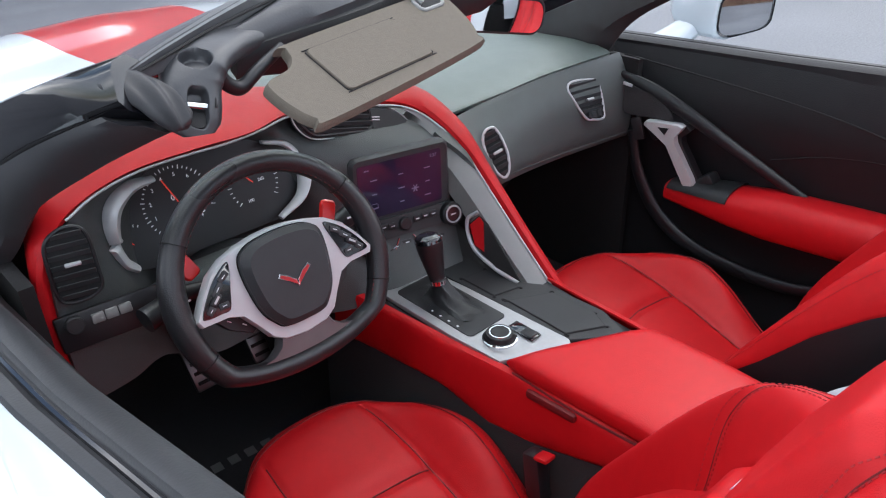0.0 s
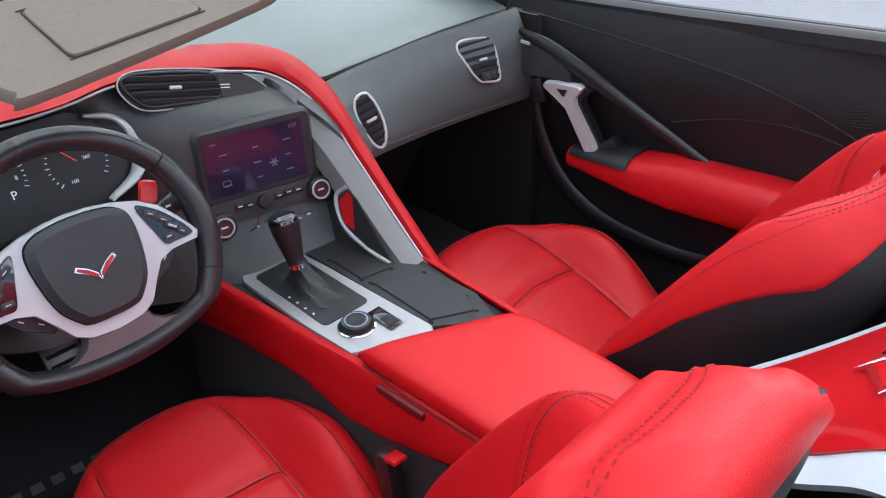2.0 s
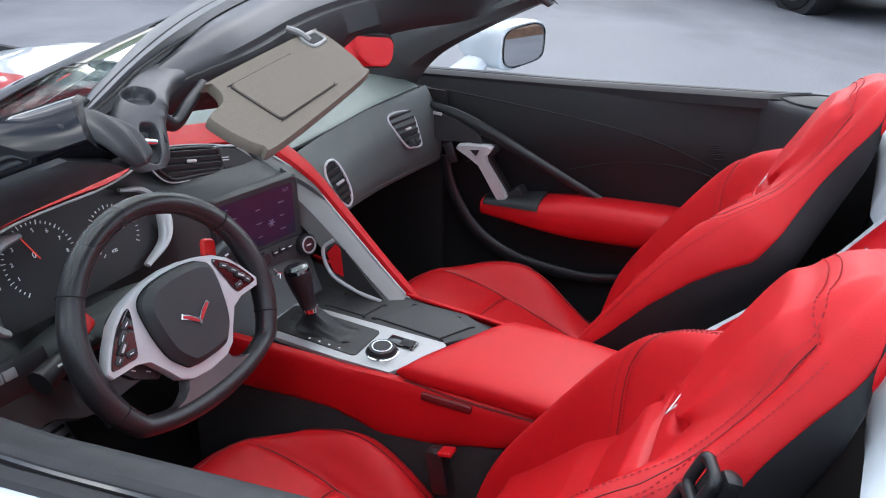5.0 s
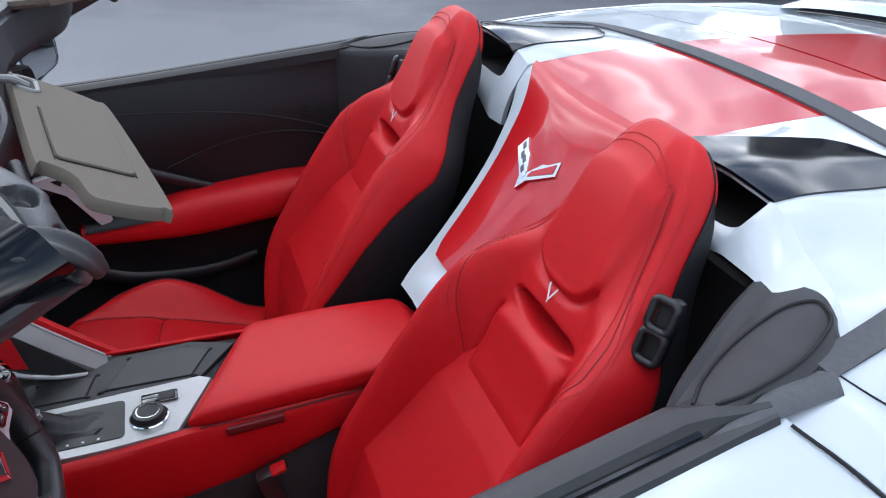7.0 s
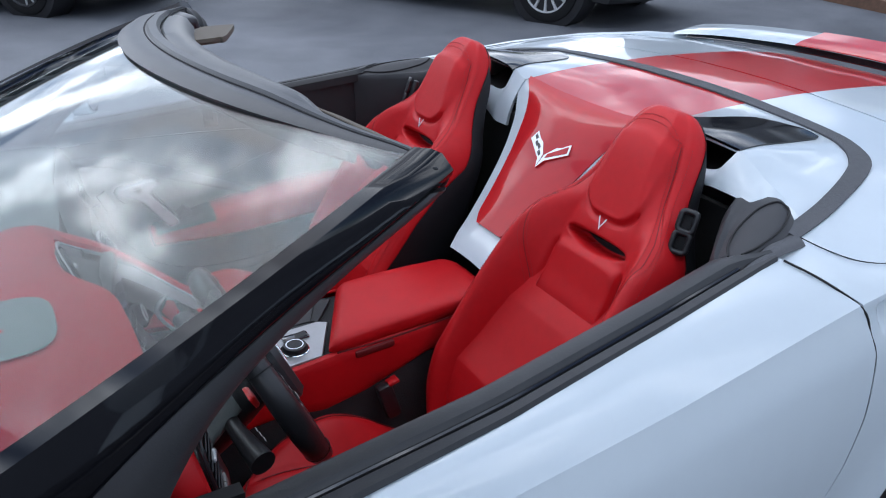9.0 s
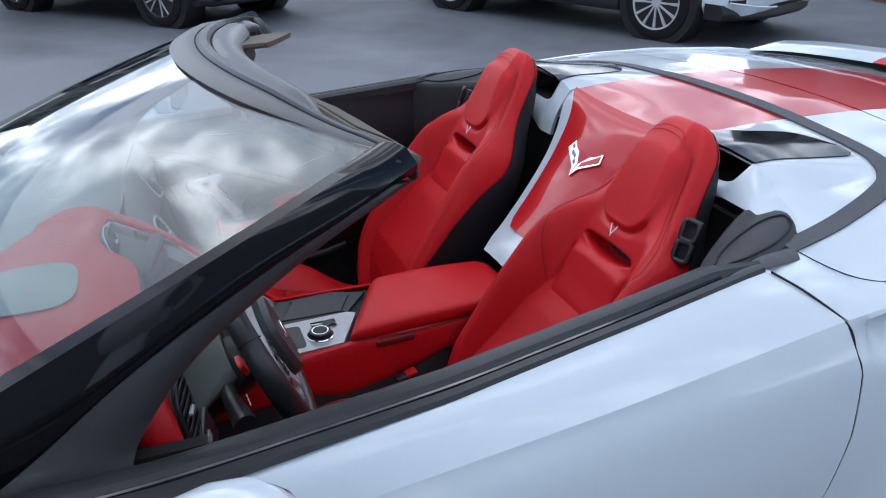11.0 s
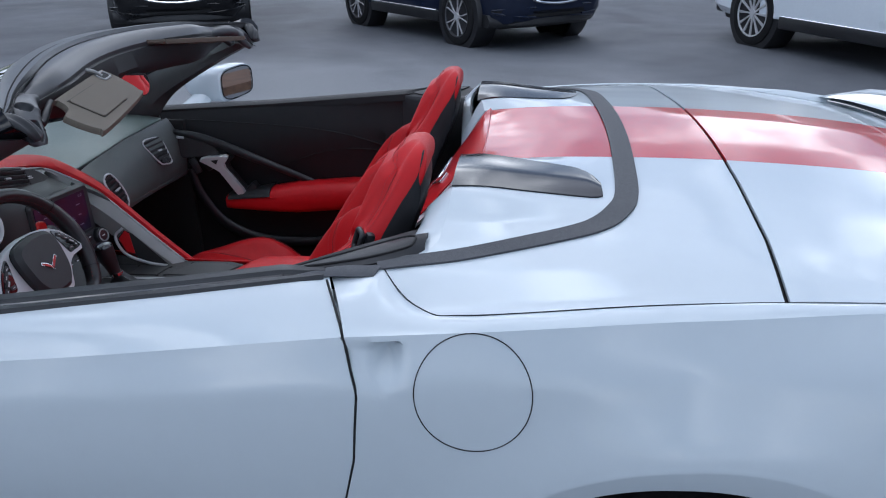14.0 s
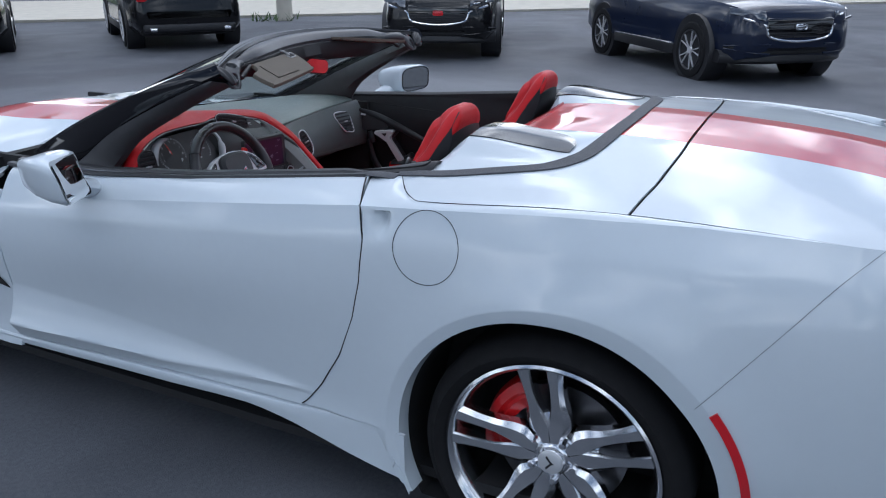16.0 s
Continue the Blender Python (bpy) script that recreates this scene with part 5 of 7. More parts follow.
# inner cheek of the strut: satin trim and the dark triangular opening
bm = bmesh.new()
g = []
for i in range(0, 34):
    p = pts[i]
    f = i / 33
    inner = Vector((lerp(.098, .072, f), p.y - .004 + .0 * f, p.z - lerp(.012, .035, f)))
    g.append([p + Vector((-.004, -.006, -.004)), lerp(p, inner, .5) + Vector((0, -.010, -.001)), inner, inner + Vector((-.004, .03, -.03))])
sheet(bm, g, .006)
strut = part("strut_cheek", bm, GREY_TRIM, dash, "satin silver strut beside the console")
at = frame_at((.094, 1.30, .65), (0, 1, 0), (-.93, -.2, .3))
flip = lambda pts: [(y - 1.30, -(z - .65)) for y, z in pts]
bm = bmesh.new()
plate(bm, at @ pose(0, 0, .010), flip([(1.352, .700), (1.330, .690), (1.232, .604), (1.290, .613), (1.345, .640), (1.368, .678)]), .004)
part("strut_opening", bm, DARK, strut, "dark triangular opening")
bm = bmesh.new()
plate(bm, at @ pose(0, 0, .0135), flip([(1.350, .698), (1.338, .690), (1.322, .634), (1.345, .640), (1.366, .676)]), .002)
part("strut_inlay", bm, LEATHER, strut)
bm = bmesh.new()
tube(bm, [at @ Vector((x, y, .012)) for x, y in flip([(1.356, .706), (1.376, .680), (1.350, .634), (1.290, .609), (1.236, .600)])], .0042, 8, 40)
part("strut_edge", bm, SILVER, strut)

# driver's binnacle: face panel behind the brow
FACE = [[(.105, 1.50, .835), (.085, 1.440, .80), (.085, 1.428, .71), (.075, 1.395, .64), (.060, 1.365, .60)],
        [(.03, 1.53, .88), (.0, 1.457, .825), (.0, 1.444, .71), (.0, 1.405, .64), (.0, 1.37, .60)],
        [(-.12, 1.545, .915), (-.10, 1.474, .845), (-.11, 1.464, .71), (-.11, 1.42, .64), (-.115, 1.38, .60)],
        [(-.20, 1.55, .935), (-.19, 1.50, .86), (-.19, 1.49, .72), (-.19, 1.45, .64), (-.19, 1.42, .58)],
        [(-.30, 1.50, .942), (-.30, 1.58, .895), (-.30, 1.60, .74), (-.30, 1.53, .66), (-.30, 1.48, .58)],
        [(-.42, 1.495, .948), (-.43, 1.58, .895), (-.43, 1.60, .74), (-.43, 1.53, .66), (-.43, 1.48, .58)],
        [(-.53, 1.485, .945), (-.535, 1.505, .89), (-.535, 1.49, .80), (-.535, 1.465, .74), (-.535, 1.43, .66)],
        [(-.60, 1.468, .925), (-.60, 1.458, .89), (-.60, 1.450, .82), (-.60, 1.435, .75), (-.60, 1.41, .66)],
        [(-.655, 1.444, .868), (-.662, 1.440, .85), (-.668, 1.432, .80), (-.672, 1.42, .74), (-.672, 1.40, .66)]]
g = surface(FACE, 70, 40)
bm = bmesh.new()
sheet(bm, g, .01)
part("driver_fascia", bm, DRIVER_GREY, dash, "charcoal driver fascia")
# gauge hood and dials
bm = bmesh.new()
at = frame_at((-.382, 1.528, .845), (1, 0, 0), (0, -.93, .37))
plate(bm, at, rounded(.35, .150, .06, 8), .004)
cluster = part("gauge_panel", bm, DIAL_FACE, dash, "dark instrument panel with lit dials")
bm = bmesh.new()
tube(bm, [(-.470, 1.50, .922), (-.512, 1.495, .922), (-.546, 1.492, .898), (-.558, 1.490, .850), (-.548, 1.490, .812), (-.528, 1.490, .790)], [.008, .016, .023, .022, .017, .010], 10, 50, flat=.6)
part("gauge_bezel", bm, SILVER, cluster, "bright curved gauge bezel")
bm = bmesh.new()
tube(bm, [at @ Vector((x, y, .02)) for x, y in ((.12, .062), (.165, .045), (.184, .005), (.165, -.045), (.11, -.072))], [.005, .010, .013, .012, .007], 10, 40, flat=.6)
part("gauge_bezel", bm, SILVER, cluster, "bright curved gauge bezel")
DIAL = glow("dial_light", (0.85, 0.86, 0.9), 0.11)
NEEDLE = glow("needle_light", (0.75, 0.05, 0.03), 0.22)
for cx, cy, r, n, a0, a1 in ((-.045, .010, .058, 33, 225, -20), (.090, .0, .045, 25, 220, -40), (-.135, -.03, .030, 11, 200, 60)):
    bm = bmesh.new()
    for k in range(n):
        a = radians(lerp(a0, a1, k / (n - 1)))
        block(bm, at @ pose(cx + r * math.cos(a), cy + r * math.sin(a), .005, 0, 0, math.degrees(a)), .007 if k % 4 == 0 else .004, .0010, .001)
    part("dial_marks", bm, DIAL, cluster)
    bm = bmesh.new()
    block(bm, at @ pose(cx + r * .4 * math.cos(radians(110 if r > .05 else 130)), cy + r * .4 * math.sin(radians(110 if r > .05 else 130)), .006, 0, 0, 110 if r > .05 else 130), r * .75, .0018, .001)
    part("needle", bm, NEEDLE, cluster)
for k, ch in enumerate("12345678"):
    a = radians(lerp(225, -20, (k + 1) / 8.5))
    writing(ch, at @ pose(-.045 + .046 * math.cos(a), .010 + .046 * math.sin(a), .0055), .009, DIAL, cluster)
writing("0", at @ pose(-.052, .020, .0055), .013, DIAL, cluster)
writing("P", at @ pose(-.012, -.018, .0055), .018, DIAL, cluster)
for k, ch in enumerate(("100", "260")):
    writing(ch, at @ pose(.090 + .03 * (k - .5), -.028 + .03 * k, .0055), .008, DIAL, cluster)
# driver's outer vent and switch panel
vent("driver_vent", frame_at((-.632, 1.432, .868), (1, -.25, 0), (-.22, -.95, .15)), curve_outline([(-.030, .0), (-.026, .036), (-.008, .052), (.014, .054), (.028, .038), (.031, -.012), (.028, -.042), (.0, -.054), (-.026, -.046)]), dash, 7, "tall outer air vent beside the driver", bezel=PLASTIC)
at = frame_at((-.605, 1.413, .774), (1, -.18, .04), (-.15, -.95, .25))
bm = bmesh.new()
block(bm, at, .15, .055, .010, .004)
switches = part("switch_panel", bm, PLASTIC, dash, "black lamp switch panel")
bm = bmesh.new()
disc(bm, at @ pose(-.050, .012, .005), .013, .012, .002)
part("lamp_knob", bm, SOFT_BLACK, switches)
for k in range(3):
    bm = bmesh.new()
    block(bm, at @ pose(-.018 + .019 * k, .010, .006), .0175, .015, .005, .0015)
    part("switch_button", bm, GREY_TRIM, switches)
# centre vent under the brow
at = frame_at((-.084, 1.517, .905), (1, -.14, -.20), (.10, -.93, .30))
vent("centre_vent", at, curve_outline([(-.118, .006), (-.108, .022), (-.05, .027), (.034, .024), (.050, .006), (.044, -.018), (-.03, -.024), (-.085, -.024)]), dash, 4, "wide centre air vent", 5, PLASTIC)
bm = bmesh.new()
plate(bm, at, [(.046, .022), (.09, .018), (.132, .004), (.142, -.006), (.11, -.014), (.052, -.018)], .006, .002)
hazard = part("hazard_panel", bm, PLASTIC, dash, "hazard switch panel")
bm = bmesh.new()
for k in range(2):
    block(bm, at @ pose(.060, .004 - .005 * k, .0065), .018, .0016, .001)
part("print", bm, WHITE_MARK, hazard)
edge = curve_outline([(-.124, .002), (-.110, .026), (-.05, .033), (.05, .030), (.11, .019), (.150, -.006), (.118, -.019), (.05, -.026), (-.03, -.031), (-.092, -.029)], 60)
bm = bmesh.new()
plate(bm, at @ pose(0, 0, -.008), edge, .0065, .002)
rim = part("vent_frame", bm, DARK_GREY, dash, "dark frame round vent and hazard switch")
bm = bmesh.new()
tube(bm, [at @ Vector((x, y, -.0012)) for x, y in edge], .0013, 6, 120, closed=True)
part("frame_line", bm, SILVER, rim, "thin bright line round the frame")
# touch screen
TL, TR, BR = Vector((-.118, 1.466, .835)), Vector((.060, 1.433, .831)), Vector((.062, 1.427, .724))
C = (TL + BR) / 2
at = frame_at(C, TR - TL, (TR - TL).cross(BR - TR) * -1)
if (at.to_3x3() @ Vector((0, 0, 1))).y > 0:
    at = frame_at(C, TR - TL, (TR - TL).cross(BR - TR))
W, H = (TR - TL).length, (BR - TR).length
bm = bmesh.new()
plate(bm, at @ pose(.004, .001, -.022), rounded(W + .034, H + .026, .014, 8), .0235, .006)
stack = part("screen_surround", bm, DARK_GREY, dash, "charcoal surround of the touch screen")
bm = bmesh.new()
plate(bm, at @ pose(0, 0, .0012), rounded(W, H, .004), .002)
screen = part("touch_screen", bm, material("screen_glass", (.024, .016, .042), .06, coat=.4, spec=.4, vary=.5, scale=3, mottle=8), stack, "dark purple touch screen")
ICON = glow("screen_light", (.16, .15, .24), .10)
for k in range(3):
    for j in range(3):
        bm = bmesh.new()
        block(bm, at @ pose(-.058 + .058 * k, .022 - .028 * j, .0045), .010 if (k + j) % 2 else .014, .002, .0006)
        part("screen_label", bm, ICON, screen)
bm = bmesh.new()
for a in range(3):
    block(bm, at @ pose(.030, -.014, .0045 + .0002 * a, 0, 0, 60 * a), .016, .0022, .0006)
part("screen_icon", bm, ICON, screen, "pale star icon")
bm = bmesh.new()
tube(bm, [at @ Vector((-.060 + x, -.030 + y, .005)) for x, y in rounded(.014, .010, .003)], .0006, 5, 40, closed=True)
part("screen_icon", bm, ICON, screen, "pale frame icon")
writing("2:27", at @ pose(W / 2 - .018, H / 2 - .010, .0045), .009, ICON, screen)
bm = bmesh.new()
block(bm, at @ pose(-.072, H / 2 - .010, .0043), .010, .0022, .0004)
part("screen_bar", bm, ICON, screen)
# radio row and climate panel below the screen
low = at @ pose(.0, -H / 2 - .028, .004, -12, 0, 0)
bm = bmesh.new()
plate(bm, low, rounded(W + .03, .040, .012), .008, .002)
radio = part("radio_panel", bm, DARK_GREY, dash, "black radio button panel")
for k in range(1, 8):
    if k in (3, 4):
        continue
    bm = bmesh.new()
    block(bm, low @ pose(-.066 + .0185 * k, .004 + .002 * math.cos(k), .009), .016, .013, .004, .0015)
    part("radio_button", bm, PLASTIC, radio)
    bm = bmesh.new()
    block(bm, low @ pose(-.066 + .0185 * k, .004 + .002 * math.cos(k), .0112), .008, .0018, .0006)
    part("print", bm, WHITE_MARK, radio)
bm = bmesh.new()
disc(bm, low @ pose(-.002, .002, .008), .013, .009, .002)
part("tune_knob", bm, PLASTIC, radio)
for k, x in enumerate((-.086, .102)):
    bm = bmesh.new()
    lathe(bm, low @ pose(x, -.004 - .016 * (k == 0), .004), [(.024, 0), (.023, .016), (.020, .019), (.0165, .019)], 36)
    knob = part("dial_knob", bm, PLASTIC, radio, "round temperature knob with bright ring")
    bm = bmesh.new()
    lathe(bm, low @ pose(x, -.004 - .016 * (k == 0), .004), [(.0185, .0185), (.0175, .0205), (.0150, .0205), (.0145, .018)], 36)
    part("knob_ring", bm, SILVER, knob)
    bm = bmesh.new()
    disc(bm, low @ pose(x, -.004 - .016 * (k == 0), .020), .014, .002, .001)
    part("knob_face", bm, material("knob_face", (.05, .012, .016), .35), knob)
    bm = bmesh.new()
    block(bm, low @ pose(x, -.004 - .016 * (k == 0), .0222), .012, .003, .0006)
    part("knob_mark", bm, WHITE_MARK, knob)
clim = low @ pose(0, -.046, -.006, -10, 0, 0)
bm = bmesh.new()
plate(bm, clim, rounded(W + .005, .044, .012), .008, .002)
climate = part("climate_panel", bm, DARK_GREY, dash, "black climate control panel")
for k in range(7):
    bm = bmesh.new()
    block(bm, clim @ pose(-.075 + .025 * k, .004 - .008 * abs(k - 3) / 3, .009), .021, .015, .004, .0015)
    part("climate_button", bm, PLASTIC, climate)
    bm = bmesh.new()
    block(bm, clim @ pose(-.075 + .025 * k, .006 - .008 * abs(k - 3) / 3, .0115), .008, .002, .0006)
    part("print", bm, WHITE_MARK, climate)
for sg in (-1, 1):
    bm = bmesh.new()
    tube(bm, [clim @ Vector((sg * x, y, .0115)) for x, y in ((.016, .018), (.028, .004), (.060, -.006))], .0014, 6, 16)
    tube(bm, [clim @ Vector((sg * x, y, .0115)) for x, y in ((.028, .004), (.022, -.014))], .0014, 6, 8)
    part("climate_trim", bm, CHROME, climate)
bm = bmesh.new()
plate(bm, clim @ pose(.0, -.038, -.004, -20, 0, 0), rounded(.055, .016, .004), .004, .001)
plaque = part("plaque", bm, SILVER, dash, "small silver model plaque")
bm = bmesh.new()
plate(bm, clim @ pose(-.0, -.038, .0005, -20, 0, 0), rounded(.050, .012, .003), .0006)
block(bm, clim @ pose(.008, -.0385, .002, -20, 0, 0), .026, .004, .0006)
part("plaque_field", bm, PLASTIC, plaque)

# ---- centre console ----
bm = bmesh.new()
rings = []
for y, w, ztop in ((.60, .105, .55), (.75, .115, .585), (.95, .125, .592), (1.10, .135, .594), (1.25, .148, .594), (1.40, .165, .596), (1.50, .18, .60)):
    rings.append([Vector((x, y, z)) for x, z in ((-w - .03, .22), (-w - .022, .40), (-w - .006, .52), (-w, ztop - .012), (-w + .012, ztop), (0, ztop + .002), (w - .012, ztop), (w, ztop - .012), (w + .01, .50), (w + .03, .22))])
loops(bm, rings)
console = part("centre_console", bm, TUNNEL, car, "centre console with red sides over dark woven carpet")
# red side skins
for side in (-1, 1):
    bm = bmesh.new()
    g = []
    for f in np.linspace(0, 1, 26):
        y = lerp(1.47, .70, f)
        w = table([.6, .95, 1.10, 1.25, 1.40, 1.5], [.112, .131, .141, .154, .172, .19], y)
        hi = table([.7, .9, 1.06, 1.2, 1.47], [.604, .604, .602, .598, .606], y)
        lo = table([.7, .85, 1.0, 1.10, 1.2, 1.47], [.555, .535, .490, .475, .505, .50], y)
        g.append([Vector((side * x, y, z)) for x, z in ((w - .016, hi + .002), (w - .002, hi - .004), (w + .004, lerp(hi, lo, .35)), (w + .007, lerp(hi, lo, .8)), (w + .002, lo), (w - .01, lo))])
    sheet(bm, surface(g, 40, 14), .004 if side > 0 else -.004)
    part("console_side", bm, LEATHER, console, "red leather console side")
# armrest lid
bm = bmesh.new()
rings = []
for f in np.linspace(0, 1, 30):
    ends = min(1, (1 - abs(2 * f - 1)) * 9) ** .5
    row = []
    for k in range(28):
        a = 2 * math.pi * k / 28
        cx, sz = math.copysign(abs(math.cos(a)) ** .45, math.cos(a)), math.copysign(abs(math.sin(a)) ** .55, math.sin(a))
        x = -.012 + cx * (.118 if f > .05 else .114) * (1 - .10 * f)
        y0 = 1.020 - .50 * (x + .012)
        y1 = .648 - .04 * (abs(x + .012) / .118) ** 3 * -1
        y = lerp(y0, y1, f)
        row.append(Vector((x, y, .612 + sz * .026 * (.35 + .65 * ends) + .006 * math.sin(math.pi * f) + .004 * f)))
    rings.append(row)
loops(bm, rings)
lid = part("armrest_lid", bm, LEATHER, console, "padded red leather armrest lid")
bm = bmesh.new()
tube(bm, [(-.130, 1.06, .604), (-.128, .95, .600), (-.122, .82, .602), (-.112, .68, .606)], .0022, 6, 40)
part("lid_gap", bm, LEATHER_DARK, lid)
bm = bmesh.new()
block(bm, pose(-.134, .975, .590, 0, 0, 3), .012, .095, .016, .005)
part("lid_latch", bm, LEATHER_DARK, lid, "recessed lid latch")
# silver shifter plate
bm = bmesh.new()
plate(bm, Matrix.Translation((0, 0, .598)), [(-.126, 1.092), (-.008, 1.032), (.004, 1.05), (-.006, 1.30), (-.012, 1.375), (-.030, 1.392), (-.125, 1.392), (-.134, 1.375), (-.134, 1.20)], .008, .002)
shiftplate = part("shifter_plate", bm, material("brushed_plate", (.40, .40, .41), .38, metal=.6, vary=.06, scale=120), console, "brushed silver shifter plate")
bm = bmesh.new()
plate(bm, Matrix.Translation((0, 0, .6055)), rounded(.088, .195, .010) and [(x - .068, y + 1.272) for x, y in rounded(.092, .200, .010)], .002)
part("boot_well", bm, PLASTIC, shiftplate)
bm = bmesh.new()
rows = []
for f in np.linspace(0, 1, 9):
    w, l = lerp(.036, .011, f ** .6), lerp(.075, .012, f ** .6)
    c = Vector((-.064, lerp(1.275, 1.302, f), .607 + .042 * f ** 1.6))
    rows.append([c + Vector((w * math.copysign(abs(math.cos(a)) ** .7, math.cos(a)), l * math.copysign(abs(math.sin(a)) ** .7, math.sin(a)), .003 * math.sin(5 * a + 9 * f))) for a in [2 * math.pi * k / 28 for k in range(28)]])
loops(bm, rows)
part("shifter_boot", bm, SOFT_BLACK, shiftplate, "black leather shifter boot")
bm = bmesh.new()
tube(bm, [(-.068, 1.300, .635), (-.067, 1.308, .655), (-.066, 1.320, .690), (-.065, 1.328, .714), (-.065, 1.330, .722)], [.0145, .016, .0225, .0255, .020], 20, 26)
shifter = part("gear_lever", bm, PLASTIC, shiftplate, "black and chrome gear lever")
bm = bmesh.new()
tube(bm, [(-.065, 1.329, .716), (-.065, 1.331, .724), (-.065, 1.332, .729)], [.0262, .0235, .015], 24, 10)
part("lever_cap", bm, GLOSS_BLACK, shifter, "gloss black lever cap")
bm = bmesh.new()
tube(bm, [(-.068, 1.300, .640), (-.068, 1.3015, .648)], [.0162, .0162], 20, 6)
part("lever_collar", bm, CHROME, shifter)
bm = bmesh.new()
for k in range(4):
    block(bm, pose(-.108, 1.21 + .022 * k, .6085), .0035, .004, .0006)
part("gear_marks", bm, WHITE_MARK, shiftplate)
# drive-mode knob and brake switch
bm = bmesh.new()
lathe(bm, Matrix.Translation((-.080, 1.135, .604)), [(.030, 0), (.0295, .004), (.026, .007), (.0255, .013), (.0235, .016), (.018, .016)], 40)
mode = part("mode_knob", bm, PLASTIC, shiftplate, "round black drive-mode knob")
bm = bmesh.new()
lathe(bm, Matrix.Translation((-.080, 1.135, .604)), [(.0305, .001), (.0305, .005), (.0285, .006)], 40)
lathe(bm, Matrix.Translation((-.080, 1.135, .604)), [(.0195, .0155), (.0190, .0175), (.0165, .0175), (.0160, .015)], 40)
part("knob_ring", bm, CHROME, mode)
bm = bmesh.new()
disc(bm, Matrix.Translation((-.080, 1.135, .619)), .0158, .002, .001)
part("knob_face", bm, SOFT_BLACK, mode)
bm = bmesh.new()
block(bm, pose(-.036, 1.118, .6085, 0, 0, 0), .026, .058, .004, .002)
well = part("brake_switch_well", bm, GLOSS_BLACK, shiftplate)
bm = bmesh.new()
block(bm, pose(-.036, 1.107, .6095, -6, 0, 0), .022, .028, .005, .002)
part("brake_switch", bm, SOFT_BLACK, well, "parking-brake switch")
# black right-hand panel with two lids
bm = bmesh.new()
plate(bm, Matrix.Translation((0, 0, .596)), [(.006, 1.050), (.088, .985), (.118, 1.06), (.112, 1.19), (.078, 1.24), (.074, 1.40), (-.12, 1.42), (-.12, 1.396), (-.004, 1.396)], .007, .002)
panel2 = part("console_panel", bm, SOFT_BLACK, console, "charcoal console panel with two lids")
for o in ([(.014, 1.065), (.080, 1.030), (.100, 1.07), (.096, 1.165), (.018, 1.205)], [(.012, 1.235), (.066, 1.222), (.066, 1.31), (.012, 1.318)]):
    bm = bmesh.new()
    plate(bm, Matrix.Translation((0, 0, .6015)), o, .004, .0015)
    part("cubby_lid", bm, PLASTIC, panel2)
    bm = bmesh.new()
    tube(bm, [Vector((x, y, .6035)) for x, y in (o[0], o[0], o[1], o[1], o[2], o[2], *(q for q in o[3:] for _ in (0, 1)))], .0014, 6, 60, closed=True)
    part("lid_gap", bm, DARK, panel2)
# seat belt buckle
bm = bmesh.new()
block(bm, pose(-.172, .965, .475, -14, 6, 0), .030, .034, .085, .007)
buckle = part("belt_buckle", bm, PLASTIC, console, "black belt buckle with a red button")
bm = bmesh.new()
block(bm, pose(-.1705, .953, .520, -14, 6, 0), .026, .026, .008, .003)
part("buckle_button", bm, LEATHER, buckle, "red release button")

# ---- steering wheel ----
HUB = Vector((-.389, 1.290, .808))
at = frame_at(HUB, (1, 0, 0), (0, -.915, .403))
R = .168


def rim_at(a, r=R):
    """The rim's centre line: round, with a flattened foot."""
    x, y = r * math.cos(a), r * math.sin(a)
    if y < -.105:
        y = -.105 + (y + .105) * .42
    return Vector((x, y, 0))


bm = bmesh.new()
n = 120
rings = []
for k in range(n):
    a = 2 * math.pi * k / n
    c, d = rim_at(a), rim_at(a).normalized()
    fat = .0165 + .0025 * (math.cos(2 * a) > 0) * math.cos(2 * a) ** 2
    rings.append([at @ (c + d * fat * math.cos(b) + Vector((0, 0, fat * 1.1 * math.sin(b)))) for b in [2 * math.pi * j / 14 for j in range(14)]])
rings.append(rings[0])
loops(bm, rings, cap=False)
bmesh.ops.remove_doubles(bm, verts=bm.verts, dist=1e-6)
swheel = part("steering_wheel", bm, material("black_leather", (.019, .019, .021), .28, vary=.15, bump=.15, bump_scale=450, voronoi=True), car, "black leather steering wheel with silver spokes")
bm = bmesh.new()
for a in (35, 145, 205, 335):
    a = radians(a)
    c, d = rim_at(a), rim_at(a).normalized()
    ring = [at @ (c + d * .0180 * math.cos(b) + Vector((0, 0, .0205 * math.sin(b)))) for b in [2 * math.pi * j / 16 for j in range(16)]]
    bm = bmesh.new()
    tube(bm, ring, .0009, 5, 32, closed=True)
    part("rim_joint", bm, RUBBER, swheel)
bm = bmesh.new()
for k in range(0, 220, 2):
    a = 2 * math.pi * k / 220
    b = 2 * math.pi * (k + 1) / 220
    q = Vector((0, 0, .010))
    tube(bm, [at @ (rim_at(a, R - .0145) + q), at @ (rim_at(b, R - .0145) + q)], .0006, 4, 2)
part("rim_stitching", bm, LEATHER_DARK, swheel, "red stitches inside the rim")
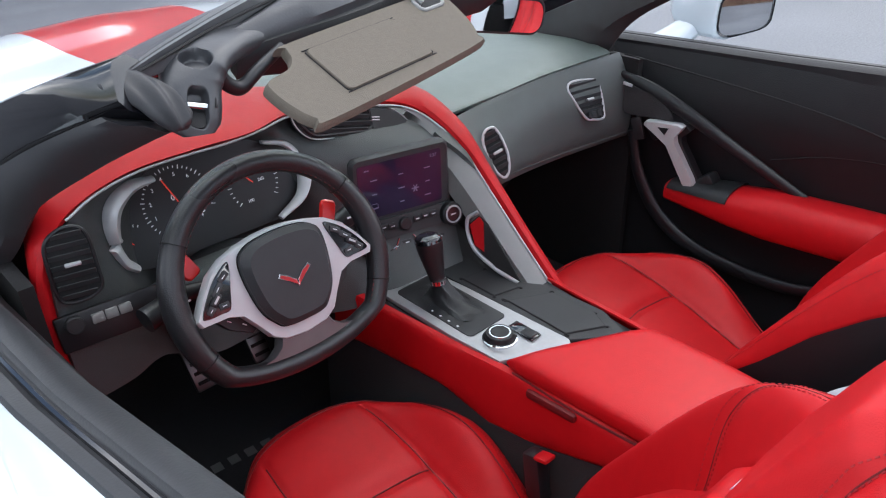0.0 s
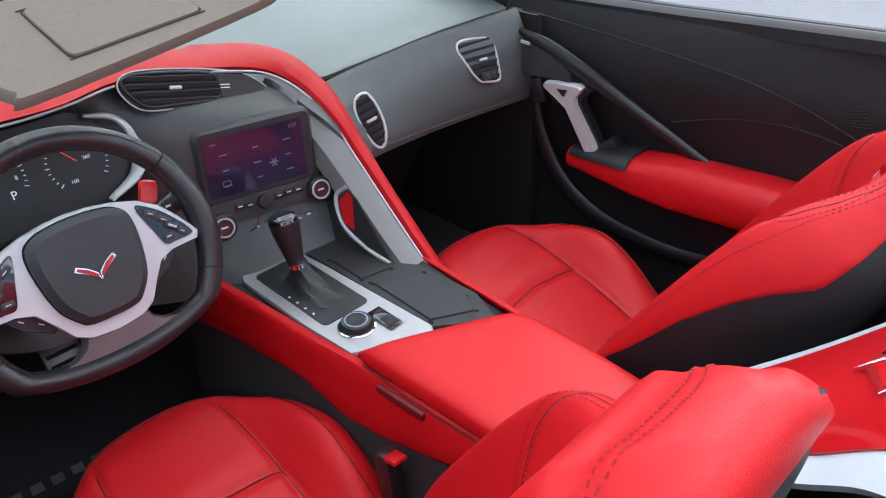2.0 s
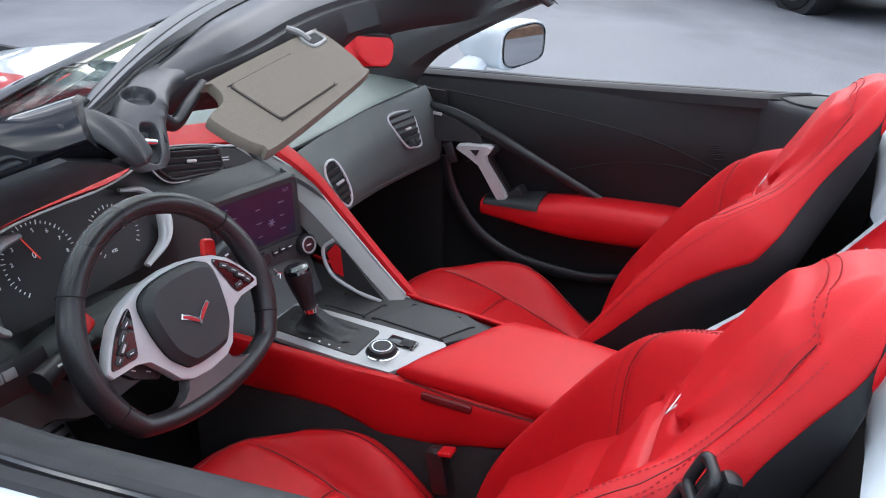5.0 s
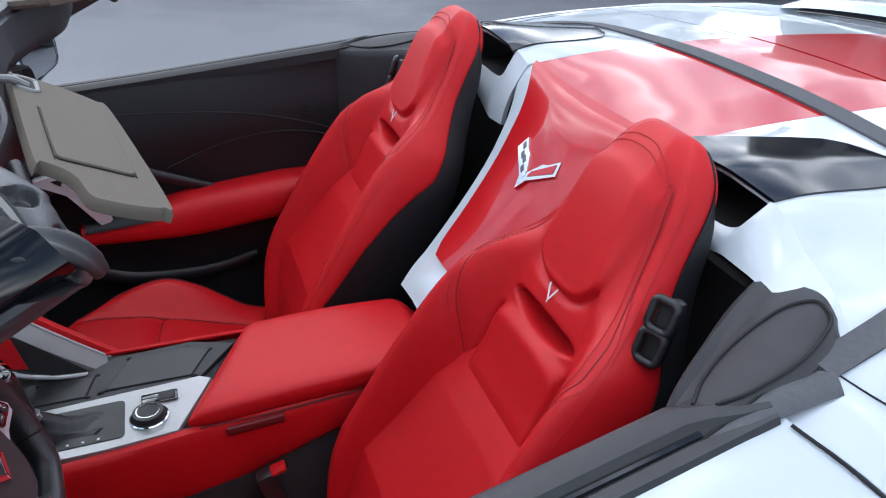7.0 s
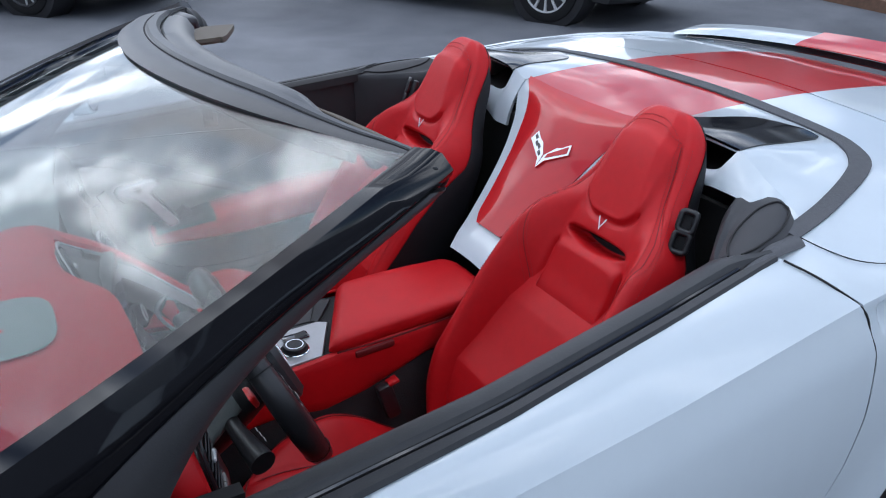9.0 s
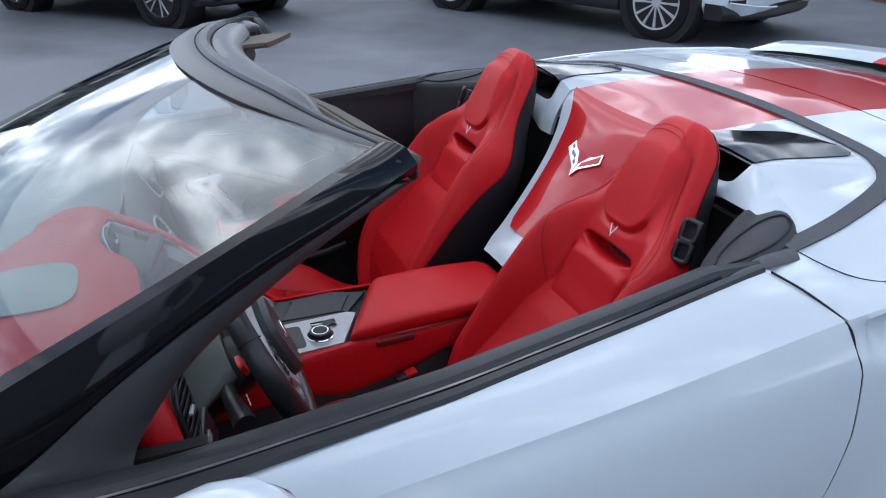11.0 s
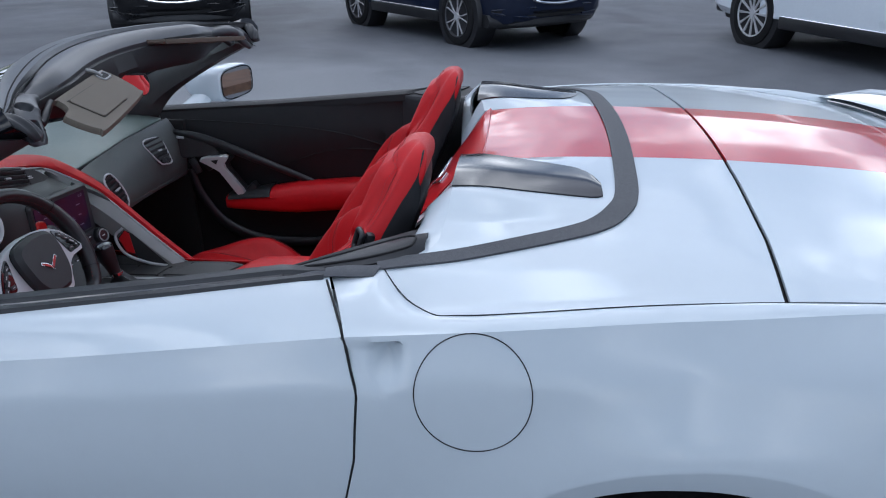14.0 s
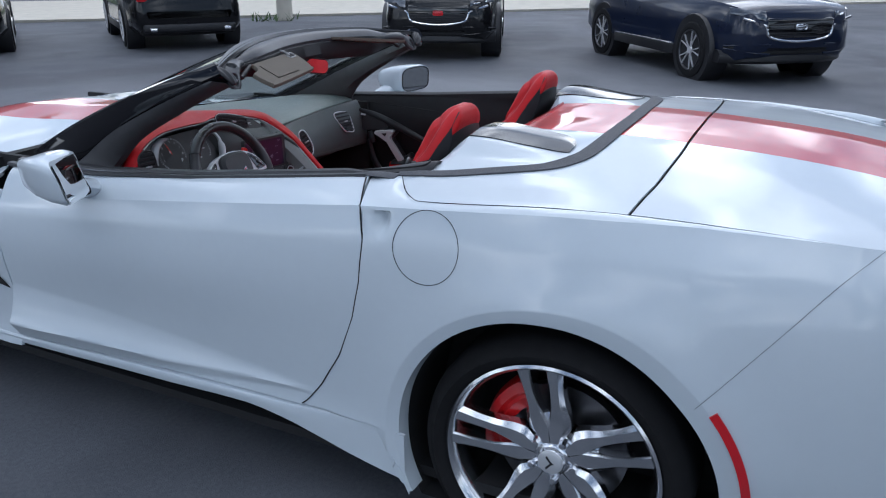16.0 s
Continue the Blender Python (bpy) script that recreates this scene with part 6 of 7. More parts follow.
# silver spoke frame: a thin band over the pad, a wedge round each button pod, a bowl below
mirrored = lambda half: half + [(-x, y) for x, y in half[::-1] if x > 0]
bm = bmesh.new()
plate(bm, at @ pose(0, 0, -.004), mirrored([(0, .0735), (.030, .0715), (.060, .066), (.088, .057), (.113, .041), (.133, .017), (.152, -.012), (.147, -.022), (.108, -.023), (.087, -.031), (.069, -.056), (.055, -.078), (.036, -.089), (0, -.093)]), .019, .003)
spoke = part("spoke_frame", bm, SILVER, swheel, "satin silver spoke frame")
GREY_SPOKE = material("grey_spoke", (.15, .15, .155), .30, metal=.6)
bm = bmesh.new()
plate(bm, at @ pose(0, 0, -.010), mirrored([(0, -.080), (.042, -.080), (.050, -.098), (.066, -.108), (.092, -.112), (.094, -.124), (.062, -.136), (0, -.136)]), .020, .007)
part("lower_spoke", bm, GREY_SPOKE, swheel, "dark silver lower spoke")
bm = bmesh.new()
pad_line = [(v.x, v.y) for v in spline([(x, y, 0) for x, y in mirrored([(0, .0675), (.030, .0655), (.052, .060), (.067, .046), (.0685, .012), (.060, -.034), (.043, -.060), (.030, -.069), (0, -.071)])], 64, closed=True)]
plate(bm, at @ pose(0, 0, .012), pad_line, .024, .010)
airbag = part("hub_pad", bm, DARK_GREY, swheel, "charcoal hub pad")
bm = bmesh.new()
tube(bm, [at @ Vector((x * 1.012, y * 1.012, .0155)) for x, y in pad_line], .0011, 6, 90, closed=True)
part("pad_gap", bm, DARK, airbag)
for sg in (-1, 1):
    bm = bmesh.new()
    pod = [(v.x, v.y) for v in spline([(sg * x, y, 0) for x, y in ((.081, .050), (.103, .040), (.123, .020), (.142, -.008), (.136, -.014), (.116, -.0145), (.101, -.013), (.092, .010))], 48, closed=True)]
    plate(bm, at @ pose(0, 0, .0135), pod[::sg], .004, .0015)
    pad = part("button_pad", bm, GLOSS_BLACK, swheel, "black thumb button pad")
    for x, y, w, h, turn in ((.096, .034, .018, .009, -32), (.110, .020, .022, .009, -42), (.108, -.004, .016, .009, 0), (.128, -.004, .014, .010, -40)):
        bm = bmesh.new()
        block(bm, at @ pose(sg * x, y, .0180, 0, 0, sg * turn), w, h, .003, .0012)
        button = part("thumb_button", bm, DARK_GREY, pad)
        bm = bmesh.new()
        block(bm, at @ pose(sg * x, y, .0197, 0, 0, sg * turn), w * .4, .0012, .0004)
        part("button_print", bm, WHITE_MARK, button)
    bm = bmesh.new()
    block(bm, at @ pose(sg * .117, .008, .0190, 0, 0, -sg * 40), .020, .010, .006, .002)
    rocker = part("rocker_button", bm, SOFT_BLACK, pad)
    bm = bmesh.new()
    block(bm, at @ pose(sg * .117, .008, .0223, 0, 0, -sg * 40), .012, .0030, .001)
    part("rocker_mark", bm, SATIN, rocker)
    # red shift paddle and the small black switch tab behind the spoke
    bm = bmesh.new()
    plate(bm, at @ pose(sg * .122, .058, -.034, 0, 0, -sg * 24), rounded(.026, .036, .008), .008, .003)
    part("shift_paddle", bm, RED_PADDLE, swheel, "red shift paddle")
    bm = bmesh.new()
    plate(bm, at @ pose(0, 0, -.022), [(sg * x, y) for x, y in ((.126, -.018), (.080, -.026), (.058, -.060), (.070, -.066), (.104, -.046))][::sg], .012, .004)
    tab = part("switch_tab", bm, PLASTIC, swheel, "black switch tab behind the spoke")
    for k in range(2):
        bm = bmesh.new()
        block(bm, at @ pose(sg * (.100 - .020 * k), -.034 - .013 * k, -.0095, 0, 0, sg * 40), .007, .0016, .0006)
        part("tab_print", bm, WHITE_MARK, tab)
bm = bmesh.new()
for sg in (-1, 1):
    plate(bm, at @ pose(0, -.004, .0365), [(0, -.015), (sg * .003, -.009), (sg * .028, .007), (sg * .024, .013), (sg * .012, .006), (sg * .001, -.004)][::sg], .002, .0005)
emb = part("wing_emblem", bm, CHROME, airbag, "red and chrome winged emblem")
bm = bmesh.new()
for sg in (-1, 1):
    plate(bm, at @ pose(0, -.004, .0387), [(sg * .002, -.011), (sg * .025, .007), (sg * .023, .010), (sg * .012, .004), (sg * .002, -.006)][::sg], .0006)
part("emblem_fill", bm, RED_MARK, emb)
# cowl between the dials and the column
bm = bmesh.new()
rows = []
for f in np.linspace(0, 1, 12):
    z, w = lerp(-.055, -.215, f), lerp(.085, .150, f)
    rows.append([at @ Vector((w * math.cos(t), lerp(.052, .040, f) + (.034 * math.sin(t) if t < math.pi else .02 * math.sin(t)) - .03, z)) for t in np.linspace(-.2, math.pi + .2, 21)])
sheet(bm, rows, .006)
part("column_cowl", bm, FASCIA_GREY, dash, "charcoal cowl below the dials")
# column and stalks
bm = bmesh.new()
rows = [[at @ Vector((w * math.cos(a), h * math.sin(a) - .01, z)) for a in [2 * math.pi * k / 24 for k in range(24)]] for w, h, z in ((.045, .04, -.02), (.055, .048, -.05), (.075, .055, -.10), (.10, .065, -.22))]
loops(bm, rows)
column = part("steering_column", bm, SOFT_BLACK, car, "charcoal steering column cover")
for sg in (-1, 1):
    bm = bmesh.new()
    tube(bm, [at @ Vector((sg * .04, .0, -.08)), at @ Vector((sg * .12, .018, -.075)), at @ Vector((sg * .192, .036 - .03 * (sg < 0), -.066))], [.010, .013, .019], 14, 20)
    part("stalk", bm, PLASTIC, column, "black control stalk")
    bm = bmesh.new()
    for k in range(3):
        block(bm, at @ pose(sg * (.130 + .018 * k), .024 + .004 * k - (.014 if sg < 0 else 0), -.0515 + .0022 * k), .008, .003, .001)
    part("print", bm, WHITE_MARK, column)

# ---- sun visors, inside mirror, latch ----
def visor(m, label):
    bm = bmesh.new()
    out = [(v.x, v.y) for v in spline([(-.152, .004, 0), (-.146, .016, 0), (-.112, .022, 0), (-.096, .034, 0), (-.090, .049, 0), (-.078, .055, 0), (.170, .056, 0), (.188, .050, 0), (.192, .030, 0), (.184, -.010, 0), (.170, -.036, 0), (.145, -.050, 0), (-.115, -.058, 0), (-.140, -.048, 0), (-.150, -.022, 0)], 72, closed=True)]
    plate(bm, m @ pose(0, 0, -.005), out, .0115, .0048)
    v = part("sun_visor", bm, VISOR, car, label)
    bm = bmesh.new()
    plate(bm, m @ pose(0, 0, .0065), rounded(.148, .070, .008), .003, .001)
    part("visor_flap", bm, VISOR, v, "vanity mirror flap")
    bm = bmesh.new()
    o = rounded(.150, .072, .008)
    tube(bm, [m @ Vector((x, y, .0072)) for x, y in o], .0006, 5, 80, closed=True)
    part("flap_gap", bm, DARK, v)
    bm = bmesh.new()
    tube(bm, [m @ Vector((.178, .046, 0)), m @ Vector((.13, .050, .001)), m @ Vector((-.085, .049, .0))], .005, 8, 20)
    part("visor_rod", bm, PLASTIC, v)
    bm = bmesh.new()
    tube(bm, [m @ Vector((x + .152, y + .040, .0065)) for x, y in rounded(.044, .022, .007)], .0030, 8, 50, closed=True)
    clip = part("visor_clip", bm, GREY_TRIM, v, "grey plastic clip at the corner")
    bm = bmesh.new()
    plate(bm, m @ pose(.152, .040, .0060), rounded(.040, .018, .005), .0015)
    part("clip_slot", bm, DARK, clip)
    bm = bmesh.new()
    tube(bm, [m @ Vector((.140, .040, .008)), m @ Vector((.134, .056, .012)), m @ Vector((.128, .072, .010))], .0045, 8, 12)
    part("clip_hook", bm, GREY_TRIM, clip)
    return v


visor(frame_at((-.3445, 1.1015, 1.1615), (.983, .18, .027), (.060, -.461, .886)), "grey cloth sun visor folded down")
visor(frame_at((.300, 1.150, 1.196), (-.95, .30, .12), (-.12, -.03, -.99)), "grey cloth sun visor")
for side in (-1, 1):
    bm = bmesh.new()
    tube(bm, [(side * .522, 1.128, 1.186), (side * .512, 1.130, 1.166), (side * .495, 1.132, 1.156), (side * .470, 1.136, 1.168), (side * .430, 1.147, 1.183)], [.007, .008, .008, .0075, .006], 10, 30)
    part("visor_arm", bm, PLASTIC, header, "black visor arm")
    # moulded corner of the header: locating hole, latch pocket, folded seal end
    bm = bmesh.new()
    hole = frame_at((side * .541, 1.127, 1.200), (side * .80, .55, -.10), (-side * .05, -.35, .94))
    slot = frame_at((side * .561, 1.097, 1.161), (.82, side * .52, -side * .10), (-side * .05, -.66, .74))
    spine = spline([(side * .430, 1.178, 1.202), (side * .475, 1.166, 1.207), (side * .515, 1.146, 1.207), (side * .541, 1.127, 1.200), (side * .553, 1.112, 1.186), (side * .560, 1.100, 1.167), (side * .565, 1.092, 1.150), (side * .567, 1.088, 1.136)], 140)
    rows = []
    for k, c in enumerate(spine):
        f = k / 139
        t = (spine[min(k + 1, 139)] - spine[max(k - 1, 0)]).normalized()
        n = Vector((-side * .05, -.25, .97)).lerp(Vector((-side * .05, -.80, .60)), smooth((f - .40) / .35))
        n = (n - t * n.dot(t)).normalized()
        b = t.cross(n)
        w = table([0, .25, .5, .75, .93, 1], [.016, .027, .0315, .0295, .025, .016], f)
        h = table([0, .5, .8, 1], [.014, .015, .013, .006], f)
        ring = []
        for q in list(np.linspace(-1, 1, 64)) + list(np.linspace(.98, -.98, 24)):
            over = len(ring) < 64
            p = c + b * (w * q) + n * h * ((1 if over else -1) * max(0.0, 1 - abs(q) ** 3.4) ** .5 - 1)
            if over:
                o = hole.inverted() @ p
                dip = .013 * smooth((.0175 - math.hypot(o.x, o.y * 1.2)) / .005)
                o = slot.inverted() @ p
                p -= n * max(dip, .013 * smooth((1.0 - ((o.x / .0110) ** 4 + (o.y / .020) ** 4) ** .25) / .30))
            ring.append(p)
        rows.append(ring)
    loops(bm, rows)
    latch = part("latch_housing", bm, HEADER_GREY, header, "charcoal moulded roof latch housing", angle=50)
    # dark floor plate that deepens the shade inside the pocket
    bm = bmesh.new()
    plate(bm, slot @ pose(0, 0, -.0125), rounded(.017, .036, .007), .003)
    part("latch_pocket", bm, DARK, latch, "dark latch pocket")
    bm = bmesh.new()
    tube(bm, [slot @ Vector((-.0095, .005, -.006)), slot @ Vector((.0095, .005, -.006))], .0042, 12, 8)
    part("latch_pin", bm, CHROME, latch, "chrome latch pin")
    bm = bmesh.new()
    tube(bm, [slot @ Vector((x, y, z)) for x, y, z in ((-.0165, -.026, -.001), (-.0175, -.008, .0005), (-.0165, .012, .001), (-.011, .026, .001), (0, .031, .001), (.010, .027, .001), (.0165, .014, .0005), (.018, .002, -.001))], .0011, 6, 50)
    part("pocket_groove", bm, DARK, latch, "dark groove arching round the latch pocket")
    bm = bmesh.new()
    rows = []
    fold = spline([(side * .634, 1.136, 1.200), (side * .622, 1.119, 1.196), (side * .608, 1.104, 1.187), (side * .596, 1.092, 1.174), (side * .586, 1.084, 1.158), (side * .582, 1.082, 1.150)], 40)
    for k, c in enumerate(fold):
        f = k / 39
        z = .0195 * table([0, .12, .3, .6, .85, 1], [.35, .85, 1.0, 1.08, .8, .2], f)
        t = (fold[min(k + 1, 39)] - fold[max(k - 1, 0)]).normalized()
        n = (Vector((-side * .1, -.55, .83)) - t * Vector((-side * .1, -.55, .83)).dot(t)).normalized()
        b = t.cross(n)
        rows.append([c + b * z * (1 + .10 * math.sin(3 * a + 5 * f)) * math.cos(a) + n * z * .50 * (1 + .28 * math.sin(5 * a + 14 * f) * smooth((f - .15) / .3)) * math.sin(a) for a in [2 * math.pi * q / 40 for q in range(40)]])
    loops(bm, rows)
    part("seal_end", bm, BELT, latch, "folded rubber seal end", angle=70)
bm = bmesh.new()
m = frame_at((-.029, 1.229, 1.1345), (1, .12, -.16), (-.27, -.96, -.01))
plate(bm, m @ pose(0, 0, -.014), rounded(.222, .058, .022), .022, .006)
inner_mirror = part("inside_mirror", bm, PLASTIC, car, "inside mirror reflecting the red seats")
bm = bmesh.new()
plate(bm, m @ pose(0, 0, .0082), rounded(.206, .048, .018), .001)
part("mirror_glass", bm, MIRROR, inner_mirror, "mirror glass")
bm = bmesh.new()
tube(bm, [m @ Vector((0, .02, -.012)), (.02, 1.29, 1.185), screen_point(.03, .93) + Vector((0, -.004, -.01))], .008, 10, 14)
part("mirror_stem", bm, PLASTIC, inner_mirror)

# ---- footwell: mat, pedals ----
bm = bmesh.new()
plate(bm, pose(-.40, 1.42, .227), rounded(.42, .62, .04), .008, .003)
mat_l = part("floor_mat", bm, CARPET, car, "black carpet mat with grey lettering bars")
bm = bmesh.new()
for k in range(8):
    block(bm, pose(-.557 + .037 * k, 1.586 - .0036 * k, .2362, 0, 0, -5.5), .022, .024, .001)
part("mat_print", bm, material("grey_thread", (.15, .15, .15), .9), mat_l, "grey embroidered bars")
for x, w, label in ((-.37, .075, "ribbed alloy brake pedal"), (-.245, .045, "ribbed alloy throttle pedal")):
    bm = bmesh.new()
    at2 = frame_at((x, 1.72, .38), (1, 0, 0), (0, -.82, .57))
    block(bm, at2, w, .10, .012, .004)
    pedal = part("pedal", bm, STEEL, car, label)
    for k in range(4):
        bm = bmesh.new()
        block(bm, at2 @ pose(0, -.033 + .022 * k, .007), w * .8, .008, .004, .001)
        part("pedal_rib", bm, RUBBER, pedal)
bm = bmesh.new()
at2 = frame_at((-.618, 1.662, .470), (1, 0, -.06), (0, -.82, .57))
plate(bm, at2, rounded(.050, .130, .006), .010, .003)
pedal = part("footrest", bm, SILVER, car, "slotted alloy footrest")
for k in range(3):
    bm = bmesh.new()
    block(bm, at2 @ pose(-.013 + .013 * k, .004, .0095), .0065, .108, .003, .001)
    part("footrest_slot", bm, RUBBER, pedal)


# ---- parking lot ----
ASPHALT = material("worn_asphalt", (.046, .050, .059), .68, spec=.35, colour2=(.094, .099, .111), scale=70, mottle=.5, bump=.8, bump_scale=180, rough_vary=.2)
CONCRETE = material("pale_concrete", (.56, .52, .44), .85, vary=.12, scale=4, bump=.3, bump_scale=60)
n, l = ASPHALT.node_tree.nodes, ASPHALT.node_tree.links
base = n["Principled BSDF"]
place = n.new("ShaderNodeTexCoord")
blot, warp = n.new("ShaderNodeTexNoise"), n.new("ShaderNodeTexNoise")
blot.inputs["Scale"].default_value, blot.inputs["Detail"].default_value, blot.inputs["Distortion"].default_value = .42, 7, 1.2
warp.inputs["Scale"].default_value, warp.inputs["Detail"].default_value = 2.2, 8
for q in (blot, warp):
    l.new(place.outputs["Object"], q.inputs["Vector"])
# paler round this point: the sky's sheen on the asphalt, mixed into its colour
sheen = n.new("ShaderNodeVectorMath")
sheen.operation = "DISTANCE"
sheen.inputs[1].default_value = (3.6, 2.6, 0)
l.new(place.outputs["Object"], sheen.inputs[0])
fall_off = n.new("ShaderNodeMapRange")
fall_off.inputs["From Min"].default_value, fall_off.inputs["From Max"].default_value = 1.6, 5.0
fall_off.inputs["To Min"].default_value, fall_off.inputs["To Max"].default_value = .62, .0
l.new(sheen.outputs["Value"], fall_off.inputs["Value"])
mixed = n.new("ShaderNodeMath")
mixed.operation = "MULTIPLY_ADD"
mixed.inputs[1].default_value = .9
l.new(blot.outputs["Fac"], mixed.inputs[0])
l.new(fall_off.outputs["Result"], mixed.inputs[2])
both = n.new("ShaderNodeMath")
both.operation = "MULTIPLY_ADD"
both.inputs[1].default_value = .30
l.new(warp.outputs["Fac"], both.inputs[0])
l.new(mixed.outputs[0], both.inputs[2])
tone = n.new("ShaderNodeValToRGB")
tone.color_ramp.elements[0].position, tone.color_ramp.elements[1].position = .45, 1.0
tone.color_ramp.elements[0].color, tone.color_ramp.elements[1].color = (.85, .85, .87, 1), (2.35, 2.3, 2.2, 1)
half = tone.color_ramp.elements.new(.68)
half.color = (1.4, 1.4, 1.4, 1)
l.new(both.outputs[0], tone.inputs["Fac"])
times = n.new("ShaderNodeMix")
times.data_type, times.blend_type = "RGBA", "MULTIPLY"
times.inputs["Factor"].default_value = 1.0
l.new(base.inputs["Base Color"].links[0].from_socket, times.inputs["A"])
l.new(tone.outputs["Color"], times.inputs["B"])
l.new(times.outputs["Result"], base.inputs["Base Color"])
bm = bmesh.new()
bmesh.ops.create_grid(bm, x_segments=40, y_segments=40, size=400)
tagged(part("ground", bm, ASPHALT), "dark blue-grey asphalt parking lot with pale stains and a painted sky sheen", "ground", kind="structure")


def strip(name, a, b, w, z, mat, label, cat):
    a, b = Vector(a), Vector(b)
    d = (b - a).normalized()
    n = Vector((-d.y, d.x, 0))
    bm = bmesh.new()
    loops(bm, [[p + n * o + Vector((0, 0, h)) for o, h in ((0, 0), (.02, z), (w - .02, z), (w, 0))] for p in (a, b)])
    return tagged(part(name, bm, mat, smooth=False), label, cat, kind="structure")


strip("road", (44, -19.5, 0), (-12, 41.5, 0), -9.0, .06, CONCRETE, "pale concrete road beyond the lot", "road")


# ---- other parked cars ----
LAMP_GLASS = material("headlight_glass", (.10, .11, .13), .08, metal=.3, coat=1.0, vary=.5, scale=25, mottle=9)


BRIGHT_ALLOY = material("bright_alloy", (.58, .58, .59), .3, metal=.3, vary=.06)


def parked_car(name, label, pos, heading, length, width, height, base, wheel_r, paint, n_spokes, badge_mat=CHROME):
    """A parked car standing on the lot. Its body is lofted across from stations along its length; x ahead, y to its left before it is placed."""
    root = tagged(new(name), label, "car", "parked cars")
    a = math.atan2(heading[1], heading[0])
    root.matrix_world = pose(pos[0], pos[1], 0, 0, 0, math.degrees(a))
    hw, fo = width / 2, (length - base) * .47
    x0, x1 = -base / 2 - (length - base - fo), base / 2 + fo
    belt = .62 * height
    bm = bmesh.new()
    st = [(0, .70, .55, .62), (.02, .86, .36, .95), (.10, .95, .30, 1.0), (.25, 1.0, .27, 1.0), (.55, 1.0, .27, .98), (.72, .99, .27, .97), (.86, .95, .28, .95), (.95, .88, .30, .90), (.985, .78, .34, .84), (1.0, .66, .42, .74)]
    rings = []
    for f, wf, lo, hi in st:
        x, w, zt = lerp(x0, x1, f), hw * wf, belt * hi
        rings.append([Vector((x, y, z)) for y, z in ((-w * .9, lo), (-w, lo + .10), (-w * 1.0, lerp(lo, zt, .55)), (-w * .96, zt - .10), (-w * .90, zt - .02), (-w * .5, zt + .015), (0, zt + .02), (w * .5, zt + .015), (w * .90, zt - .02), (w * .96, zt - .10), (w, lerp(lo, zt, .55)), (w, lo + .10), (w * .9, lo))])
    dense = [spline([r[k] for r in rings], 60) for k in range(13)]
    loops(bm, [[dense[k][i] for k in range(13)] for i in range(60)])
    part("body", bm, paint, root)
    bm = bmesh.new()
    cab = [(.03, .62, belt * .99), (.06, .80, height * .93), (.14, .83, height * .99), (.35, .85, height), (.52, .84, height * .985), (.60, .82, height * .94), (.72, .88, belt * .99)]
    rings = []
    for f, wf, zt in cab:
        x, w = lerp(x0, x1, f), hw * wf
        rings.append([Vector((x, y, z)) for y, z in ((-hw * .93, belt * .93), (-lerp(hw * .93, w, .5), lerp(belt * .93, zt, .5)), (-w, zt - .05), (-w * .8, zt), (0, zt + .01), (w * .8, zt), (w, zt - .05), (lerp(hw * .93, w, .5), lerp(belt * .93, zt, .5)), (hw * .93, belt * .93))])
    dense = [spline([r[k] for r in rings], 40) for k in range(9)]
    loops(bm, [[dense[k][i] for k in range(9)] for i in range(40)])
    part("cabin_glass", bm, GLOSS_BLACK, root, "dark tinted cabin glass")
    bm = bmesh.new()
    g = [[p + Vector((0, 0, .006)) for p in (spline([r[k] for r in rings], 40)[i] for k in range(2, 7))] for i in range(6, 30)]
    sheet(bm, g, -.01)
    part("roof", bm, paint, root)
    for sg in (-1, 1):
        for x in (-base / 2, base / 2):
            bm = bmesh.new()
            m = pose(x, sg * (hw - .09), wheel_r + .01, -90 * sg, 0, 0)
            lathe(bm, m, [(.01, .083), (wheel_r + .075, .086), (wheel_r + .085, .07), (wheel_r + .085, -.2)], 40)
            part("wheel_arch", bm, PLASTIC, root, "black plastic wheel-arch edge")
            at = pose(x, sg * (hw - .09), wheel_r, -90 * sg, 0, 0)
            bm = bmesh.new()
            r = wheel_r
            lathe(bm, at, [(r * .64, -.10), (r - .02, -.11), (r, -.08), (r, .07), (r - .02, .10), (r * .80, .112), (r * .70, .102), (r * .66, .088)], 40)
            w = part("wheel", bm, TYRE, root, "black tyre on an alloy rim")
            bm = bmesh.new()
            lathe(bm, at, [(r * .70, .100), (r * .69, .106), (r * .66, .098), (r * .65, .088), (.001, .088)], 40)
            part("rim", bm, PLASTIC, w)
            bm = bmesh.new()
            lathe(bm, at, [(r * .715, .098), (r * .71, .112), (r * .675, .110), (r * .66, .094)], 40)
            part("rim_lip", bm, BRIGHT_ALLOY if n_spokes > 7 else STEEL, w, "rim edge")
            bm = bmesh.new()
            for k in range(n_spokes):
                mm = at @ Matrix.Rotation(2 * math.pi * k / n_spokes, 4, "Z")
                for d in (-1, 1) if n_spokes < 8 else (0,):
                    loops(bm, [[mm @ Vector((q, s * h + d * o, z)) for s, z in ((-1, .089), (-.7, .106), (.7, .106), (1, .089))] for q, h, o in (((.03, .011, .006), (r * .35, .0105, .020), (r * .67, .018, .045)) if n_spokes > 7 else ((.03, .007, .004), (r * .35, .0065, .022), (r * .67, .0085, .056)))])
            lathe(bm, at, [(.001, .112), (.045, .110), (.055, .09)], 24)
            part("spokes", bm, BRIGHT_ALLOY, w, "bright alloy spokes")
    # lower black cladding
    for sg in (-1, 1):
        bm = bmesh.new()
        block(bm, pose(0, sg * (hw - .03), .33), base - 2 * wheel_r - .16, .08, .14, .02)
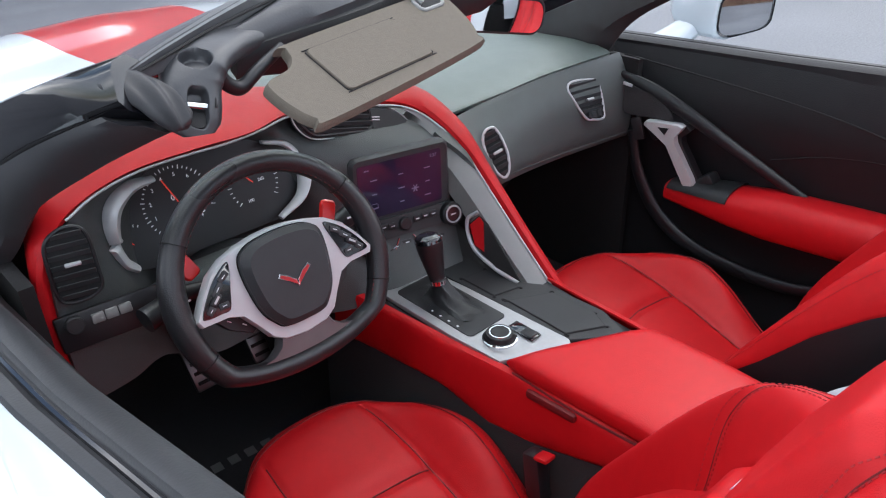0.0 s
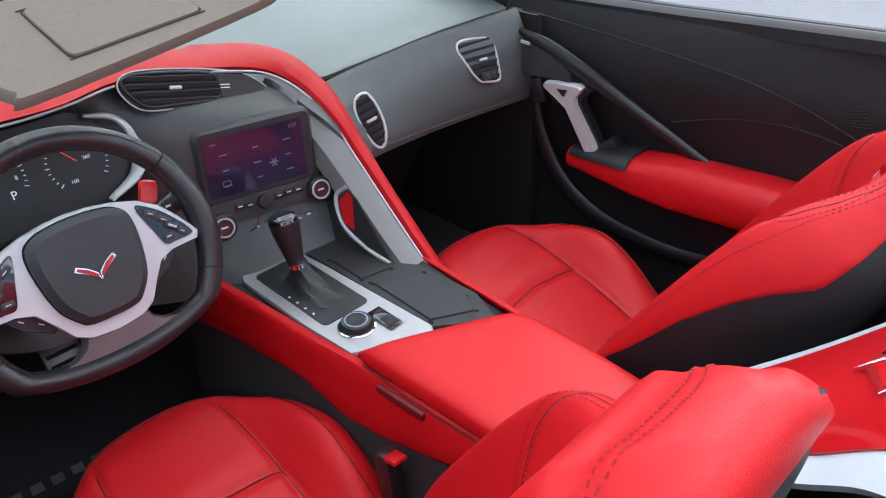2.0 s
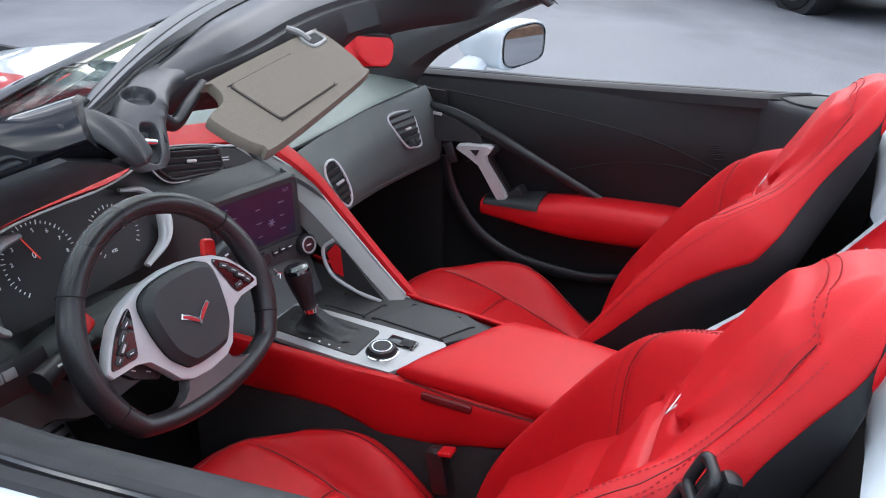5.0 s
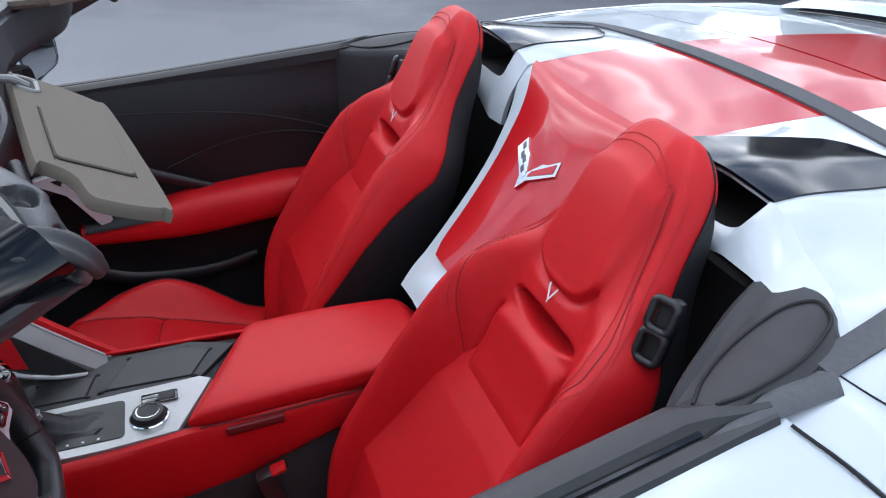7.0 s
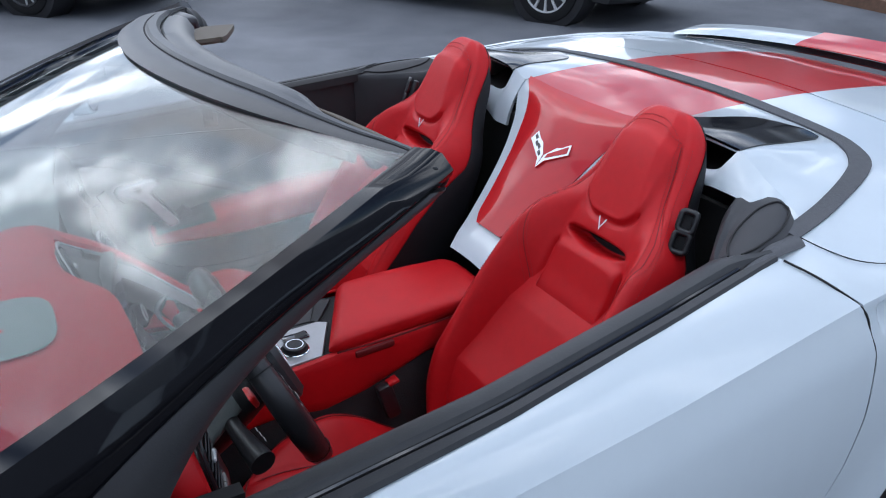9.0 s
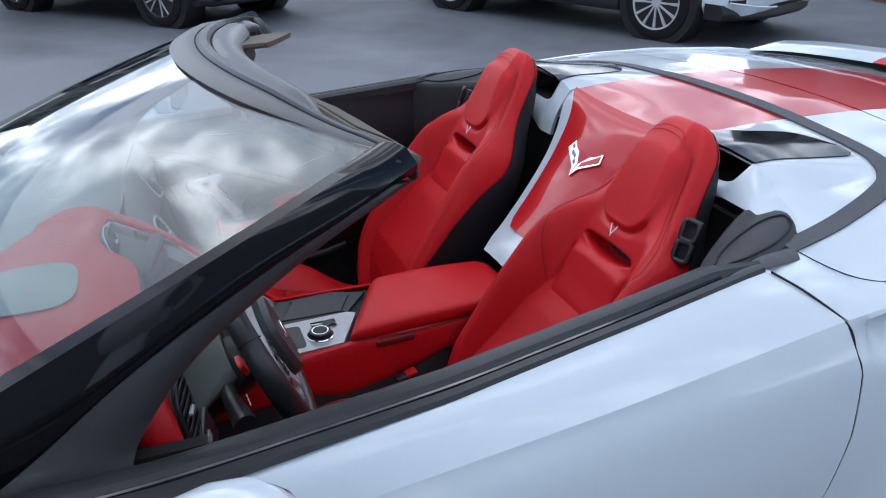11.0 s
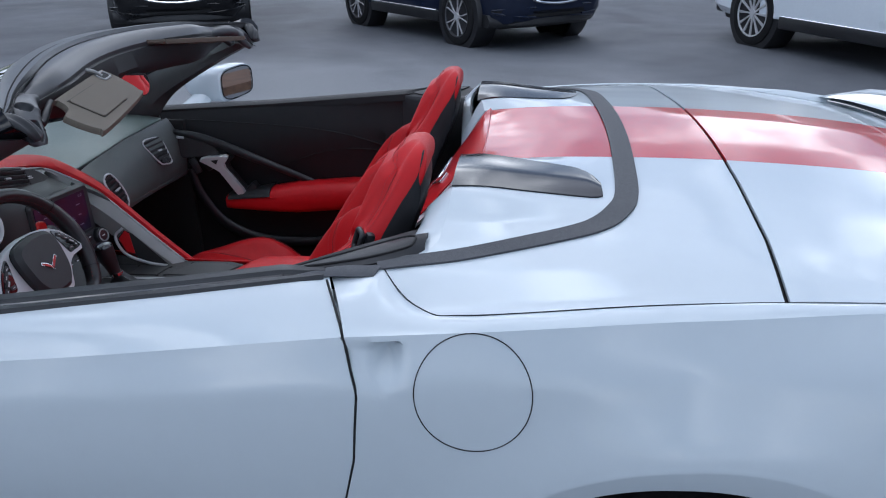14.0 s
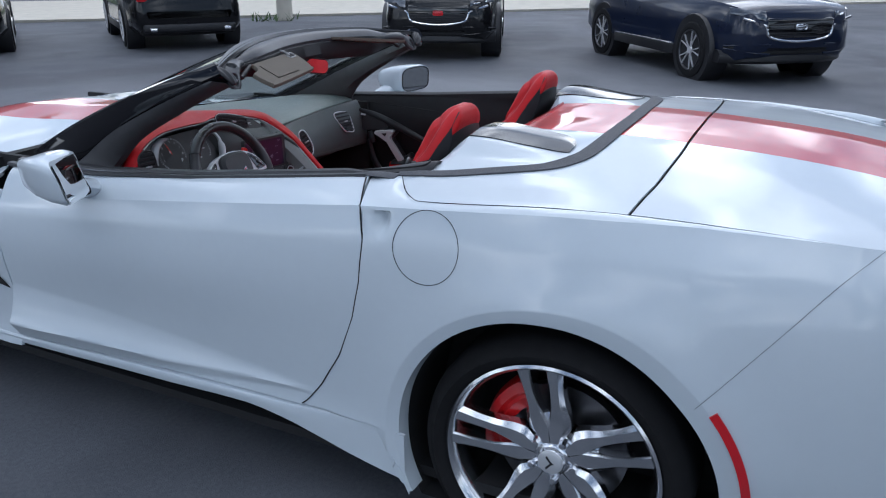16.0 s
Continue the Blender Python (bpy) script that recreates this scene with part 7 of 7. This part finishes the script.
        part("side_cladding", bm, PLASTIC, root, "black lower cladding")
    bm = bmesh.new()
    block(bm, pose((x0 + x1) / 2, 0, .36), length * .9, width * .8, .24, .05)
    part("underbody", bm, DARK, root)
    bm = bmesh.new()
    loops(bm, [[Vector((x1 - .03 - .26 * abs(f) ** 3 + dx, f * hw * .93, z)) for dx, z in ((-.2, .27), (-.03, .26), (.0, .29), (.0, .36), (-.04, .41), (-.2, .42))] for f in np.linspace(-1, 1, 25)])
    bump = part("lower_bumper", bm, PLASTIC, root, "black lower front bumper")
    bm = bmesh.new()
    block(bm, pose(x1 - .045, 0, .68), .10, width * .52, .27, .05, 3)
    grille = part("grille", bm, GLOSS_BLACK, root, "black grille with a bright frame")
    bm = bmesh.new()
    tube(bm, [(x1 + .012 - .17 * (abs(y) / hw) ** 3, y, z) for y, z in ((-hw * .80, .80), (-hw * .52, .72), (-hw * .42, .58), (0, .53), (hw * .42, .58), (hw * .52, .72), (hw * .80, .80))], .018, 8, 60)
    part("grille_frame", bm, CHROME, grille)
    bm = bmesh.new()
    block(bm, pose(x1 - .035, 0, .43), .07, width * .48, .11, .03, 2)
    part("lower_grille", bm, DARK, bump, "dark lower grille")
    for k in range(5):
        bm = bmesh.new()
        block(bm, pose(x1 + .006, 0, .58 + .048 * k), .012, width * (.44 + .012 * k), .012, .003)
        part("grille_bar", bm, PLASTIC, grille)
    bm = bmesh.new()
    block(bm, pose(x1 + .012, 0, .70), .012, .16, .075, .02)
    part("front_badge", bm, badge_mat, root, "plain front badge")
    bm = bmesh.new()
    tube(bm, [(-base / 2 + wheel_r + .12, -hw - .004, .40), (base / 2 - wheel_r - .12, -hw - .004, .40)], .010, 8, 12)
    part("sill_strip", bm, CHROME, root, "bright strip along the sill")
    bm = bmesh.new()
    tube(bm, [(-base / 2 + wheel_r + .12, hw + .004, .40), (base / 2 - wheel_r - .12, hw + .004, .40)], .010, 8, 12)
    part("sill_strip", bm, CHROME, root, "bright strip along the sill")
    for sg in (-1, 1):
        bm = bmesh.new()
        rows = [[Vector((x1 + .004 - lerp(.02, .25, f ** 1.4) + (.0 if dz < .02 else -.03), sg * hw * lerp(.52, .885, f), .83 + dz * (1 - .5 * f) + .05 * f)) for dz in (-.055, -.01, .04)] for f in np.linspace(0, 1, 8)]
        sheet(bm, rows, .03)
        part("headlight", bm, LAMP_GLASS, root, "clear headlight")
        bm = bmesh.new()
        tube(bm, [rows[k][1] + Vector((.012, 0, 0)) for k in range(1, 6)], .012, 8, 20)
        part("headlight_strip", bm, CHROME, root, "bright headlight strip")
        # lower corner intake between two painted blades
        bm = bmesh.new()
        rows = [[Vector((x1 - .012 - .23 * f ** 2.6, sg * hw * lerp(.40, .93, f), lerp(.44, .46, f) + dz * (1 - .75 * f ** 2))) for dz in (-.055, 0, .055)] for f in np.linspace(0, 1, 10)]
        sheet(bm, rows, .012)
        intake = part("corner_intake", bm, DARK, root, "dark corner intake")
        for k in (0, 2):
            bm = bmesh.new()
            tube(bm, [q[k] + Vector((.010, 0, 0)) for q in rows], .016, 8, 24, flat=.7)
            part("intake_blade", bm, paint, intake, "painted blade beside the intake")
        bm = bmesh.new()
        block(bm, pose(x0 + .09, sg * hw * .66, .86, 0, 0, sg * 20), .10, .36, .12, .03)
        part("tail_light", bm, LENS_RED, root, "red tail light")
        bm = bmesh.new()
        block(bm, pose(x0 + .06, sg * hw * .66, .52), .04, .18, .05, .015)
        part("reflector", bm, LENS_RED, root)
        bm = bmesh.new()
        tube(bm, [(x0 + .02, sg * hw * .62 - .05, .36), (x0 + .02, sg * hw * .62 + .05, .36)], .035, 12, 8)
        part("exhaust_tip", bm, CHROME, root, "chrome exhaust tip")
    bm = bmesh.new()
    block(bm, pose(x0 + .10, 0, .38), .16, width * .78, .16, .05, 3)
    part("rear_bumper", bm, PLASTIC, root, "black lower rear bumper")
    bm = bmesh.new()
    block(bm, pose(x0 + .03, 0, .66), .02, .32, .11, .004)
    part("plate", bm, WHITE_MARK, root, "pale licence plate")
    return root


BLUE = material("dark_blue_paint", (.004, .009, .028), .3, spec=.2, coat=.65, vary=.1)
BLACK = material("black_paint", (.004, .004, .005), .25, spec=.2, coat=.6, vary=.1)
SUV_WHITE = material("pale_blue_white_paint", (.70, .75, .80), .3, coat=1.0, vary=.03)


def axle_centre(front, heading, base, width):
    """The middle of a car whose near (right-hand) front wheel stands at a point."""
    h = Vector((heading[0], heading[1], 0)).normalized()
    left = Vector((-h.y, h.x, 0))
    return Vector((front[0], front[1], 0)) - h * base / 2 + left * (width / 2 - .08)


H1 = (-.775, -.632)
parked_car("compact_suv", "dark blue compact SUV parked across the lot", axle_centre((8.26, 1.05), H1, 2.70, 1.84), H1, 4.55, 1.84, 1.68, 2.70, .36, BLUE, 5)
H2 = (-.925, -.38)
parked_car("large_suv", "pale white large SUV parked across the lot", axle_centre((5.40, -3.72), H2, 3.07, 2.0), H2, 5.18, 2.0, 1.77, 3.07, .385, SUV_WHITE, 12)
H3 = (-.933, -.358)
parked_car("black_suv", "black SUV with a chrome grille facing the lot", Vector((9.18, 5.13, 0)) - Vector((*H3, 0)).normalized() * 1.43, H3, 4.71, 1.85, 1.68, 2.86, .36, BLACK, 6, badge_mat=LENS_RED)
H4 = (.60, .80)
parked_car("black_crossover", "black crossover seen from behind", Vector((8.45, 9.99, 0)) + Vector((*H4, 0)).normalized() * 1.42, H4, 4.9, 1.93, 1.65, 2.85, .37, BLACK, 10)
parked_car("dark_sedan", "dark car with red tail lights", Vector((5.80, 12.5, 0)) + Vector((*H4, 0)).normalized() * 1.42, H4, 4.8, 1.9, 1.55, 2.8, .35, BLACK, 10)

# light pole with weeds at its foot
bm = bmesh.new()
tube(bm, [(13.83, 11.73, 0), (13.83, 11.73, .5), (13.83, 11.73, 5)], [.19, .19, .17], 20, 12)
pole = tagged(part("light_pole", bm, CONCRETE), "pale grey light pole with weeds at its foot", "pole")

random.seed(11)
WEED = material("green_weed_leaf", (.045, .085, .02), .6, vary=.4)
bm = bmesh.new()
for k in range(70):
    a, r = random.uniform(0, 2 * math.pi), random.uniform(.16, .62)
    p = Vector((13.83 + r * math.cos(a) - .15, 11.73 + r * math.sin(a) + .25, 0))
    q = p + Vector((random.uniform(-.16, .16), random.uniform(-.16, .16), random.uniform(.05, .24)))
    w = Vector((random.uniform(-.02, .02), random.uniform(-.02, .02), 0))
    bm.faces.new([bm.verts.new(v) for v in (p - w, p + w, lerp(p, q, .6) + w * 1.4, q)])
tagged(part("weeds", bm, WEED), "green weeds at the foot of the light pole", "weeds", kind="stuff")

# grass verge beyond the road, mulch bed at the lot's edge
GRASS = material("mown_grass", (.05, .085, .022), .9, vary=.35, scale=6, bump=.8, bump_scale=40)
strip("verge", (53.5, -10.5, 0), (-2, 50, 0), -60, .05, GRASS, "green mown verge beyond the road", "grass")
MULCH = material("brown_mulch", (.10, .055, .035), .95, vary=.5, scale=14, bump=1.0, bump_scale=30)
bm = bmesh.new()
loops(bm, [[Vector((4.0 + 1.6 * f + dx, -7.62 - .35 * f + dy, z)) for dx, dy, z in ((0, 0, 0), (.02, -.03, .13), (.0, -.15, .14), (.0, -.16, .10), (0, -2.4, .16), (0, -2.5, 0))] for f in (-2, -1, 0, 1, 2, 3)])
tagged(part("planting_bed", bm, MULCH), "brown mulch bed at the edge of the lot", "planting bed", kind="structure")

# showrooms out of view; the one behind the lot is mirrored in the rear deck
WALL_GREY = material("grey_render_wall", (.16, .165, .175), .8, vary=.12, scale=6, bump=.3, bump_scale=40)
DARK_PANE = material("dark_window_glass", (.012, .015, .020), .08, vary=.2, rough_vary=.02)


def showroom(a, b, deep, high):
    """A long low building: rendered wall, a row of dark windows, a parapet roof."""
    a, b = Vector(a), Vector(b)
    along = (b - a).normalized()
    root = tagged(new("showroom_building"), "long grey showroom with a row of dark windows, unseen but for reflections", "building")
    root.matrix_world = frame_at(a, along, (0, 0, 1))
    length = (b - a).length
    bm = bmesh.new()
    block(bm, pose(length / 2, deep / 2, high / 2), length, deep, high, .03, 1)
    wall = part("wall", bm, WALL_GREY, root)
    bm = bmesh.new()
    block(bm, pose(length / 2, deep / 2, high + .15), length + .6, deep + .6, .34, .04, 1)
    part("roof", bm, CONCRETE, root, "pale parapet roof edge")
    n = int(length / 2.6)
    for k in range(n):
        x = length * (k + .5) / n
        bm = bmesh.new()
        block(bm, pose(x, -.03, high * .52), 2.1, .12, high * .62, .03, 1)
        window = part("window", bm, PLASTIC, wall, "dark framed showroom window")
        bm = bmesh.new()
        for q in (-1, 1):
            block(bm, pose(x + q * .50, -.10, high * .52), .92, .03, high * .62 - .16, .005, 1)
        part("pane", bm, DARK_PANE, window)
    return root


showroom((18.5, -17, 0), (3, -26, 0), 12, 6.5)
# added out of view, only to give the deck an even dark reflection
showroom((46, 15, 0), (46, -30, 0), 12, 7.0)
# ahead and out of view, holding bright low sky off the hood's reflection
showroom((-6, 27, 0), (20, 31, 0), 12, 6.5)

# trees across the road, mirrored in the windshield
BARK = material("grey_brown_bark", (.10, .08, .06), .9, vary=.3, bump=.8, bump_scale=20)
LEAVES = material("dark_green_leaves", (.035, .07, .018), .6, vary=.4, scale=4)


def tree():
    root = tagged(new("tree"), "leafy dark green tree across the road", "tree", "trees")
    bm = bmesh.new()
    tube(bm, [(0, 0, 0), (.1, .05, 2), (.0, .1, 4.5), (.15, .0, 7.5)], [.34, .26, .20, .08], 12, 16)
    limbs = []
    for k in range(11):
        a, z = 2.4 * k, 2.6 + .45 * k
        tip = Vector((math.cos(a) * random.uniform(1.8, 3.4), math.sin(a) * random.uniform(1.8, 3.4), z + random.uniform(.8, 2.2)))
        limbs.append(tip)
        tube(bm, [(0, .05, z), tuple(tip * .5 + Vector((0, 0, z * .5 + .1))), tuple(tip)], [.11, .07, .03], 8, 8)
    part("trunk", bm, BARK, root, "grey-brown trunk and limbs")
    verts, faces = [], []
    centres = limbs + [lerp(t, Vector((0, 0, t.z + 1)), random.uniform(.2, .7)) for t in limbs] + [Vector((random.uniform(-1.5, 1.5), random.uniform(-1.5, 1.5), random.uniform(6.5, 9.3))) for _ in range(9)]
    for c in centres:
        for _ in range(130):
            d = Vector((random.gauss(0, 1), random.gauss(0, 1), random.gauss(0, .7)))
            p = c + d * .62
            u = Vector((random.gauss(0, 1), random.gauss(0, 1), random.gauss(0, 1))).normalized() * .16
            v = u.cross(Vector((random.gauss(0, 1), random.gauss(0, 1), random.gauss(0, 1)))).normalized() * .10
            i = len(verts)
            verts += [p - u, p - v, p + u, p + v]
            faces.append((i, i + 1, i + 2, i + 3))
    me = bpy.data.meshes.new("crown")
    me.from_pydata(verts, [], faces)
    me.materials.append(LEAVES)
    crown = new("crown", me)
    crown.parent = root
    return root


first = tree()
first.matrix_world = pose(40, 19, .05)
for x, y, s, a in ((44, 23, 1.0, 280), (38, 25, .8, 330), (36, 31, 1.0, 95), (33, 38, 1.1, 210), (43, -31, 1.0, 310), (34, -38, 1.2, 15)):
    copy_thing(first, pose(x, y, .05, 0, 0, a) @ Matrix.Scale(s, 4))
